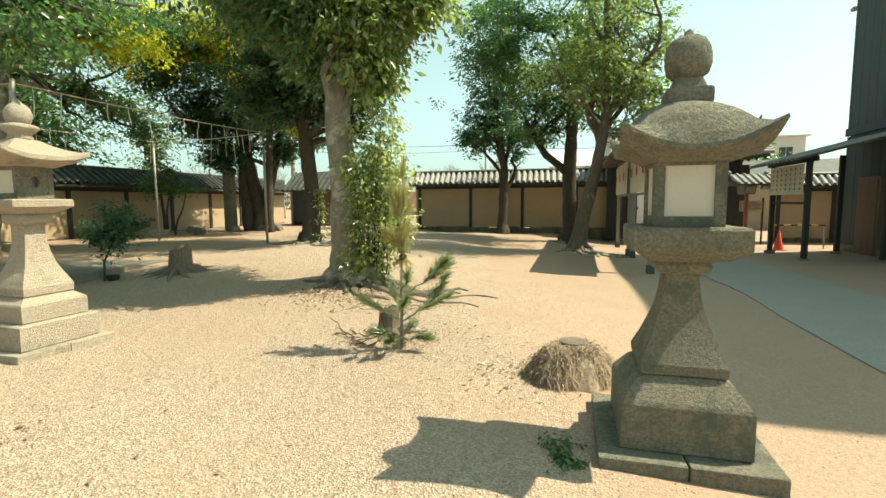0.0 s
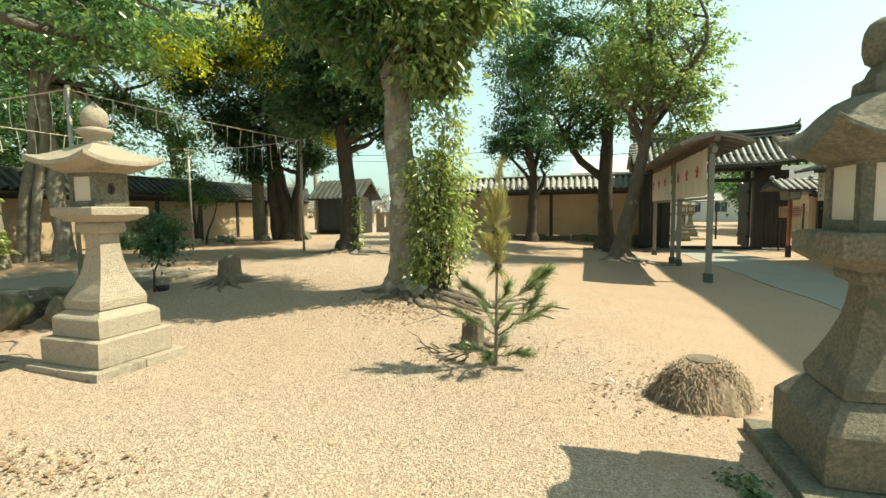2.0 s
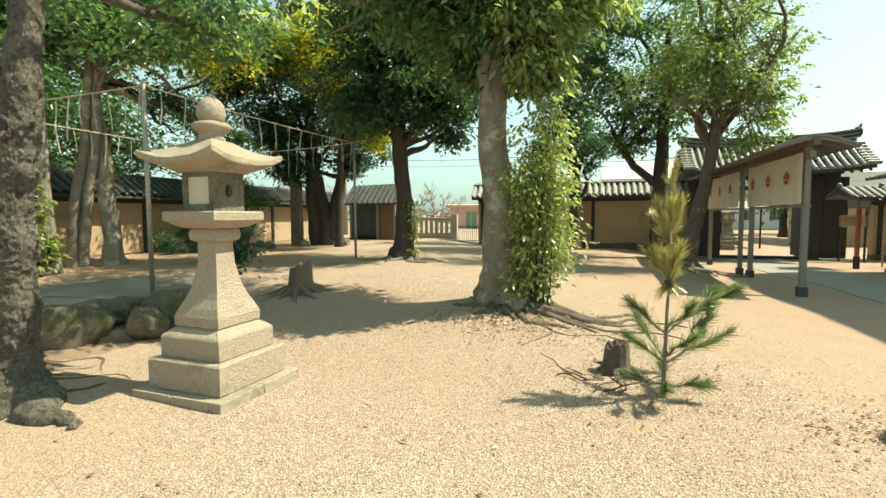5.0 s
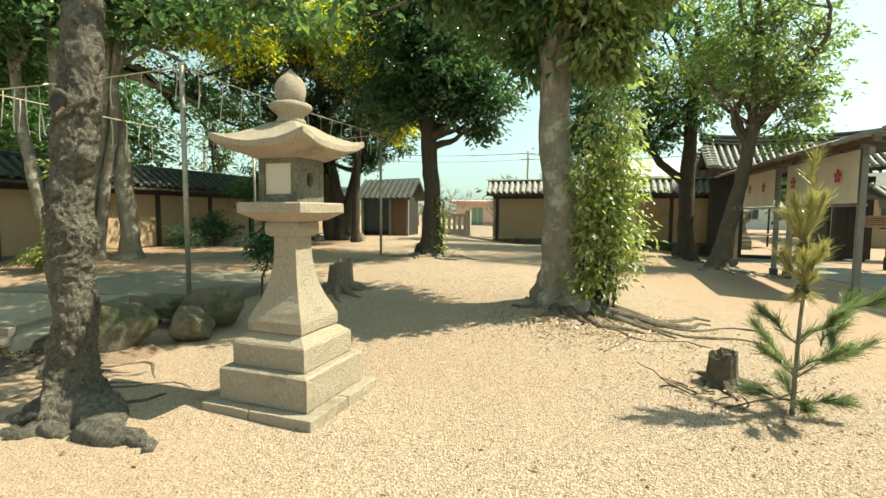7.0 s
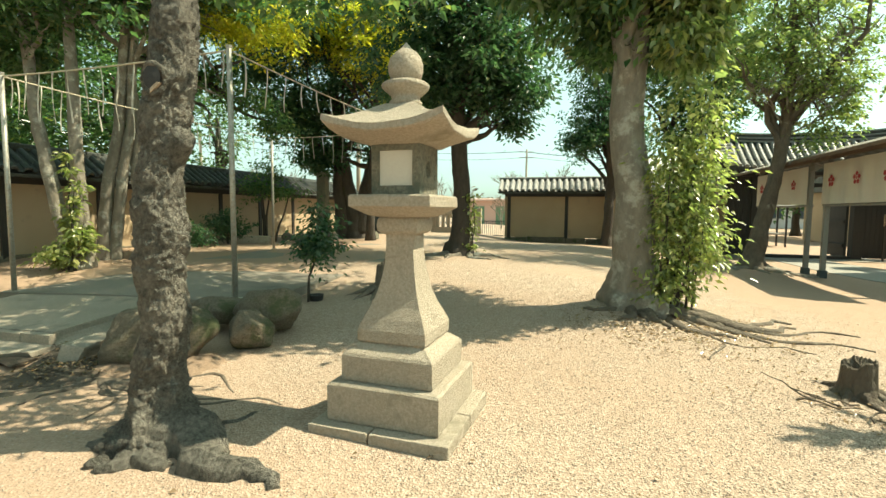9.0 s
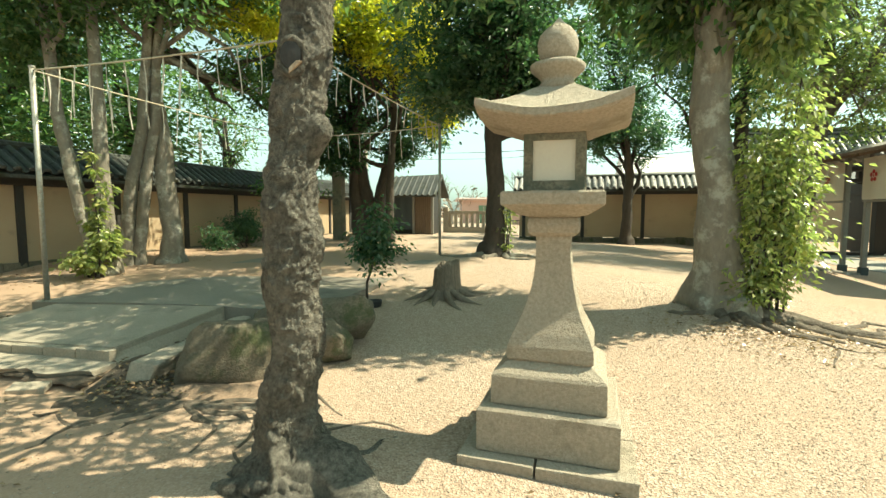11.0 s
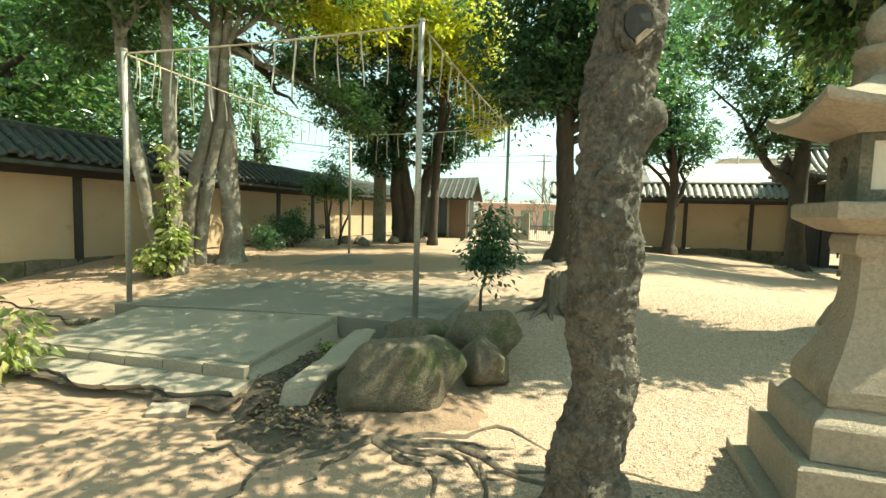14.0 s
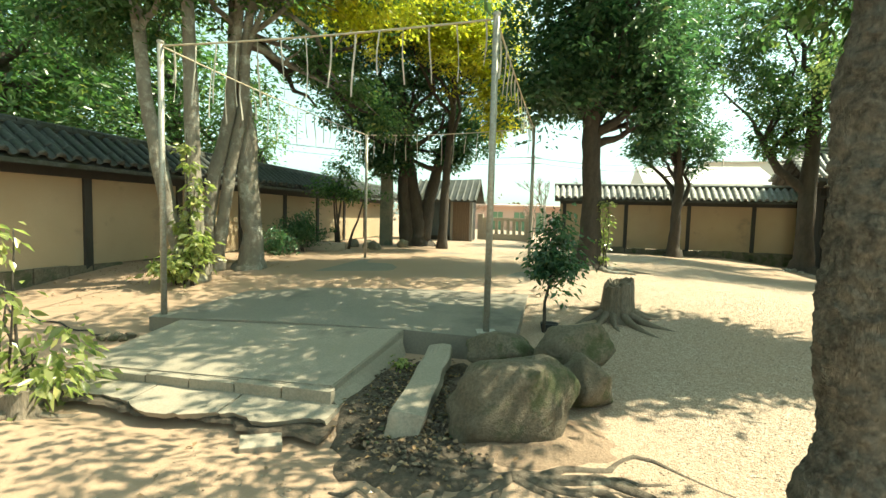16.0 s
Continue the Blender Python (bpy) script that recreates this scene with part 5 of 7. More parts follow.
def dark_hall():
    root = empty("hall", W(9.05, 7.3, -0.3), -15)
    tagged(root, "tall dark boarded hall closing the east side", "building")
    H, Lb, D = 11.75, 12.3, 12.0
    part("wall", box(0.06, D, 0.06, Lb - 0.06, -0.2, H, 0.02), M_BLUEWALL, root)
    k = 0
    while 0.45 * k < Lb:
        part("board", box(-0.002, 0.058, 0.45 * k + 0.006, min(Lb, 0.45 * k + 0.444), 0.3, 3.9, 0.004), M_BLUEWALL, root)
        part("board", box(-0.002, 0.058, 0.45 * k + 0.006, min(Lb, 0.45 * k + 0.444), 4.2, H - 0.1, 0.004), M_BLUEWALL, root)
        k += 1
    part("band", box(-0.06, 0.05, -0.02, Lb + 0.02, 3.92, 4.18, 0.01), M_BLUEWALL, root, "dark horizontal beam")
    part("plinth", box(-0.08, 0.05, 0, Lb, -0.2, 0.28, 0.02), M_GRANITE_DARK, root)
    bm = bmesh.new()
    rings(bm, [[Vector((x, y, z)) for x, z in ((-0.25, H - 0.02), (-0.25, H + 0.12), (D / 2, H + 0.5), (D + 0.25, H + 0.12), (D + 0.25, H - 0.02))] for y in (-0.3, Lb + 0.2)])
    part("roof", bm, M_TILE, root)
    bm = bmesh.new()
    lathe(bm, [(0.03, 0), (0.09, 0.02), (0.1, 0.08), (0.06, 0.14), (0.01, 0.16)], 12)
    part("wall_lamp", bm, M_STREAMER, root, "small white globe lamp", m=pose(-0.12, Lb - 0.1, 8.0))
    # entrance bay at the far end
    part("door_frame", box(-0.12, 0.0, Lb - 2.3, Lb - 1.1, 0.0, 2.5, 0.01), M_BROWNWOOD, root)
    part("door", box(-0.16, -0.12, Lb - 2.2, Lb - 1.2, 0.05, 2.4, 0.01), M_BROWNWOOD, root, "dark wooden sliding door")


dark_hall()


def andon_lamp():
    root = empty("path_lamp", W(6.0, 19.3, -0.32))
    tagged(root, "red-painted post lamp with a little tiled roof", "street lamp")
    part("post", box(-0.05, 0.05, -0.05, 0.05, 0, 2.05, 0.01), M_REDPOST, root)
    part("shoe", box(-0.065, 0.065, -0.065, 0.065, -0.02, 0.45, 0.01), M_INK, root, "black painted foot")
    part("lamp_box", box(-0.2, 0.2, -0.2, 0.2, 2.02, 2.32, 0.01, 1.15), M_GREYWOOD, root)
    part("lamp_pane", box(-0.16, 0.16, -0.235, -0.2, 2.07, 2.28, 0.004), M_PAPER, root)
    bm = bmesh.new()
    rings(bm, [[Vector((x, y, z)) for y, z in ((-0.55, 2.33), (-0.55, 2.38), (0, 2.72), (0.55, 2.38), (0.55, 2.33), (0, 2.5))] for x in (-0.7, 0.7)])
    roof = part("roof", bm, M_TILE, root)
    for k in range(6):
        x = -0.62 + 0.25 * k
        for s in (-1, 1):
            bm = bmesh.new()
            tube(bm, [(x, s * 0.57, 2.39), (x, 0, 2.73)], [0.05, 0.045], 7)
            part("cover_tile", bm, M_TILE_PALE, roof)
    for s in (-1, 1):
        bm = bmesh.new()
        bmesh.ops.create_uvsphere(bm, u_segments=12, v_segments=8, radius=0.075)
        part("ridge_ball", bm, M_TILE_PALE, roof, m=pose(s * 0.66, 0, 2.78), smooth=True)


andon_lamp()


def traffic_cone(u, v):
    root = empty("traffic_cone", W(u, v, -0.31))
    tagged(root, "red plastic traffic cone standing by the wall", "traffic cone")
    bm = bmesh.new()
    lathe(bm, [(0.16, 0.03), (0.155, 0.05), (0.03, 0.7), (0.015, 0.71)], 16)
    part("cone", bm, M_CONE, root, smooth=True)
    part("foot", box(-0.19, 0.19, -0.19, 0.19, 0, 0.035, 0.01), M_CONE, root)


traffic_cone(7.2, 19.6)


def barrier():
    root = empty("barrier_bar", W(7.1, 20.2, -0.3), -15)
    tagged(root, "yellow and black striped bar on two stands", "barrier")
    for k in range(8):
        part("stripe", box(0.22 * k, 0.22 * k + 0.218, -0.025, 0.025, 0.85, 0.9, 0.004), M_INK if k % 2 else M_YELLOWPAINT, root)
    for x in (0.02, 1.74):
        part("stand", box(x - 0.02, x + 0.02, -0.02, 0.02, 0, 0.86, 0.003), M_STEEL, root)


M_YELLOWPAINT = two_scale("yellow_paint", (0.62, 0.45, 0.08), (0.68, 0.5, 0.1), (0.58, 0.42, 0.08), 4, 40, 0.6, (0.1, 0.001))
barrier()
# lanterns and a bush in the court beyond the gate
for u, v, kind in ((4.3, 28.5, "tall"), (3.3, 31.5, "tall"), (5.6, 33.0, "tall")):
    p = W(u, v, -0.35)
    lantern("stone_lantern", (p.x, p.y, p.z), "grey granite lantern in the court beyond the gate", M_GRANITE_DARK, kind)


def far_tent(u, v):
    root = empty("stall", W(u, v, -0.35), -15)
    tagged(root, "small pale-roofed stall beyond the gate", "stall")
    for x in (-0.8, 0.8):
        for y in (-0.6, 0.6):
            part("post", box(x - 0.04, x + 0.04, y - 0.04, y + 0.04, 0, 2.2, 0.004), M_DARKWOOD, root)
    bm = bmesh.new()
    rings(bm, [[Vector((x, y, z)) for y, z in ((-0.9, 2.15), (-0.9, 2.2), (0, 2.6), (0.9, 2.2), (0.9, 2.15), (0, 2.5))] for x in (-1.1, 1.1)])
    part("roof", bm, M_TILE_PALE, root)
    part("counter", box(-0.8, 0.8, -0.6, 0.6, 0.7, 0.78, 0.01), M_GREYWOOD, root)


far_tent(2.6, 29.5)
far_tent(5.5, 30.5)


def notice_board(u, v, label):
    root = empty("notice_board", W(u, v, -0.32), -15)
    tagged(root, label, "notice board")
    part("board", box(-0.45, 0.45, -0.02, 0.02, 1.35, 1.8, 0.006), M_STRAW, root)
    for k in range(4):
        part("writing_bar", box(-0.36, 0.3 - 0.06 * (k % 2), -0.026, -0.021, 1.45 + 0.08 * k, 1.47 + 0.08 * k), M_INK, root)
    for x in (-0.4, 0.4):
        part("leg", box(x - 0.03, x + 0.03, -0.02, 0.04, 0, 1.9, 0.004), M_DARKWOOD, root)


notice_board(7.15, 22.3, "tan wooden notice board by the gate")
root = empty("paper_notice", W(8.97, 17.6, 1.2), -15)
tagged(root, "white paper notices pinned on the dark hall", "notice")
part("sheet", box(-0.012, 0, 0, 0.22, 0, 0.32, 0.001), M_PAPER, root)
part("sheet", box(-0.012, 0, 0.5, 0.66, 0.1, 0.34, 0.001), M_PAPER, root)

# ---- roots, stumps, boulders ----
def roots(name, label, base, spec, mat, seed):
    """Surface roots: (bearing in degrees, length, start radius) each, crawling over the ground."""
    root = empty(name, base)
    tagged(root, label, "tree roots")
    for k, (a, L, r) in enumerate(spec):
        bm = bmesh.new()
        pts, rad = [], []
        n = 14
        for j in range(n + 1):
            t = j / n
            aa = radians(a) + 0.5 * noise.noise((seed + k, t * 2.5, 0)) + 0.12 * noise.noise((seed + k, t * 9, 3))
            x, y = math.cos(aa) * L * t, math.sin(aa) * L * t
            z = ground_z(base[0] + x, base[1] + y) - base[2]
            rr = r * (1 - 0.85 * t) * (1 + 0.15 * noise.noise((k, t * 9, seed))) + 0.006
            pts.append((x, y, z + rr * ((0.15 if r > 0.04 else -0.25) - 0.3 * t) + 0.02 * noise.noise((seed, k, t * 6))))
            rad.append(rr)
        tube(bm, pts, rad, 9, 0.2, seed + k)
        part("root", bm, mat, root, smooth=True)


def stump(label, base, r, h, seed, mat=M_STUMP, spread=5):
    root = empty("tree_stump", base)
    tagged(root, label, "tree stump")
    bm = bmesh.new()
    secs = []
    n = 48
    for j, (k, z) in enumerate(((1.85, -0.1), (1.45, 0.05), (1.15, 0.16), (1.02, 0.35), (0.96, 0.6), (0.93, 0.82), (0.90, 1.0), (0.78, 1.03), (0.66, 0.94), (0.4, 0.86), (0.08, 0.84))):
        ring = []
        for i in range(n):
            a = 2 * math.pi * i / n
            ca, sa = math.cos(a), math.sin(a)
            q = r * k * (1 + 0.13 * math.sin(5 * a + seed) * max(0.2, k - 0.8) + 0.10 * noise.noise((ca * 2, sa * 2, seed)) + 0.06 * noise.noise((ca * 7, sa * 7, seed + z * 0.6)))
            top = (0.16 * noise.noise((ca * 1.6, sa * 1.6, seed + 2)) + 0.10 * noise.noise((ca * 6, sa * 6, seed)) + 0.10 * ca) if z > 0.7 else 0
            ring.append(Vector((q * ca, q * sa, h * (z + top))))
        secs.append(ring)
    rings(bm, secs)
    part("bole", bm, mat, root, "grooved weathered wood with a ragged top", smooth=False)
    rng = random.Random(seed)
    for k in range(spread):
        a = 2 * math.pi * k / spread + rng.uniform(-0.4, 0.4)
        L = r * rng.uniform(2.0, 3.6)
        bm = bmesh.new()
        pts = []
        for j in range(7):
            t = j / 6
            x, y = math.cos(a + 0.3 * t) * (r * 0.8 + L * t), math.sin(a + 0.3 * t) * (r * 0.8 + L * t)
            pts.append((x, y, ground_z(base[0] + x, base[1] + y) - base[2] + 0.16 * h * (1 - t) ** 2 - 0.02 * t))
        tube(bm, pts, [r * 0.28 * (1 - 0.85 * j / 6) + 0.008 for j in range(7)], 7, 0.2, seed + k)
        part("root", bm, mat, root, smooth=True)


stump("old grey sawn tree stump with spreading roots", on_ground(-4.94, 8.92, -0.02), 0.20, 0.46, 3, M_STUMP, 11)
stump("dark broken stump with splintered roots", on_ground(-0.65, 5.54, -0.01), 0.125, 0.29, 8, M_BARK, 6)


def fibre_stump(base):
    """A squat palm stump: a low mound shaggy with dry fibres, with a sawn top."""
    root = empty("palm_stump", base)
    tagged(root, "squat shaggy stump covered in dry brown fibres", "tree stump")
    bm = bmesh.new()
    secs = []
    for k, z in ((1.3, -0.05), (1.22, 0.03), (1.08, 0.11), (0.92, 0.20), (0.7, 0.27), (0.48, 0.30), (0.35, 0.305)):
        ring = []
        for i in range(40):
            a = 2 * math.pi * i / 40
            q = 1 + 0.22 * noise.noise((math.cos(a) * 1.3, math.sin(a) * 1.3, 2 + k * 0.6)) + 0.08 * noise.noise((math.cos(a) * 6, math.sin(a) * 6, k * 2))
            ring.append(Vector((0.265 * k * q * math.cos(a), 0.25 * k * q * math.sin(a), z * (1 + 0.15 * noise.noise((a, 3, 1))))))
        secs.append(ring)
    rings(bm, secs)
    part("mound", bm, M_STRAW, root)
    bm = bmesh.new()
    lathe(bm, [(0.13, 0.29), (0.125, 0.335), (0.08, 0.345), (0.02, 0.34)], 16, (0.02, 0.06))
    part("cut_face", bm, M_STUMP, root, "greyed sawn top")
    rng = np.random.default_rng(5)
    n = 5200
    a = rng.uniform(0, 2 * np.pi, n)
    t = rng.uniform(0, 1, n) ** 0.7
    r0 = (0.12 + 0.22 * t + rng.normal(0, 0.014, n)) * (1 + 0.14 * np.sin(2 * a + 1) + 0.08 * np.sin(5 * a))
    z0 = 0.325 - 0.26 * t ** 1.6
    L = rng.uniform(0.025, 0.12, n)
    lean = a + rng.normal(0, 1.2, n)
    p = np.stack([r0 * np.cos(a) * 1.02, r0 * np.sin(a) * 0.95, z0 + 0.012], 1)
    d = np.stack([np.cos(lean) * 0.75, np.sin(lean) * 0.75, -0.45 - 0.5 * t + rng.normal(0, 0.4, n)], 1)
    e = p + d * L[:, None]
    e[:, 2] = np.maximum(e[:, 2], 0.004)
    s = np.stack([-np.sin(lean), np.cos(lean), rng.normal(0, 0.2, n)], 1) * rng.uniform(0.0015, 0.0045, n)[:, None]
    m = (p + e) / 2 + np.array([0, 0, 0.012])
    v = np.stack([p - s, p + s, m + s, e, m - s], 1).reshape(-1, 3)
    i = np.arange(n)[:, None] * 5
    tri = np.concatenate([i + np.array(q) for q in ([0, 1, 2], [0, 2, 4], [4, 2, 3])], 0)
    ob = from_arrays("fibre_mat", v, tri, M_STRAW, root)
    tagged(ob, kind="stuff")


fibre_stump(on_ground(1.12, 4.05, -0.03))


def boulder(label, place, size, rz, seed, mat=M_ROCK, tilt=(0, 0), name="boulder", corners=13):
    """A stone: the hull of a few scattered corners, worn round and pitted."""
    rng = random.Random(seed)
    bm = bmesh.new()
    for k in range(corners):
        z = -1 + 2 * (k + 0.5) / corners
        a = k * 2.4 + rng.uniform(-0.5, 0.5)
        q = math.sqrt(1 - z * z) * rng.uniform(0.9, 1.15)
        bm.verts.new((q * math.cos(a), q * math.sin(a), z * rng.uniform(0.85, 1.1)))
    hull = bmesh.ops.convex_hull(bm, input=list(bm.verts))
    bmesh.ops.triangulate(bm, faces=list(bm.faces))
    bmesh.ops.subdivide_edges(bm, edges=list(bm.edges), cuts=7, use_grid_fill=True)
    for _ in range(2):
        bmesh.ops.smooth_vert(bm, verts=list(bm.verts), factor=0.5, use_axis_x=True, use_axis_y=True, use_axis_z=True)
    for w in bm.verts:
        p = w.co.copy()
        w.co *= 1.06 + 0.09 * noise.noise(p * 1.9 + Vector((seed, 0, 0))) + 0.05 * noise.noise(p * 5 + Vector((0, seed, 0))) + 0.022 * noise.noise(p * 13) + 0.010 * noise.noise(p * 29)
        w.co = Vector((w.co.x * size[0], w.co.y * size[1], w.co.z * size[2]))
    ob = finish(name, bm, mat, smooth=True, m=pose(place[0], place[1], place[2], tilt[0], tilt[1], rz))
    tagged(ob, label, "boulder", group="boulders edging the stage")
    return ob


boulder("large mossy brown boulder bedded in roots and soil", (-6.80, 6.12, 0.2), (0.5, 0.4, 0.40), 22, 2.0, tilt=(-6, -16))
boulder("upright mossy boulder beside the stage", (-6.05, 7.1, 0.33), (0.42, 0.32, 0.28), 10, 5.0, corners=11)
boulder("grey-brown boulder leaning on a larger stone", (-6.12, 6.62, 0.17), (0.27, 0.23, 0.27), 70, 17.5, corners=10)
boulder("dark flat stone half buried by the pole", (-6.72, 7.18, 0.27), (0.40, 0.24, 0.19), 30, 9.5)
boulder("flat grey stone beside the stump", (-4.5, 8.4, 0.10), (0.18, 0.09, 0.10), -30, 12.5)


def kerb():
    bm = bmesh.new()
    add_box(bm, -0.125, 0.125, -0.80, 0.80, -0.16, 0.13, 0.03, 0.88, 0.035, 4, 6)
    d = Vector((0.30, 1.75, 0)).normalized()
    ob = finish("kerb_stone", bm, M_CONCRETE, m=pose(-7.40, 6.68, 0.09, 4, 8, math.degrees(math.atan2(-d.x, d.y))))
    tagged(ob, "long rough granite kerb stone lying askew by the slab", "kerb stone")


kerb()
# dark soil and debris in the gap between slab and boulders
rng = random.Random(12)
bm = bmesh.new()
secs = []
for q, h in ((1.0, -0.03), (0.96, 0.012), (0.85, 0.02), (0.7, 0.02), (0.55, 0.022), (0.4, 0.022), (0.25, 0.022), (0.1, 0.022)):
    ring = []
    for i in range(64):
        a = 2 * math.pi * i / 64
        ca, sa = math.cos(a), math.sin(a)
        k = q * (1 + 0.22 * noise.noise((ca * 2, sa * 2, 4)) + 0.10 * noise.noise((ca * 7, sa * 7, 2)))
        x, y = -7.38 + 0.66 * k * ca + 0.12 * k * sa, 6.42 + 1.15 * k * sa
        ring.append(Vector((x, y, ground_z(x, y) + h + 0.012 * noise.noise((x * 12, y * 12, 3)))))
    secs.append(ring)
rings(bm, secs)
soil = finish("soil_patch", bm, M_SOIL, smooth=True)
tagged(soil, "dark crumbly soil exposed between the slab and boulders", "soil", kind="structure")

# earth bank heaped under the largest boulder
bm = bmesh.new()
secs = []
for q, h in ((1.0, -0.05), (0.92, 0.0), (0.82, 0.016), (0.72, 0.03), (0.6, 0.042), (0.45, 0.05), (0.2, 0.055), (0.02, 0.055)):
    ring = []
    for i in range(40):
        a = 2 * math.pi * i / 40
        k = q * (1 + 0.18 * noise.noise((math.cos(a) * 2, math.sin(a) * 2, 9)) + 0.06 * noise.noise((math.cos(a) * 7, math.sin(a) * 7, q * 3)))
        x, y = -6.72 + 0.66 * k * math.cos(a), 5.98 + 0.42 * k * math.sin(a)
        ring.append(Vector((x, y, ground_z(x, y) + h + 0.03 * noise.noise((x * 7, y * 7, 1)) + 0.016 * noise.noise((x * 25, y * 25, 1)))))
    secs.append(ring)
rings(bm, secs)
tagged(finish("earth_bank", bm, M_BANK, smooth=True), "low trampled bank of earth under the boulders", "soil", kind="structure")


def debris(count, cx, cy, rx, ry, smin, smax, mat, name, label, seed, lift=0.0):
    """Loose chips of stone and leaf litter, joined."""
    rng = np.random.default_rng(seed)
    oct_v = np.array([(1, 0, 0), (0, 1, 0), (-1, 0, 0), (0, -1, 0), (0, 0, 1), (0, 0, -1)], float)
    oct_f = np.array([(0, 1, 4), (1, 2, 4), (2, 3, 4), (3, 0, 4), (1, 0, 5), (2, 1, 5), (3, 2, 5), (0, 3, 5)])
    a = rng.uniform(0, 2 * np.pi, count)
    r = np.sqrt(rng.uniform(0, 1, count)) * rng.uniform(0.45, 1.3, count)
    x, y = cx + rx * r * np.cos(a), cy + ry * r * np.sin(a)
    z = np.array([ground_z(p, q) for p, q in zip(x, y)])
    s = rng.uniform(smin, smax, count)
    sc = rng.uniform(0.6, 1.3, (count, 3)) * s[:, None] * np.array([1, 1, 0.42])
    th = rng.uniform(0, 6.28, count)
    v = oct_v[None] * sc[:, None, :] * rng.uniform(0.7, 1.2, (count, 6, 1))
    vx = v[..., 0] * np.cos(th)[:, None] - v[..., 1] * np.sin(th)[:, None]
    vy = v[..., 0] * np.sin(th)[:, None] + v[..., 1] * np.cos(th)[:, None]
    v = np.stack([vx + x[:, None], vy + y[:, None], v[..., 2] + (z + lift + s * 0.25)[:, None]], 2)
    f = oct_f[None] + (np.arange(count) * 6)[:, None, None]
    ob = from_arrays(name, v.reshape(-1, 3), f.reshape(-1, 3), mat)
    tagged(ob, label, "gravel", kind="stuff")


M_PEBBLE_R = bpy.data.materials.new("mixed_pebble")
M_PEBBLE_R.use_nodes = True
_nt = M_PEBBLE_R.node_tree
_g = _nt.nodes.new("ShaderNodeNewGeometry")
_nt.links.new(ramp(_nt, _g.outputs["Random Per Island"], [(0.0, (0.227, 0.180, 0.138)), (0.35, (0.311, 0.253, 0.193)), (0.8, (0.382, 0.321, 0.253)), (1.0, (0.466, 0.411, 0.353))]), _nt.nodes["Principled BSDF"].inputs["Base Color"])
_nt.nodes["Principled BSDF"].inputs["Roughness"].default_value = 0.9
debris(26000, -2.2, 3.9, 4.2, 2.6, 0.003, 0.008, M_PEBBLE_R, "near_gravel", "pale loose gravel chips", 1)
debris(16000, -2.6, 7.2, 4.4, 3.4, 0.004, 0.010, M_PEBBLE_R, "far_gravel", "pale loose gravel chips", 2)
debris(3000, -7.4, 4.4, 2.4, 1.8, 0.003, 0.009, M_PEBBLE_R, "path_gravel", "pale loose gravel chips in the shade", 3)
debris(420, -7.4, 6.45, 0.5, 0.9, 0.008, 0.036, M_ROCK, "rubble", "broken stones and crumbs of concrete", 4, 0.025)
debris(2200, -7.35, 6.5, 0.5, 0.85, 0.008, 0.026, M_SOIL, "clods", "dark crumbs of soil and rotten leaves", 6, 0.022)
debris(160, -7.6, 5.2, 1.4, 0.4, 0.006, 0.014, M_PEBBLE_R, "rubble", "broken stones and crumbs of concrete", 5)
bm = bmesh.new()
add_box(bm, -0.13, 0.13, -0.08, 0.08, 0, 0.05, 0.006, 1, 0.004, 1)
tagged(finish("loose_tile", bm, M_CONCRETE, m=pose(-8.45, 5.95, ground_z(-8.45, 5.95) + 0.02, 6, 4, 20)), "broken pale tile lying on the ground", "tile")


def litter(count, cx, cy, rx, ry, seed, lift=0.012):
    rng = np.random.default_rng(seed)
    a = rng.uniform(0, 2 * np.pi, count)
    r = np.sqrt(rng.uniform(0, 1, count)) * rng.uniform(0.45, 1.3, count)
    x, y = cx + rx * r * np.cos(a), cy + ry * r * np.sin(a)
    z = np.array([ground_z(p, q) for p, q in zip(x, y)]) + lift
    th = rng.uniform(0, 6.28, count)
    L = rng.uniform(0.02, 0.055, count)
    d = np.stack([np.cos(th), np.sin(th), rng.normal(0, 0.25, count)], 1) * L[:, None]
    s = np.stack([-np.sin(th), np.cos(th), rng.normal(0, 0.3, count)], 1) * (L * 0.28)[:, None]
    p = np.stack([x, y, z], 1)
    up = np.array([0, 0, 0.008])
    v = np.stack([p, p + d * 0.5 + s + up, p + d, p + d * 0.5 - s + up], 1).reshape(-1, 3)
    i = np.arange(count)[:, None] * 4
    tri = np.concatenate([i + np.array([0, 1, 2]), i + np.array([0, 2, 3])], 0)
    ob = from_arrays("leaf_litter", v, tri, M_LITTER)
    tagged(ob, "scattered brown fallen leaves", "leaf litter", kind="stuff")


litter(700, -7.4, 6.4, 0.6, 1.0, 21, 0.035)
litter(700, -12.3, 12.3, 1.8, 2.6, 22)
litter(260, -0.6, 5.3, 1.2, 1.0, 23)
litter(260, 0.9, 4.2, 0.8, 0.6, 27)
litter(170, -3.4, 2.95, 0.7, 0.3, 28)
litter(1100, -1.3, 7.2, 1.5, 0.9, 24)
litter(60, -3.5, 3.4, 3.0, 1.5, 25)
litter(110, -9.0, 4.5, 2.0, 1.2, 26)

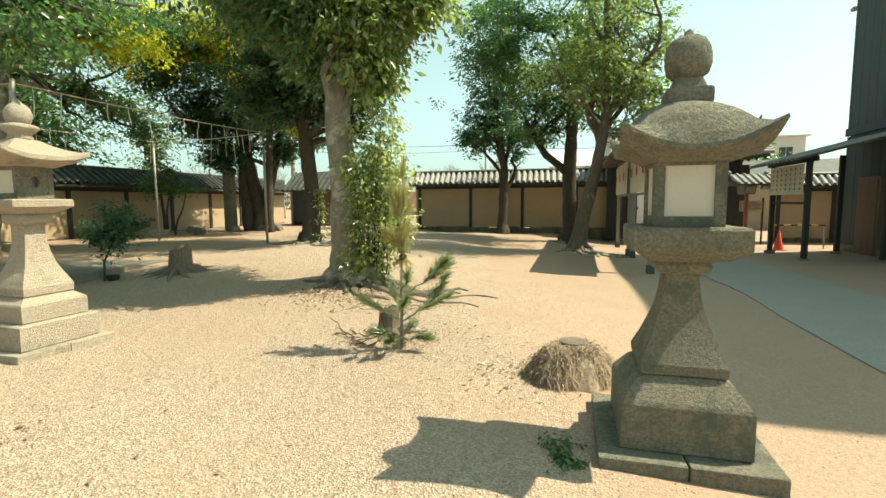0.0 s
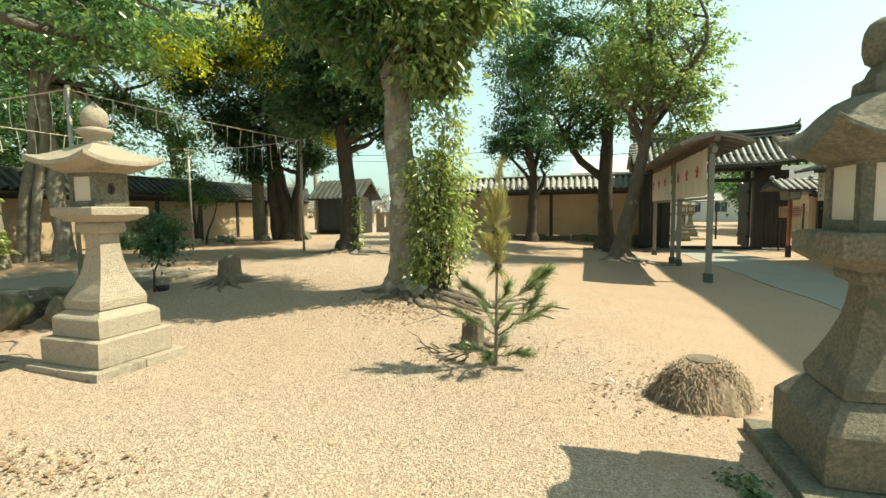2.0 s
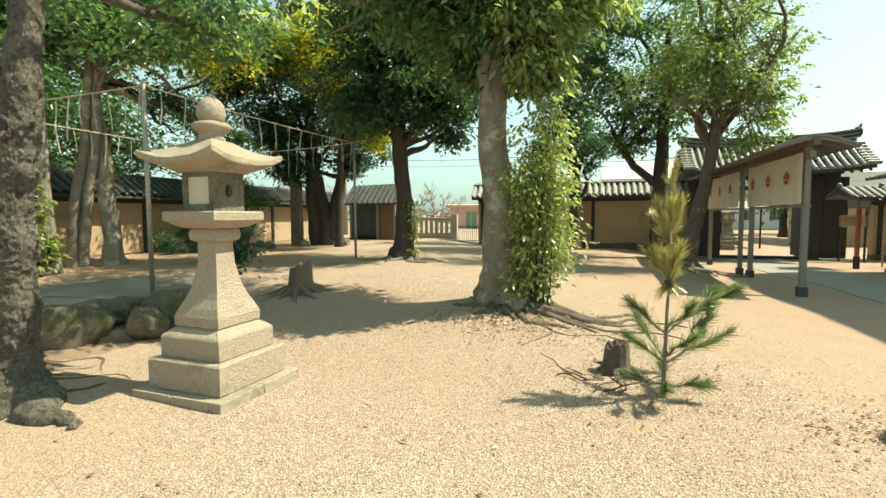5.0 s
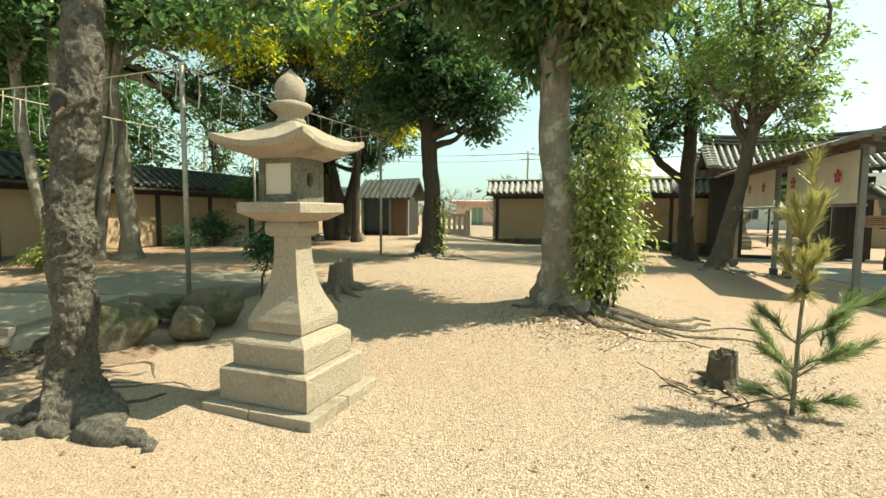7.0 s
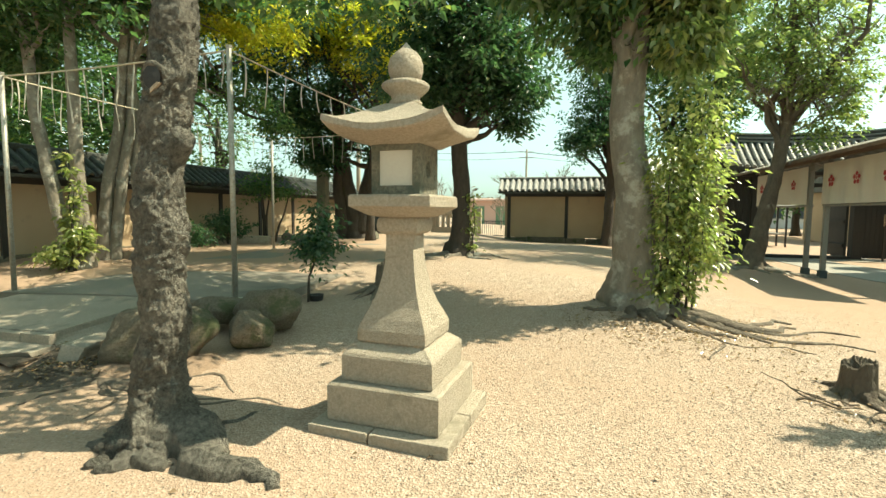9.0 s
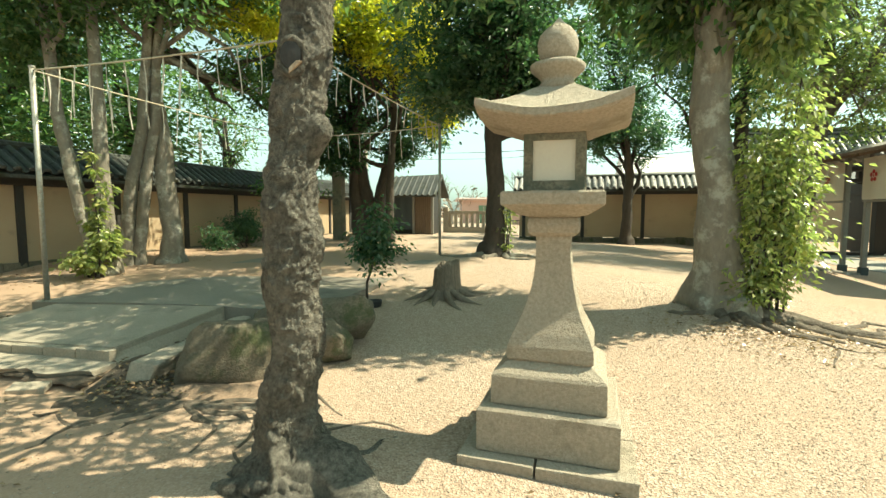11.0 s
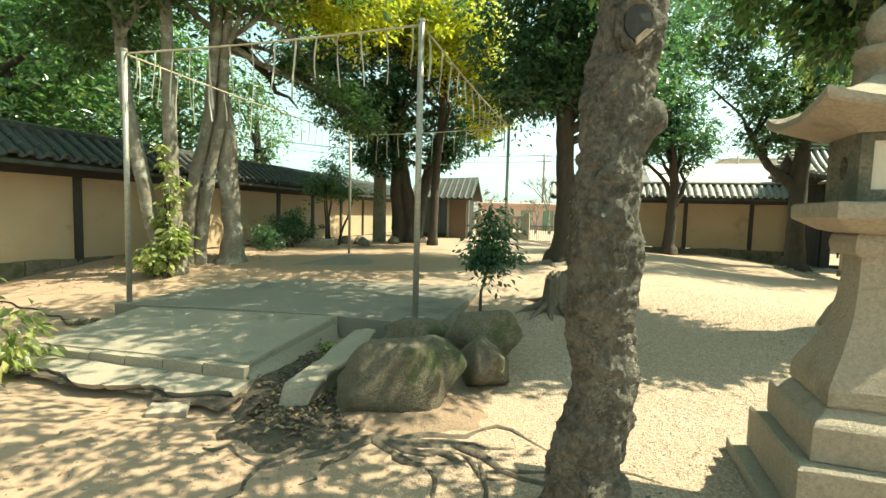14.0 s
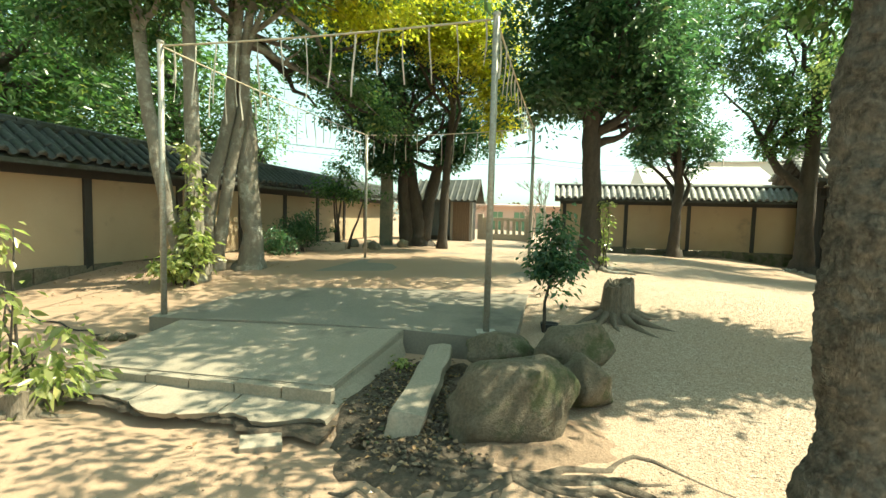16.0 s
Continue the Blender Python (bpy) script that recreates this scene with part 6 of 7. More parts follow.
b = on_ground(-1.6, 7.85, 0.0)
roots("tree_roots", "pale surface roots spreading from the big tree over sand", b, [(-20, 1.9, 0.13), (-38, 1.5, 0.10), (-58, 1.2, 0.11), (-80, 0.8, 0.13), (-4, 2.0, 0.11), (200, 0.7, 0.11), (240, 0.7, 0.11), (265, 0.6, 0.10), (25, 1.2, 0.1), (-30, 2.4, 0.05), (-48, 1.9, 0.04), (-12, 2.5, 0.045), (-66, 1.6, 0.039), (-24, 1.2, 0.10)], M_BARK, 3)
b = on_ground(-5.82, 4.55, 0.0)
roots("tree_roots", "thick grey roots gripping the gravel round the slim tree", b, [(-27, 1.05, 0.21), (-62, 0.42, 0.19), (-98, 0.40, 0.19), (200, 0.40, 0.15), (238, 0.40, 0.17), (120, 0.4, 0.08), (40, 0.7, 0.04)], M_BARK_ROUGH, 6)
b = on_ground(4.1, 14.5, 0.0)
roots("tree_roots", "exposed roots of the leaning tree", b, [(-70, 1.2, 0.14), (-100, 1.0, 0.12), (-35, 1.6, 0.15), (-10, 1.5, 0.12), (210, 1.0, 0.1)], M_BARK_PALE, 9)
b = on_ground(4.75, 17.9, 0.0)
roots("tree_roots", "exposed roots of the tall evergreen", b, [(-70, 0.9, 0.12), (-120, 0.9, 0.12), (200, 1.2, 0.14), (-30, 0.9, 0.12)], M_BARK_PALE, 10)
b = on_ground(-3.75, 13.6, 0.0)
roots("tree_roots", "exposed roots of the dark evergreen", b, [(-60, 1.2, 0.12), (-110, 1.0, 0.12), (200, 1.3, 0.14), (-20, 1.3, 0.12)], M_BARK_PALE, 13)
b = on_ground(-6.9, 5.5, 0.0)
roots("tree_roots", "long thin roots crawling past the boulders", b, [(-12, 1.7, 0.039), (12, 1.2, 0.035), (195, 1.0, 0.038), (-28, 0.9, 0.025), (170, 0.8, 0.035), (-50, 0.8, 0.03), (215, 0.9, 0.03), (-5, 1.0, 0.03), (-20, 1.2, 0.03), (205, 0.7, 0.02), (-40, 1.1, 0.02), (240, 0.6, 0.025), (2, 0.7, 0.038)], M_BARK, 14)


# ---- plants ----
def shrub(name, label, base, stems, blobs, count, size, mat, seed, bark=M_BARK_DARK, clump=0.12, droop=0.3, cat="shrub", r=0.012):
    root = empty(name, base)
    tagged(root, label, cat)
    rng = random.Random(seed)
    for k in range(stems):
        c, rr, _ = blobs[k % len(blobs)]
        e = Vector(c) + Vector((rng.uniform(-0.6, 0.6) * rr[0], rng.uniform(-0.6, 0.6) * rr[1], rng.uniform(0, 0.8) * rr[2]))
        s = Vector((rng.uniform(-0.12, 0.12) + e.x * 0.3, rng.uniform(-0.1, 0.1) + e.y * 0.3, -0.03))
        bm = bmesh.new()
        pts = bend(s, e, 6, 0.1, seed + k)
        tube(bm, pts, [r * (1 - 0.8 * j / 6) + 0.003 for j in range(7)], 6)
        part("stem", bm, bark, root, smooth=True)
    leaf_cloud("foliage", blobs, count, size, mat, root, seed, droop, clump)
    return root


shrub("shrub", "bright leafy suckers crowding the foot of the big tree", on_ground(-1.2, 7.72), 16,
      [((0.0, 0, 0.5), (0.34, 0.28, 0.45), 1.3), ((0.1, 0, 1.1), (0.40, 0.3, 0.45), 1.5), ((0.15, 0.0, 1.65), (0.38, 0.3, 0.4), 1.2), ((0.2, 0, 2.2), (0.26, 0.22, 0.35), 0.6), ((0.38, 0, 0.9), (0.25, 0.22, 0.45), 0.6), ((0.35, 0, 2.6), (0.2, 0.2, 0.25), 0.18), ((-0.2, -0.15, 1.9), (0.2, 0.15, 0.4), 0.4)],
      5600, 0.09, M_LEAF_BRIGHT, 5, clump=0.12, droop=0.5)
shrub("ivy", "ivy creeping up the dark evergreen's trunk", on_ground(-3.5, 13.4), 5, [((0, 0, 0.5), (0.18, 0.15, 0.5), 1), ((0.05, 0, 1.2), (0.12, 0.12, 0.4), 0.6)], 500, 0.1, M_LEAF_BRIGHT, 6, clump=0.07)
shrub("creeper", "leafy creeper climbing the clump of pale trunks", on_ground(-11.2, 10.75), 8,
      [((0.15, -0.05, 0.7), (0.28, 0.22, 0.4), 1.2), ((-0.2, -0.2, 0.3), (0.28, 0.22, 0.2), 0.6), ((0.1, -0.1, 1.4), (0.14, 0.14, 0.5), 0.35), ((0.0, -0.1, 2.1), (0.10, 0.10, 0.4), 0.15)],
      1300, 0.13, M_LEAF_BRIGHT, 7, clump=0.08)
shrub("shrub", "round dark evergreen bush before the west wall", on_ground(-10.9, 16.4), 6, [((0, 0, 0.6), (0.6, 0.5, 0.45), 1)], 2600, 0.09, M_LEAF_DARK, 8, clump=0.1)
shrub("shrub", "low dark bush under the west wall", on_ground(-11.2, 15.2), 4, [((0, 0, 0.3), (0.4, 0.35, 0.28), 1)], 900, 0.09, M_LEAF_DARK, 9, clump=0.1)
shrub("small_tree", "thin-stemmed sapling with an open crown by the west wall", on_ground(-10.0, 17.4), 4,
      [((-0.3, 0, 1.9), (0.8, 0.6, 0.45), 1), ((0.5, 0, 1.7), (0.6, 0.5, 0.4), 0.7), ((0.1, 0, 2.4), (0.5, 0.5, 0.3), 0.5)], 2200, 0.11, M_LEAF, 10, clump=0.14, cat="tree", r=0.045)
# young tree in a dark pot beside the stage
root = shrub("young_tree", "young round-crowned evergreen growing from a dark pot", on_ground(-5.93, 8.48), 1, [((0, 0, 0.92), (0.22, 0.22, 0.30), 1), ((0.02, 0, 0.74), (0.26, 0.26, 0.16), 0.8), ((0, 0, 1.2), (0.11, 0.11, 0.14), 0.2)], 1900, 0.08, M_LEAF_DARK, 12, clump=0.09, cat="tree", r=0.02)
bm = bmesh.new()
lathe(bm, [(0.09, -0.02), (0.105, 0.07), (0.11, 0.08), (0.09, 0.08), (0.08, 0.06)], 18)
part("pot", bm, M_INK, root, "black plastic pot", smooth=True)
# leafy plant rising by a cut stump at the walk's end
b = on_ground(-10.75, 6.75)
root = shrub("shrub", "leafy plant with drooping pale green leaves on thin stems", b, 9,
             [((0.25, -0.05, 0.3), (0.3, 0.25, 0.22), 1), ((0.0, 0.1, 0.8), (0.3, 0.3, 0.22), 0.5), ((-0.3, 0.3, 1.3), (0.4, 0.35, 0.25), 0.5), ((0.45, -0.1, 0.2), (0.25, 0.2, 0.12), 0.6), ((-0.5, 0.2, 2.25), (0.4, 0.3, 0.28), 0.5), ((-0.75, 0.3, 1.8), (0.3, 0.3, 0.3), 0.3)],
             650, 0.11, M_LEAF_BRIGHT, 15, clump=0.12, droop=0.7)
stump("small pale cut stump under a leafy plant", on_ground(-10.35, 6.4, -0.02), 0.12, 0.2, 19, M_STUMP, 4)


shrub("weeds", "low green weeds at the foot of the lantern slab", on_ground(0.66, 2.78), 0, [((0, 0, 0.015), (0.17, 0.15, 0.015), 1)], 420, 0.045, M_LEAF, 33, clump=0.03, cat="weeds")
shrub("weeds", "small green weeds sprouting from the soil beside the slab", on_ground(-7.62, 7.25, 0.02), 0, [((0, 0, 0.03), (0.09, 0.12, 0.03), 1)], 160, 0.05, M_LEAF_BRIGHT, 34, clump=0.03, cat="weeds")


bm = bmesh.new()
hose = [(-13.6, 9.9), (-12.6, 9.1), (-11.9, 8.75), (-11.3, 8.45), (-11.0, 8.35)]
pts = []
for (xa, ya), (xb, yb) in zip(hose, hose[1:]):
    for k in range(6):
        x, y = xa + (xb - xa) * k / 6, ya + (yb - ya) * k / 6 + 0.04 * math.sin(k + xa)
        pts.append((x, y, ground_z(x, y) + 0.012))
tube(bm, pts, [0.010] * len(pts), 7)
tagged(finish("garden_hose", bm, M_INK, smooth=True), "thin dark garden hose lying on the sand", "hose")
for k in range(6):
    boulder("small loose stone piled beside the stage corner", (-10.95 + 0.12 * (k % 3), 8.2 + 0.1 * (k // 3), ground_z(-10.9, 8.25) + 0.03), (0.07, 0.05, 0.05), 40 * k, 60 + k, M_ROCK, name="loose_stone", corners=9)


def pine(base):
    """A young pine: a thin stem with whorls of needle tufts."""
    root = empty("young_pine", base)
    tagged(root, "young pine sapling with yellowing needles at its top", "tree")
    bm = bmesh.new()
    tube(bm, bend((0, 0, -0.03), (0.03, 0.0, 1.55), 10, 0.05, 2), [0.020 - 0.0013 * k for k in range(11)], 8, 0.1)
    part("trunk", bm, M_BARK_PALE, root, smooth=True)
    rng = np.random.default_rng(3)
    arms = []
    for z, az, L, up in ((0.10, -25, 0.30, 0.05), (0.11, 165, 0.28, 0.05), (0.12, 250, 0.30, 0.04), (0.13, 70, 0.30, 0.06), (0.29, -6, 0.50, 0.28), (0.30, 205, 0.40, 0.26),
                         (0.32, 110, 0.34, 0.30), (0.34, 285, 0.34, 0.26), (0.54, 12, 0.52, 0.33), (0.55, 186, 0.30, 0.26), (0.57, -70, 0.28, 0.26)):
        a = radians(az)
        arms.append((Vector((0.01, 0, z)), Vector((math.cos(a) * L, math.sin(a) * L, z + up)), False))
        if L > 0.45:
            for t in (0.45, 0.7):
                s = Vector((0.01, 0, z)).lerp(arms[-1][1], t)
                arms.append((s, s + Vector((math.cos(a) * 0.18, math.sin(a) * 0.18 + rng.normal(0, 0.12), rng.uniform(0.14, 0.28))), False))
    for z, n, L, up in ((0.98, 6, 0.13, 0.34), (1.32, 6, 0.11, 0.32)):
        for k in range(n):
            a = 2 * math.pi * k / n + rng.normal(0, 0.35)
            q = L * rng.uniform(0.6, 1.2)
            arms.append((Vector((0.02, 0, z)), Vector((math.cos(a) * q, math.sin(a) * q, z + up * rng.uniform(0.55, 1.1))), True))
    arms.append((Vector((0.03, 0, 1.5)), Vector((0.05, 0.0, 1.95)), True))
    sets = {False: ([], []), True: ([], [])}
    for s, e, dry in arms:
        P, D = sets[dry]
        pts = bend(s, e, 6, 0.05, s.z * 7 + e.x)
        bm = bmesh.new()
        tube(bm, pts, [0.008 - 0.001 * j for j in range(7)], 6)
        part("branch", bm, M_BARK_PALE, root, smooth=True)
        for j in range(1, 7):
            cnt = (64 if dry else 120) if j > 3 else (26 if dry else 24)
            d = (pts[j] - pts[j - 1]).normalized()
            for _ in range(cnt):
                P.append(pts[j - 1].lerp(pts[j], rng.uniform(0, 1)))
                D.append(d * 1.2 + Vector((0, 0, 0.3)) + Vector(rng.normal(0, 0.42, 3)))
    for z in (0.97, 1.31):
        P, D = sets[True]
        for _ in range(260):
            a = rng.uniform(0, 6.28)
            P.append(Vector((0.02, 0, z + rng.normal(0, 0.015))))
            D.append(Vector((math.cos(a), math.sin(a), rng.normal(-0.65, 0.4))))
        bm = bmesh.new()
        for _ in range(9):
            a = rng.uniform(0, 6.28)
            c = (0.02 + 0.035 * math.cos(a), 0.035 * math.sin(a), z + rng.normal(0, 0.012))
            lathe(bm, [(0.004, c[2] - 0.02), (0.017, c[2] - 0.008), (0.018, c[2] + 0.006), (0.003, c[2] + 0.022)], 7, c[:2])
        part("bud_cluster", bm, M_BARK_DARK, root, "cluster of dark brown buds")
    for dry, needle in ((False, M_NEEDLE), (True, M_NEEDLE_DRY)):
        P, D = sets[dry]
        p = np.array([tuple(q) for q in P])
        d = np.array([tuple(q) for q in D])
        d /= np.linalg.norm(d, axis=1)[:, None]
        n = len(p)
        L = rng.uniform(0.08, 0.16, n)[:, None]
        s = np.cross(d, rng.normal(size=(n, 3)))
        s /= np.linalg.norm(s, axis=1)[:, None]
        s *= 0.002
        e = p + d * L - np.array([0, 0, 1.0]) * L * 0.12
        v = np.stack([p - s, p + s, e + s * 0.5, e - s * 0.5], 1).reshape(-1, 3)
        i = np.arange(n)[:, None] * 4
        from_arrays("needles", v, i + np.array([0, 1, 2, 3]), needle, root)
    return root


pine(on_ground(-0.45, 4.93))
# dry twigs by the broken stump
root = empty("dry_twigs", on_ground(-1.0, 5.2))
tagged(root, "dry fallen twigs on the gravel beside the stump", "twigs")
for k in range(9):
    a = rng.uniform(0, 6.28)
    bm = bmesh.new()
    s = Vector((rng.uniform(-0.3, 0.4), rng.uniform(-0.3, 0.3), 0.02))
    e = s + Vector((math.cos(a), math.sin(a), rng.uniform(0.02, 0.5))) * rng.uniform(0.2, 0.5)
    tube(bm, bend(s, e, 5, 0.08, k), [0.009 - 0.0012 * j for j in range(6)], 5)
    part("twig", bm, M_BARK, root, smooth=True)

# ---- north end: shed, stone fence, low gate, stones ----
def small_shed():
    root = empty("shed", W(-12.6, 22.7, 0.12), -15)
    tagged(root, "small timber shed with a tarpaulin front and drooping tiled roof", "shed")
    part("wall", box(-1.3, 1.0, -0.8, 0.8, -0.1, 2.1, 0.01), M_DARKWOOD, root)
    for k in range(8):
        part("board", box(0.2 + 0.1 * k, 0.2 + 0.1 * k + 0.094, -0.83, -0.8, 0.1, 2.0, 0.003), M_BROWNWOOD, root)
    bm = cloth(-1.35, 0.15, 0.45, 2.05, 3, 0.03, 2)
    part("tarpaulin", bm, M_BLUEWALL, root, "dark blue hanging tarpaulin", m=pose(0, -0.9, 0))
    for x in (-1.25, 1.1, 0.2):
        part("post", box(x - 0.05, x + 0.05, -0.98, -0.88, -0.1, 2.2, 0.006), M_GREYWOOD, root)
    bm = bmesh.new()
    rings(bm, [[Vector((x, y, z)) for y, z in ((-1.25, 1.95), (-1.25, 2.02), (0, 2.95 + 0.1 * (x > 0)), (1.25, 2.02), (1.25, 1.95), (0, 2.85))] for x in (-1.6, 1.35)])
    roof = part("roof", bm, M_TILE, root)
    for k in range(11):
        x = -1.52 + 0.28 * k
        bm = bmesh.new()
        tube(bm, [(x, -1.26, 2.03), (x, 0, 2.98)], [0.06, 0.06], 7)
        part("cover_tile", bm, M_TILE, roof)


small_shed()


def stone_fence():
    root = empty("stone_fence", W(-11.3, 24.0, 0.1), -15)
    tagged(root, "low stone fence of square balusters on a plinth", "fence")
    part("plinth", box(-0.1, 2.2, -0.2, 0.2, -0.1, 0.55, 0.015), M_GRANITE, root)
    for k in range(8):
        x = 0.1 + 0.28 * k
        part("baluster", box(x - 0.075, x + 0.075, -0.075, 0.075, 0.55, 1.2, 0.01), M_GRANITE, root)
    part("rail", box(-0.1, 2.2, -0.1, 0.1, 1.18, 1.34, 0.012), M_GRANITE, root)
    for x in (-0.12, 2.22):
        part("end_post", box(x - 0.13, x + 0.13, -0.13, 0.13, -0.1, 1.5, 0.02), M_GRANITE, root)


stone_fence()


def low_gate():
    root = empty("metal_gate", W(-9.05, 24.2, 0.05), -15)
    tagged(root, "low dark metal bar gate across the entrance", "gate")
    for z in (0.18, 0.9):
        part("rail", box(0, 1.5, -0.02, 0.02, z, z + 0.035, 0.003), M_RUBBER, root)
    for k in range(15):
        x = 0.02 + 0.104 * k
        part("bar", box(x - 0.01, x + 0.01, -0.012, 0.012, 0.1, 0.92, 0.002), M_RUBBER, root)


low_gate()
bm = bmesh.new()
add_box(bm, -0.2, 0.2, -0.16, 0.16, -0.1, 2.5, 0.02, 0.94, 0.012, 3, 3)
tagged(finish("stone_pillar", bm, M_GRANITE_DARK, m=pose(-8.87, 20.0, 0.38, 0, 0, -15)), "tall square weathered stone pillar among the trees", "pillar")
bm = bmesh.new()
add_box(bm, -0.55, 0.55, -0.2, 0.2, -0.1, 0.3, 0.02, 1, 0.01, 2, 3)
tagged(finish("stone_block", bm, M_GRANITE, m=pose(-10.35, 16.9, 0.3, 0, 0, 5)), "long pale stone block lying by the stage", "stone block")
for k, (x, y) in enumerate(((-9.3, 18.3), (-9.0, 17.6), (-8.2, 18.9), (-9.8, 18.6), (-6.9, 20.0))):
    boulder("small weathered garden stone among roots", (x, y, ground_z(x, y) + 0.08), (0.22, 0.2, 0.22), 30 * k, 20 + k, M_GRANITE_DARK, name="garden_stone")
boulder("flat pale stone before the north wall", (2.2, 22.2, -0.05), (0.5, 0.25, 0.16), -15, 31, M_GRANITE_DARK)

# ---- beyond the walls ----
for k, (u, v, r, mat) in enumerate(((-19.5, 4.5, 2.6, M_LEAF), (-20.5, 9.5, 2.8, M_LEAF), (-19.2, 13.2, 2.3, M_LEAF), (-21.5, 20.5, 1.3, M_LEAF), (-17.5, -1.5, 2.8, M_LEAF), (-25, 14, 3.5, M_LEAF_DARK))):
    p = W(u, v, -0.1)
    tree("leafy evergreen beyond the west wall", p, [([(0, 0, 0), (0.1, 0, 2), (0, 0.2, 4), (0, 0, 6)], [0.3, 0.25, 0.2, 0.08])],
         [((0, 0, 3.6), (r, r, 1.2), 1.2), ((0.4, 0.3, 5.4), (r, r, 1.5), 1.5), ((-0.5, 0, 7.0), (r * 0.8, r * 0.8, 1.2), 1)], int(1300 * r * r), 0.2, mat, M_BARK_DARK, 200 + k, 8, group="trees beyond the wall", clump=0.35)
for k, (x, y, r) in enumerate(((16, 44, 3.5), (22, 38, 3), (30, 46, 3.5))):
    tree("round green tree far beyond the north wall", (x, y, -0.2), [([(0, 0, 0), (0, 0, 2), (0, 0, 4)], [0.3, 0.22, 0.1])],
         [((0, 0, 3.4), (r, r, 1.2), 1.2), ((0.4, 0.3, 4.6), (r * 0.8, r * 0.8, 1.0), 1)], 3000, 0.4, M_LEAF, M_BARK_DARK, 230 + k, 5, group="trees beyond the wall", clump=0.5)


def bare_tree(x, y, h, seed):
    root = empty("bare_tree", (x, y, -0.2))
    tagged(root, "leafless tree far beyond the entrance", "tree", group="bare trees beyond the entrance")
    rng = random.Random(seed)
    bm = bmesh.new()

    def grow(p, d, L, r, depth):
        e = p + d * L
        tube(bm, bend(p, e, 3, 0.08 * L, rng.random() * 50), [r, r * 0.85, r * 0.72, r * 0.6], 5)
        if depth == 0:
            return
        for _ in range(3 if depth > 1 else 4):
            q = (d + Vector((rng.uniform(-1, 1), rng.uniform(-1, 1), rng.uniform(-0.2, 0.7))) * 0.75).normalized()
            grow(p.lerp(e, rng.uniform(0.55, 1.0)), q, L * rng.uniform(0.55, 0.8), max(0.012, r * 0.55), depth - 1)

    grow(Vector((0, 0, 0)), Vector((0, 0, 1)), h * 0.34, 0.02 * h, 4)
    part("bare_crown", bm, M_BARK_PALE, root)


for k, (x, y, h) in enumerate(((-6.5, 42, 4.6), (-4.2, 40, 5.2), (-2.6, 45, 4.4), (-8.5, 46, 5.5), (1.0, 37, 6.2), (-0.5, 34, 3.6), (-12, 36, 6.0), (-14.5, 30, 6.5), (3.5, 35.5, 6.5))):
    bare_tree(x, y, h, 300 + k)


def house(name, label, x, y, w, d, h, rz, wall, roofmat, windows, rise=1.0, wincol=None):
    root = empty(name, (x, y, -0.3), rz)
    tagged(root, label, "house", group="buildings beyond the precinct")
    part("wall", box(-w / 2, w / 2, -d / 2, d / 2, 0, h, 0.02), wall, root)
    bm = bmesh.new()
    rings(bm, [[Vector((q, a, z)) for a, z in ((-d / 2 - 0.4, h - 0.05), (-d / 2 - 0.4, h + 0.1), (0, h + 0.1 + rise), (d / 2 + 0.4, h + 0.1), (d / 2 + 0.4, h - 0.05))] for q in (-w / 2 - 0.4, w / 2 + 0.4)])
    part("roof", bm, roofmat, root)
    for a, z, ww, hh in windows:
        win = part("window", box(a - ww / 2, a + ww / 2, -d / 2 - 0.06, -d / 2 + 0.01, z, z + hh, 0.01), wincol or M_BLUEWALL, root)
        part("sill", box(a - ww / 2 - 0.06, a + ww / 2 + 0.06, -d / 2 - 0.1, -d / 2 - 0.01, z - 0.08, z, 0.01), M_STREAMER, win)
        part("mullion", box(a - 0.03, a + 0.03, -d / 2 - 0.075, -d / 2 - 0.05, z, z + hh), M_STREAMER, win)


M_PINK = two_scale("pale_pink_render", (0.60, 0.42, 0.36), (0.68, 0.50, 0.43), (0.56, 0.40, 0.35), 0.6, 20, 0.9, (0.1, 0.002))
M_WHITEWALL = two_scale("white_render", (0.62, 0.60, 0.56), (0.70, 0.68, 0.64), (0.58, 0.56, 0.52), 0.5, 15, 0.9, (0.1, 0.002))
M_GREENDOOR = two_scale("green_paint", (0.16, 0.28, 0.18), (0.20, 0.33, 0.21), (0.14, 0.25, 0.16), 2, 20, 0.7, (0.1, 0.002))
house("house", "low pink building with green windows beyond the entrance", 2.2, 47, 11, 6, 2.7, 0, M_PINK, M_PINK, [(-3.6 + 1.9 * k, 0.5, 0.9, 1.7) for k in range(5)], 0.15, M_GREENDOOR)
house("apartment_building", "white flat-roofed apartment block in the distance", 38, 66, 16, 10, 9.5, -20, M_WHITEWALL, M_WHITEWALL, [(-6 + 3 * k, 1.2 + 2.9 * j, 1.4, 1.2) for k in range(5) for j in range(3)], 0.1)
house("house", "white gabled house behind the north wall", 13.5, 40, 8, 7, 4.4, -15, M_WHITEWALL, M_WHITEWALL, [(-2, 2.9, 1.2, 1.0), (1, 2.9, 1.2, 1.0)], 1.6)
house("house", "low tiled house beyond the gate", 33, 36, 12, 8, 3.4, -15, M_PLASTER, M_TILE, [(-3, 1.0, 1.6, 1.2), (2, 1.0, 1.6, 1.2)], 1.2)
house("house", "tiled house east of the gate", 24, 31, 9, 6, 3.2, -15, M_PLASTER, M_TILE, [(-2, 1.0, 1.6, 1.2)], 1.1)


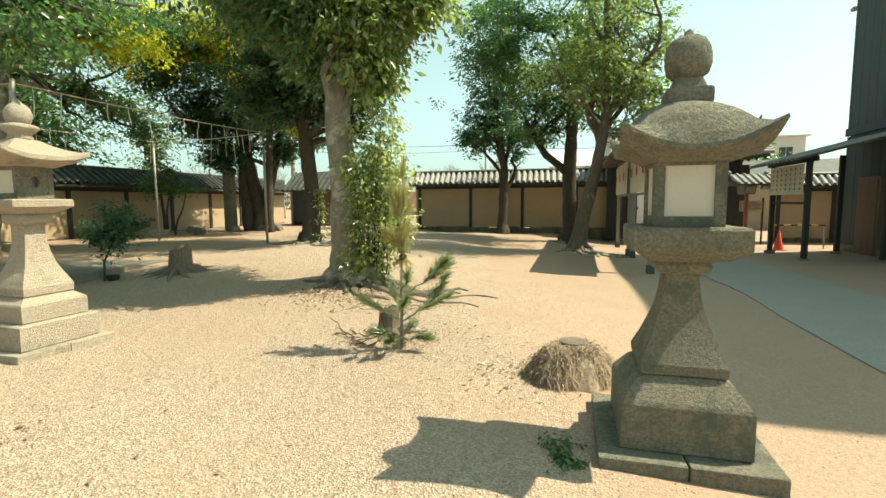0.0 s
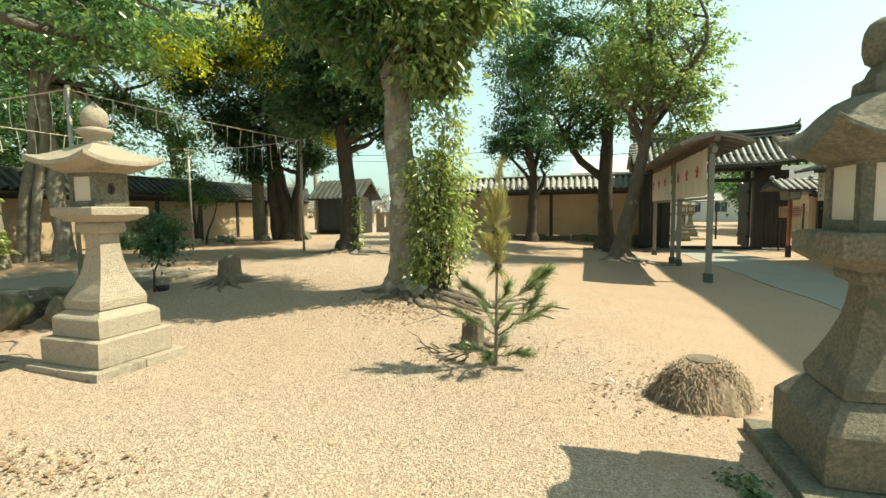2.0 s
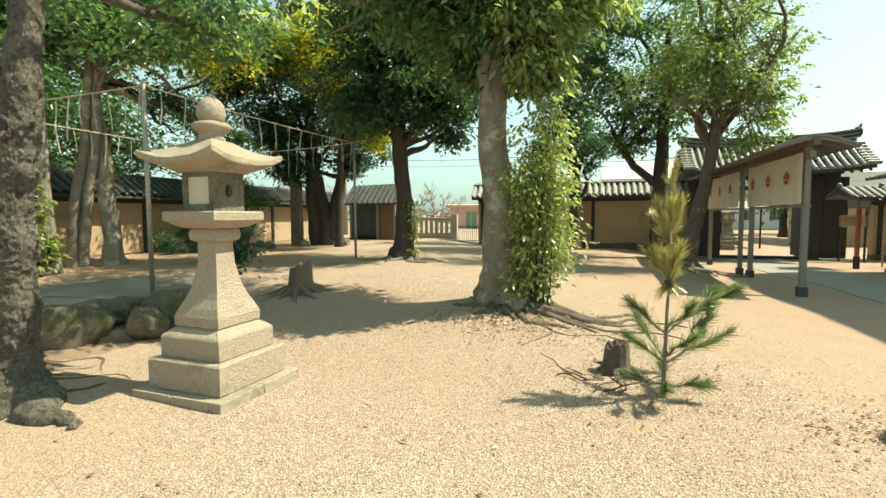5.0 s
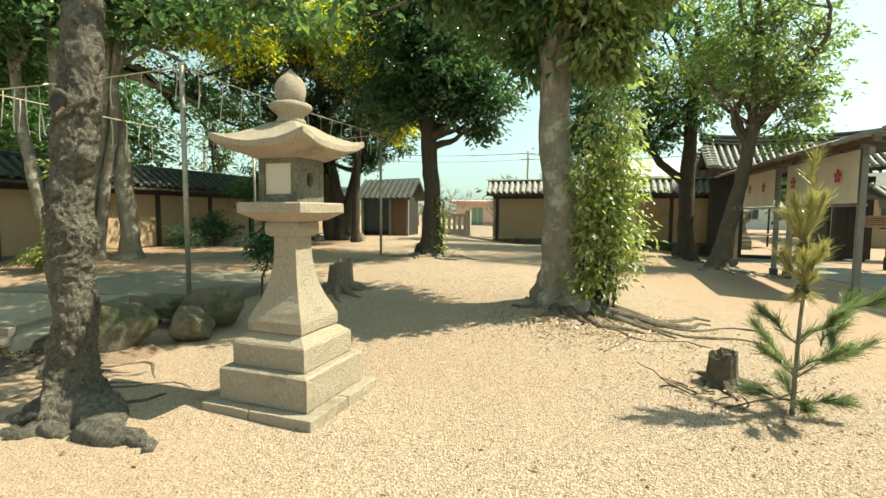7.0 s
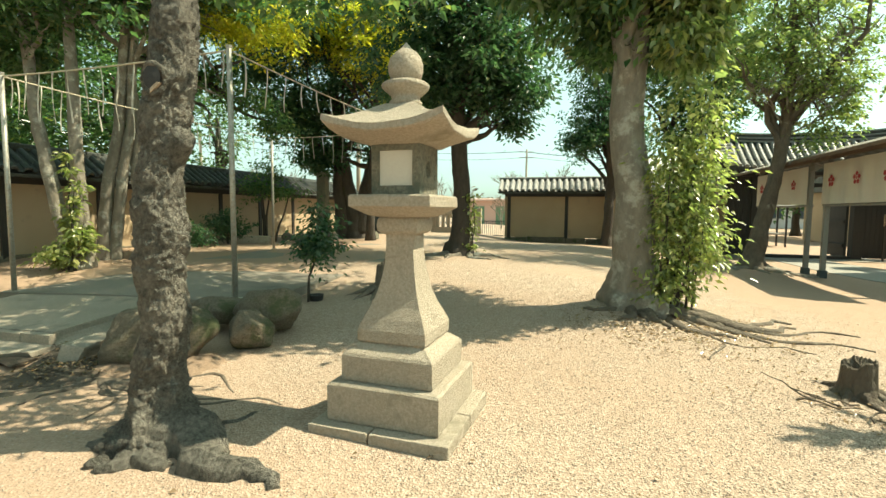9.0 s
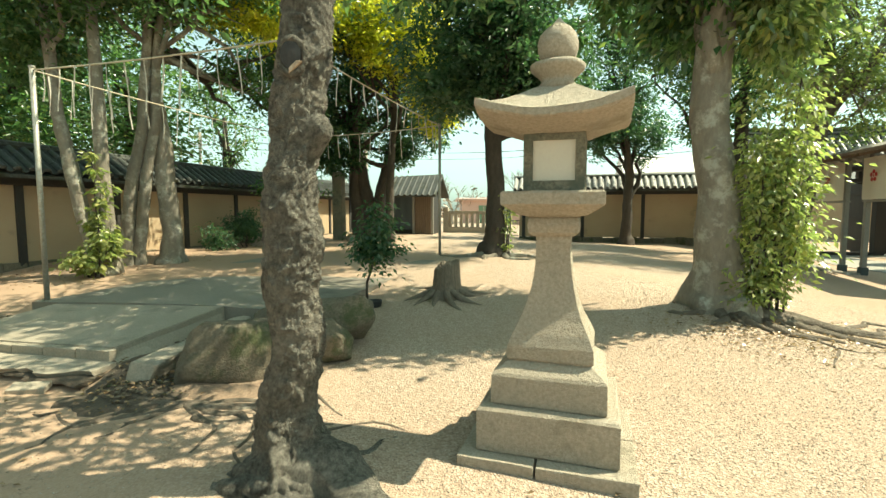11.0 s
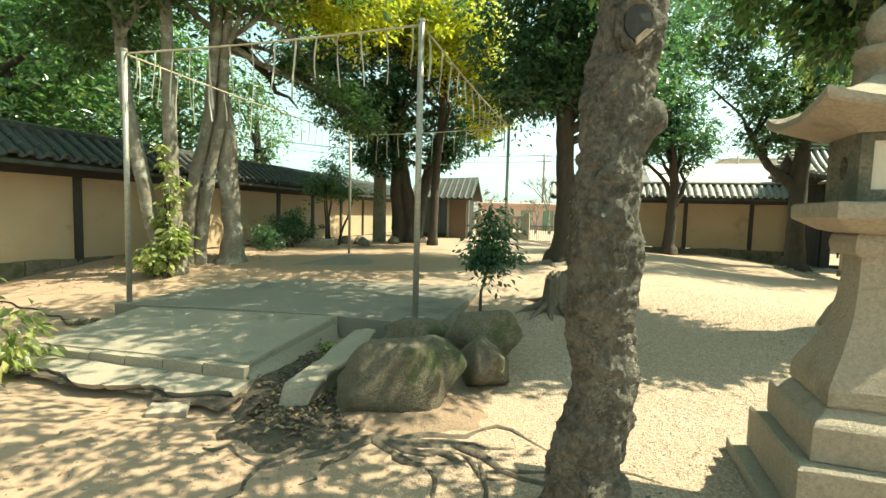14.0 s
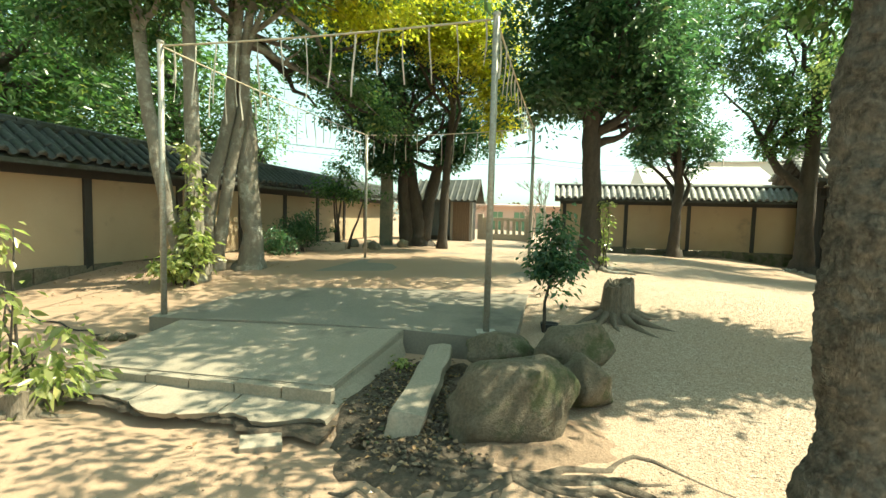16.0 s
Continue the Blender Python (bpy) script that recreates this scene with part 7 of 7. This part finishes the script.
def utility_pole(x, y, h):
    root = empty("utility_pole", (x, y, -0.3))
    tagged(root, "grey utility pole with cross-arms in the distance", "utility pole", group="utility poles beyond the walls")
    bm = bmesh.new()
    tube(bm, [(0, 0, 0), (0, 0, h)], [0.16, 0.11], 10)
    part("shaft", bm, M_CONCRETE, root, smooth=True)
    for z in (h - 0.4, h - 1.1):
        part("cross_arm", box(-0.9, 0.9, -0.05, 0.05, z, z + 0.1, 0.01), M_STEEL, root)


poles = [(-26, 44, 8.5), (-9.6, 31, 7.6), (5.5, 62, 9.5), (28, 60, 9.5), (-24, 30, 8.0)]
for p in poles:
    utility_pole(*p)
for (xa, ya, ha), (xb, yb, hb_) in (((-26, 44, 8.5), (5.5, 62, 9.5)), ((5.5, 62, 9.5), (28, 60, 9.5))):
    for off, dz in ((-0.7, -0.6), (0.0, -0.6), (0.7, -1.3)):
        bm = bmesh.new()
        a, b = Vector((xa + off, ya, ha + dz)), Vector((xb + off, yb, hb_ + dz))
        pts = [a.lerp(b, k / 16) - Vector((0, 0, 0.8 * 4 * (k / 16) * (1 - k / 16))) for k in range(17)]
        tube(bm, pts, [0.02] * 17, 5)
        tagged(finish("power_line", bm, M_INK), "thin black power line sagging between poles", "cable", group="power lines")

# far woods, bare in winter, that close the horizon all round
M_BAREWOOD = leaf_mat("bare_winter_wood", (0.13, 0.10, 0.08), (0.26, 0.20, 0.165), (0.32, 0.25, 0.20), 0.2, 0.1)
rngf = np.random.default_rng(77)
blobs = []
for k in range(90):
    a = 2 * math.pi * k / 90
    r = 88 + 14 * rngf.uniform(-1, 1)
    blobs.append(((r * math.cos(a), r * math.sin(a) + 5, 1.6), (6, 6, rngf.uniform(1.6, 3.4)), 1))
woods = leaf_cloud("far_woods", blobs, 24000, 1.0, M_BAREWOOD, None, 78, 0.2, 1.1)
tagged(woods, "low distant belt of bare brown winter trees", "woods", kind="stuff")
bm = bmesh.new()
add_box(bm, -30, 20, -11.2, -10.8, -0.5, 2.6, 0.02)
tagged(finish("wall_south", bm, M_PLASTER, m=SITE), "plain earthen wall closing the south side", "wall", kind="structure")
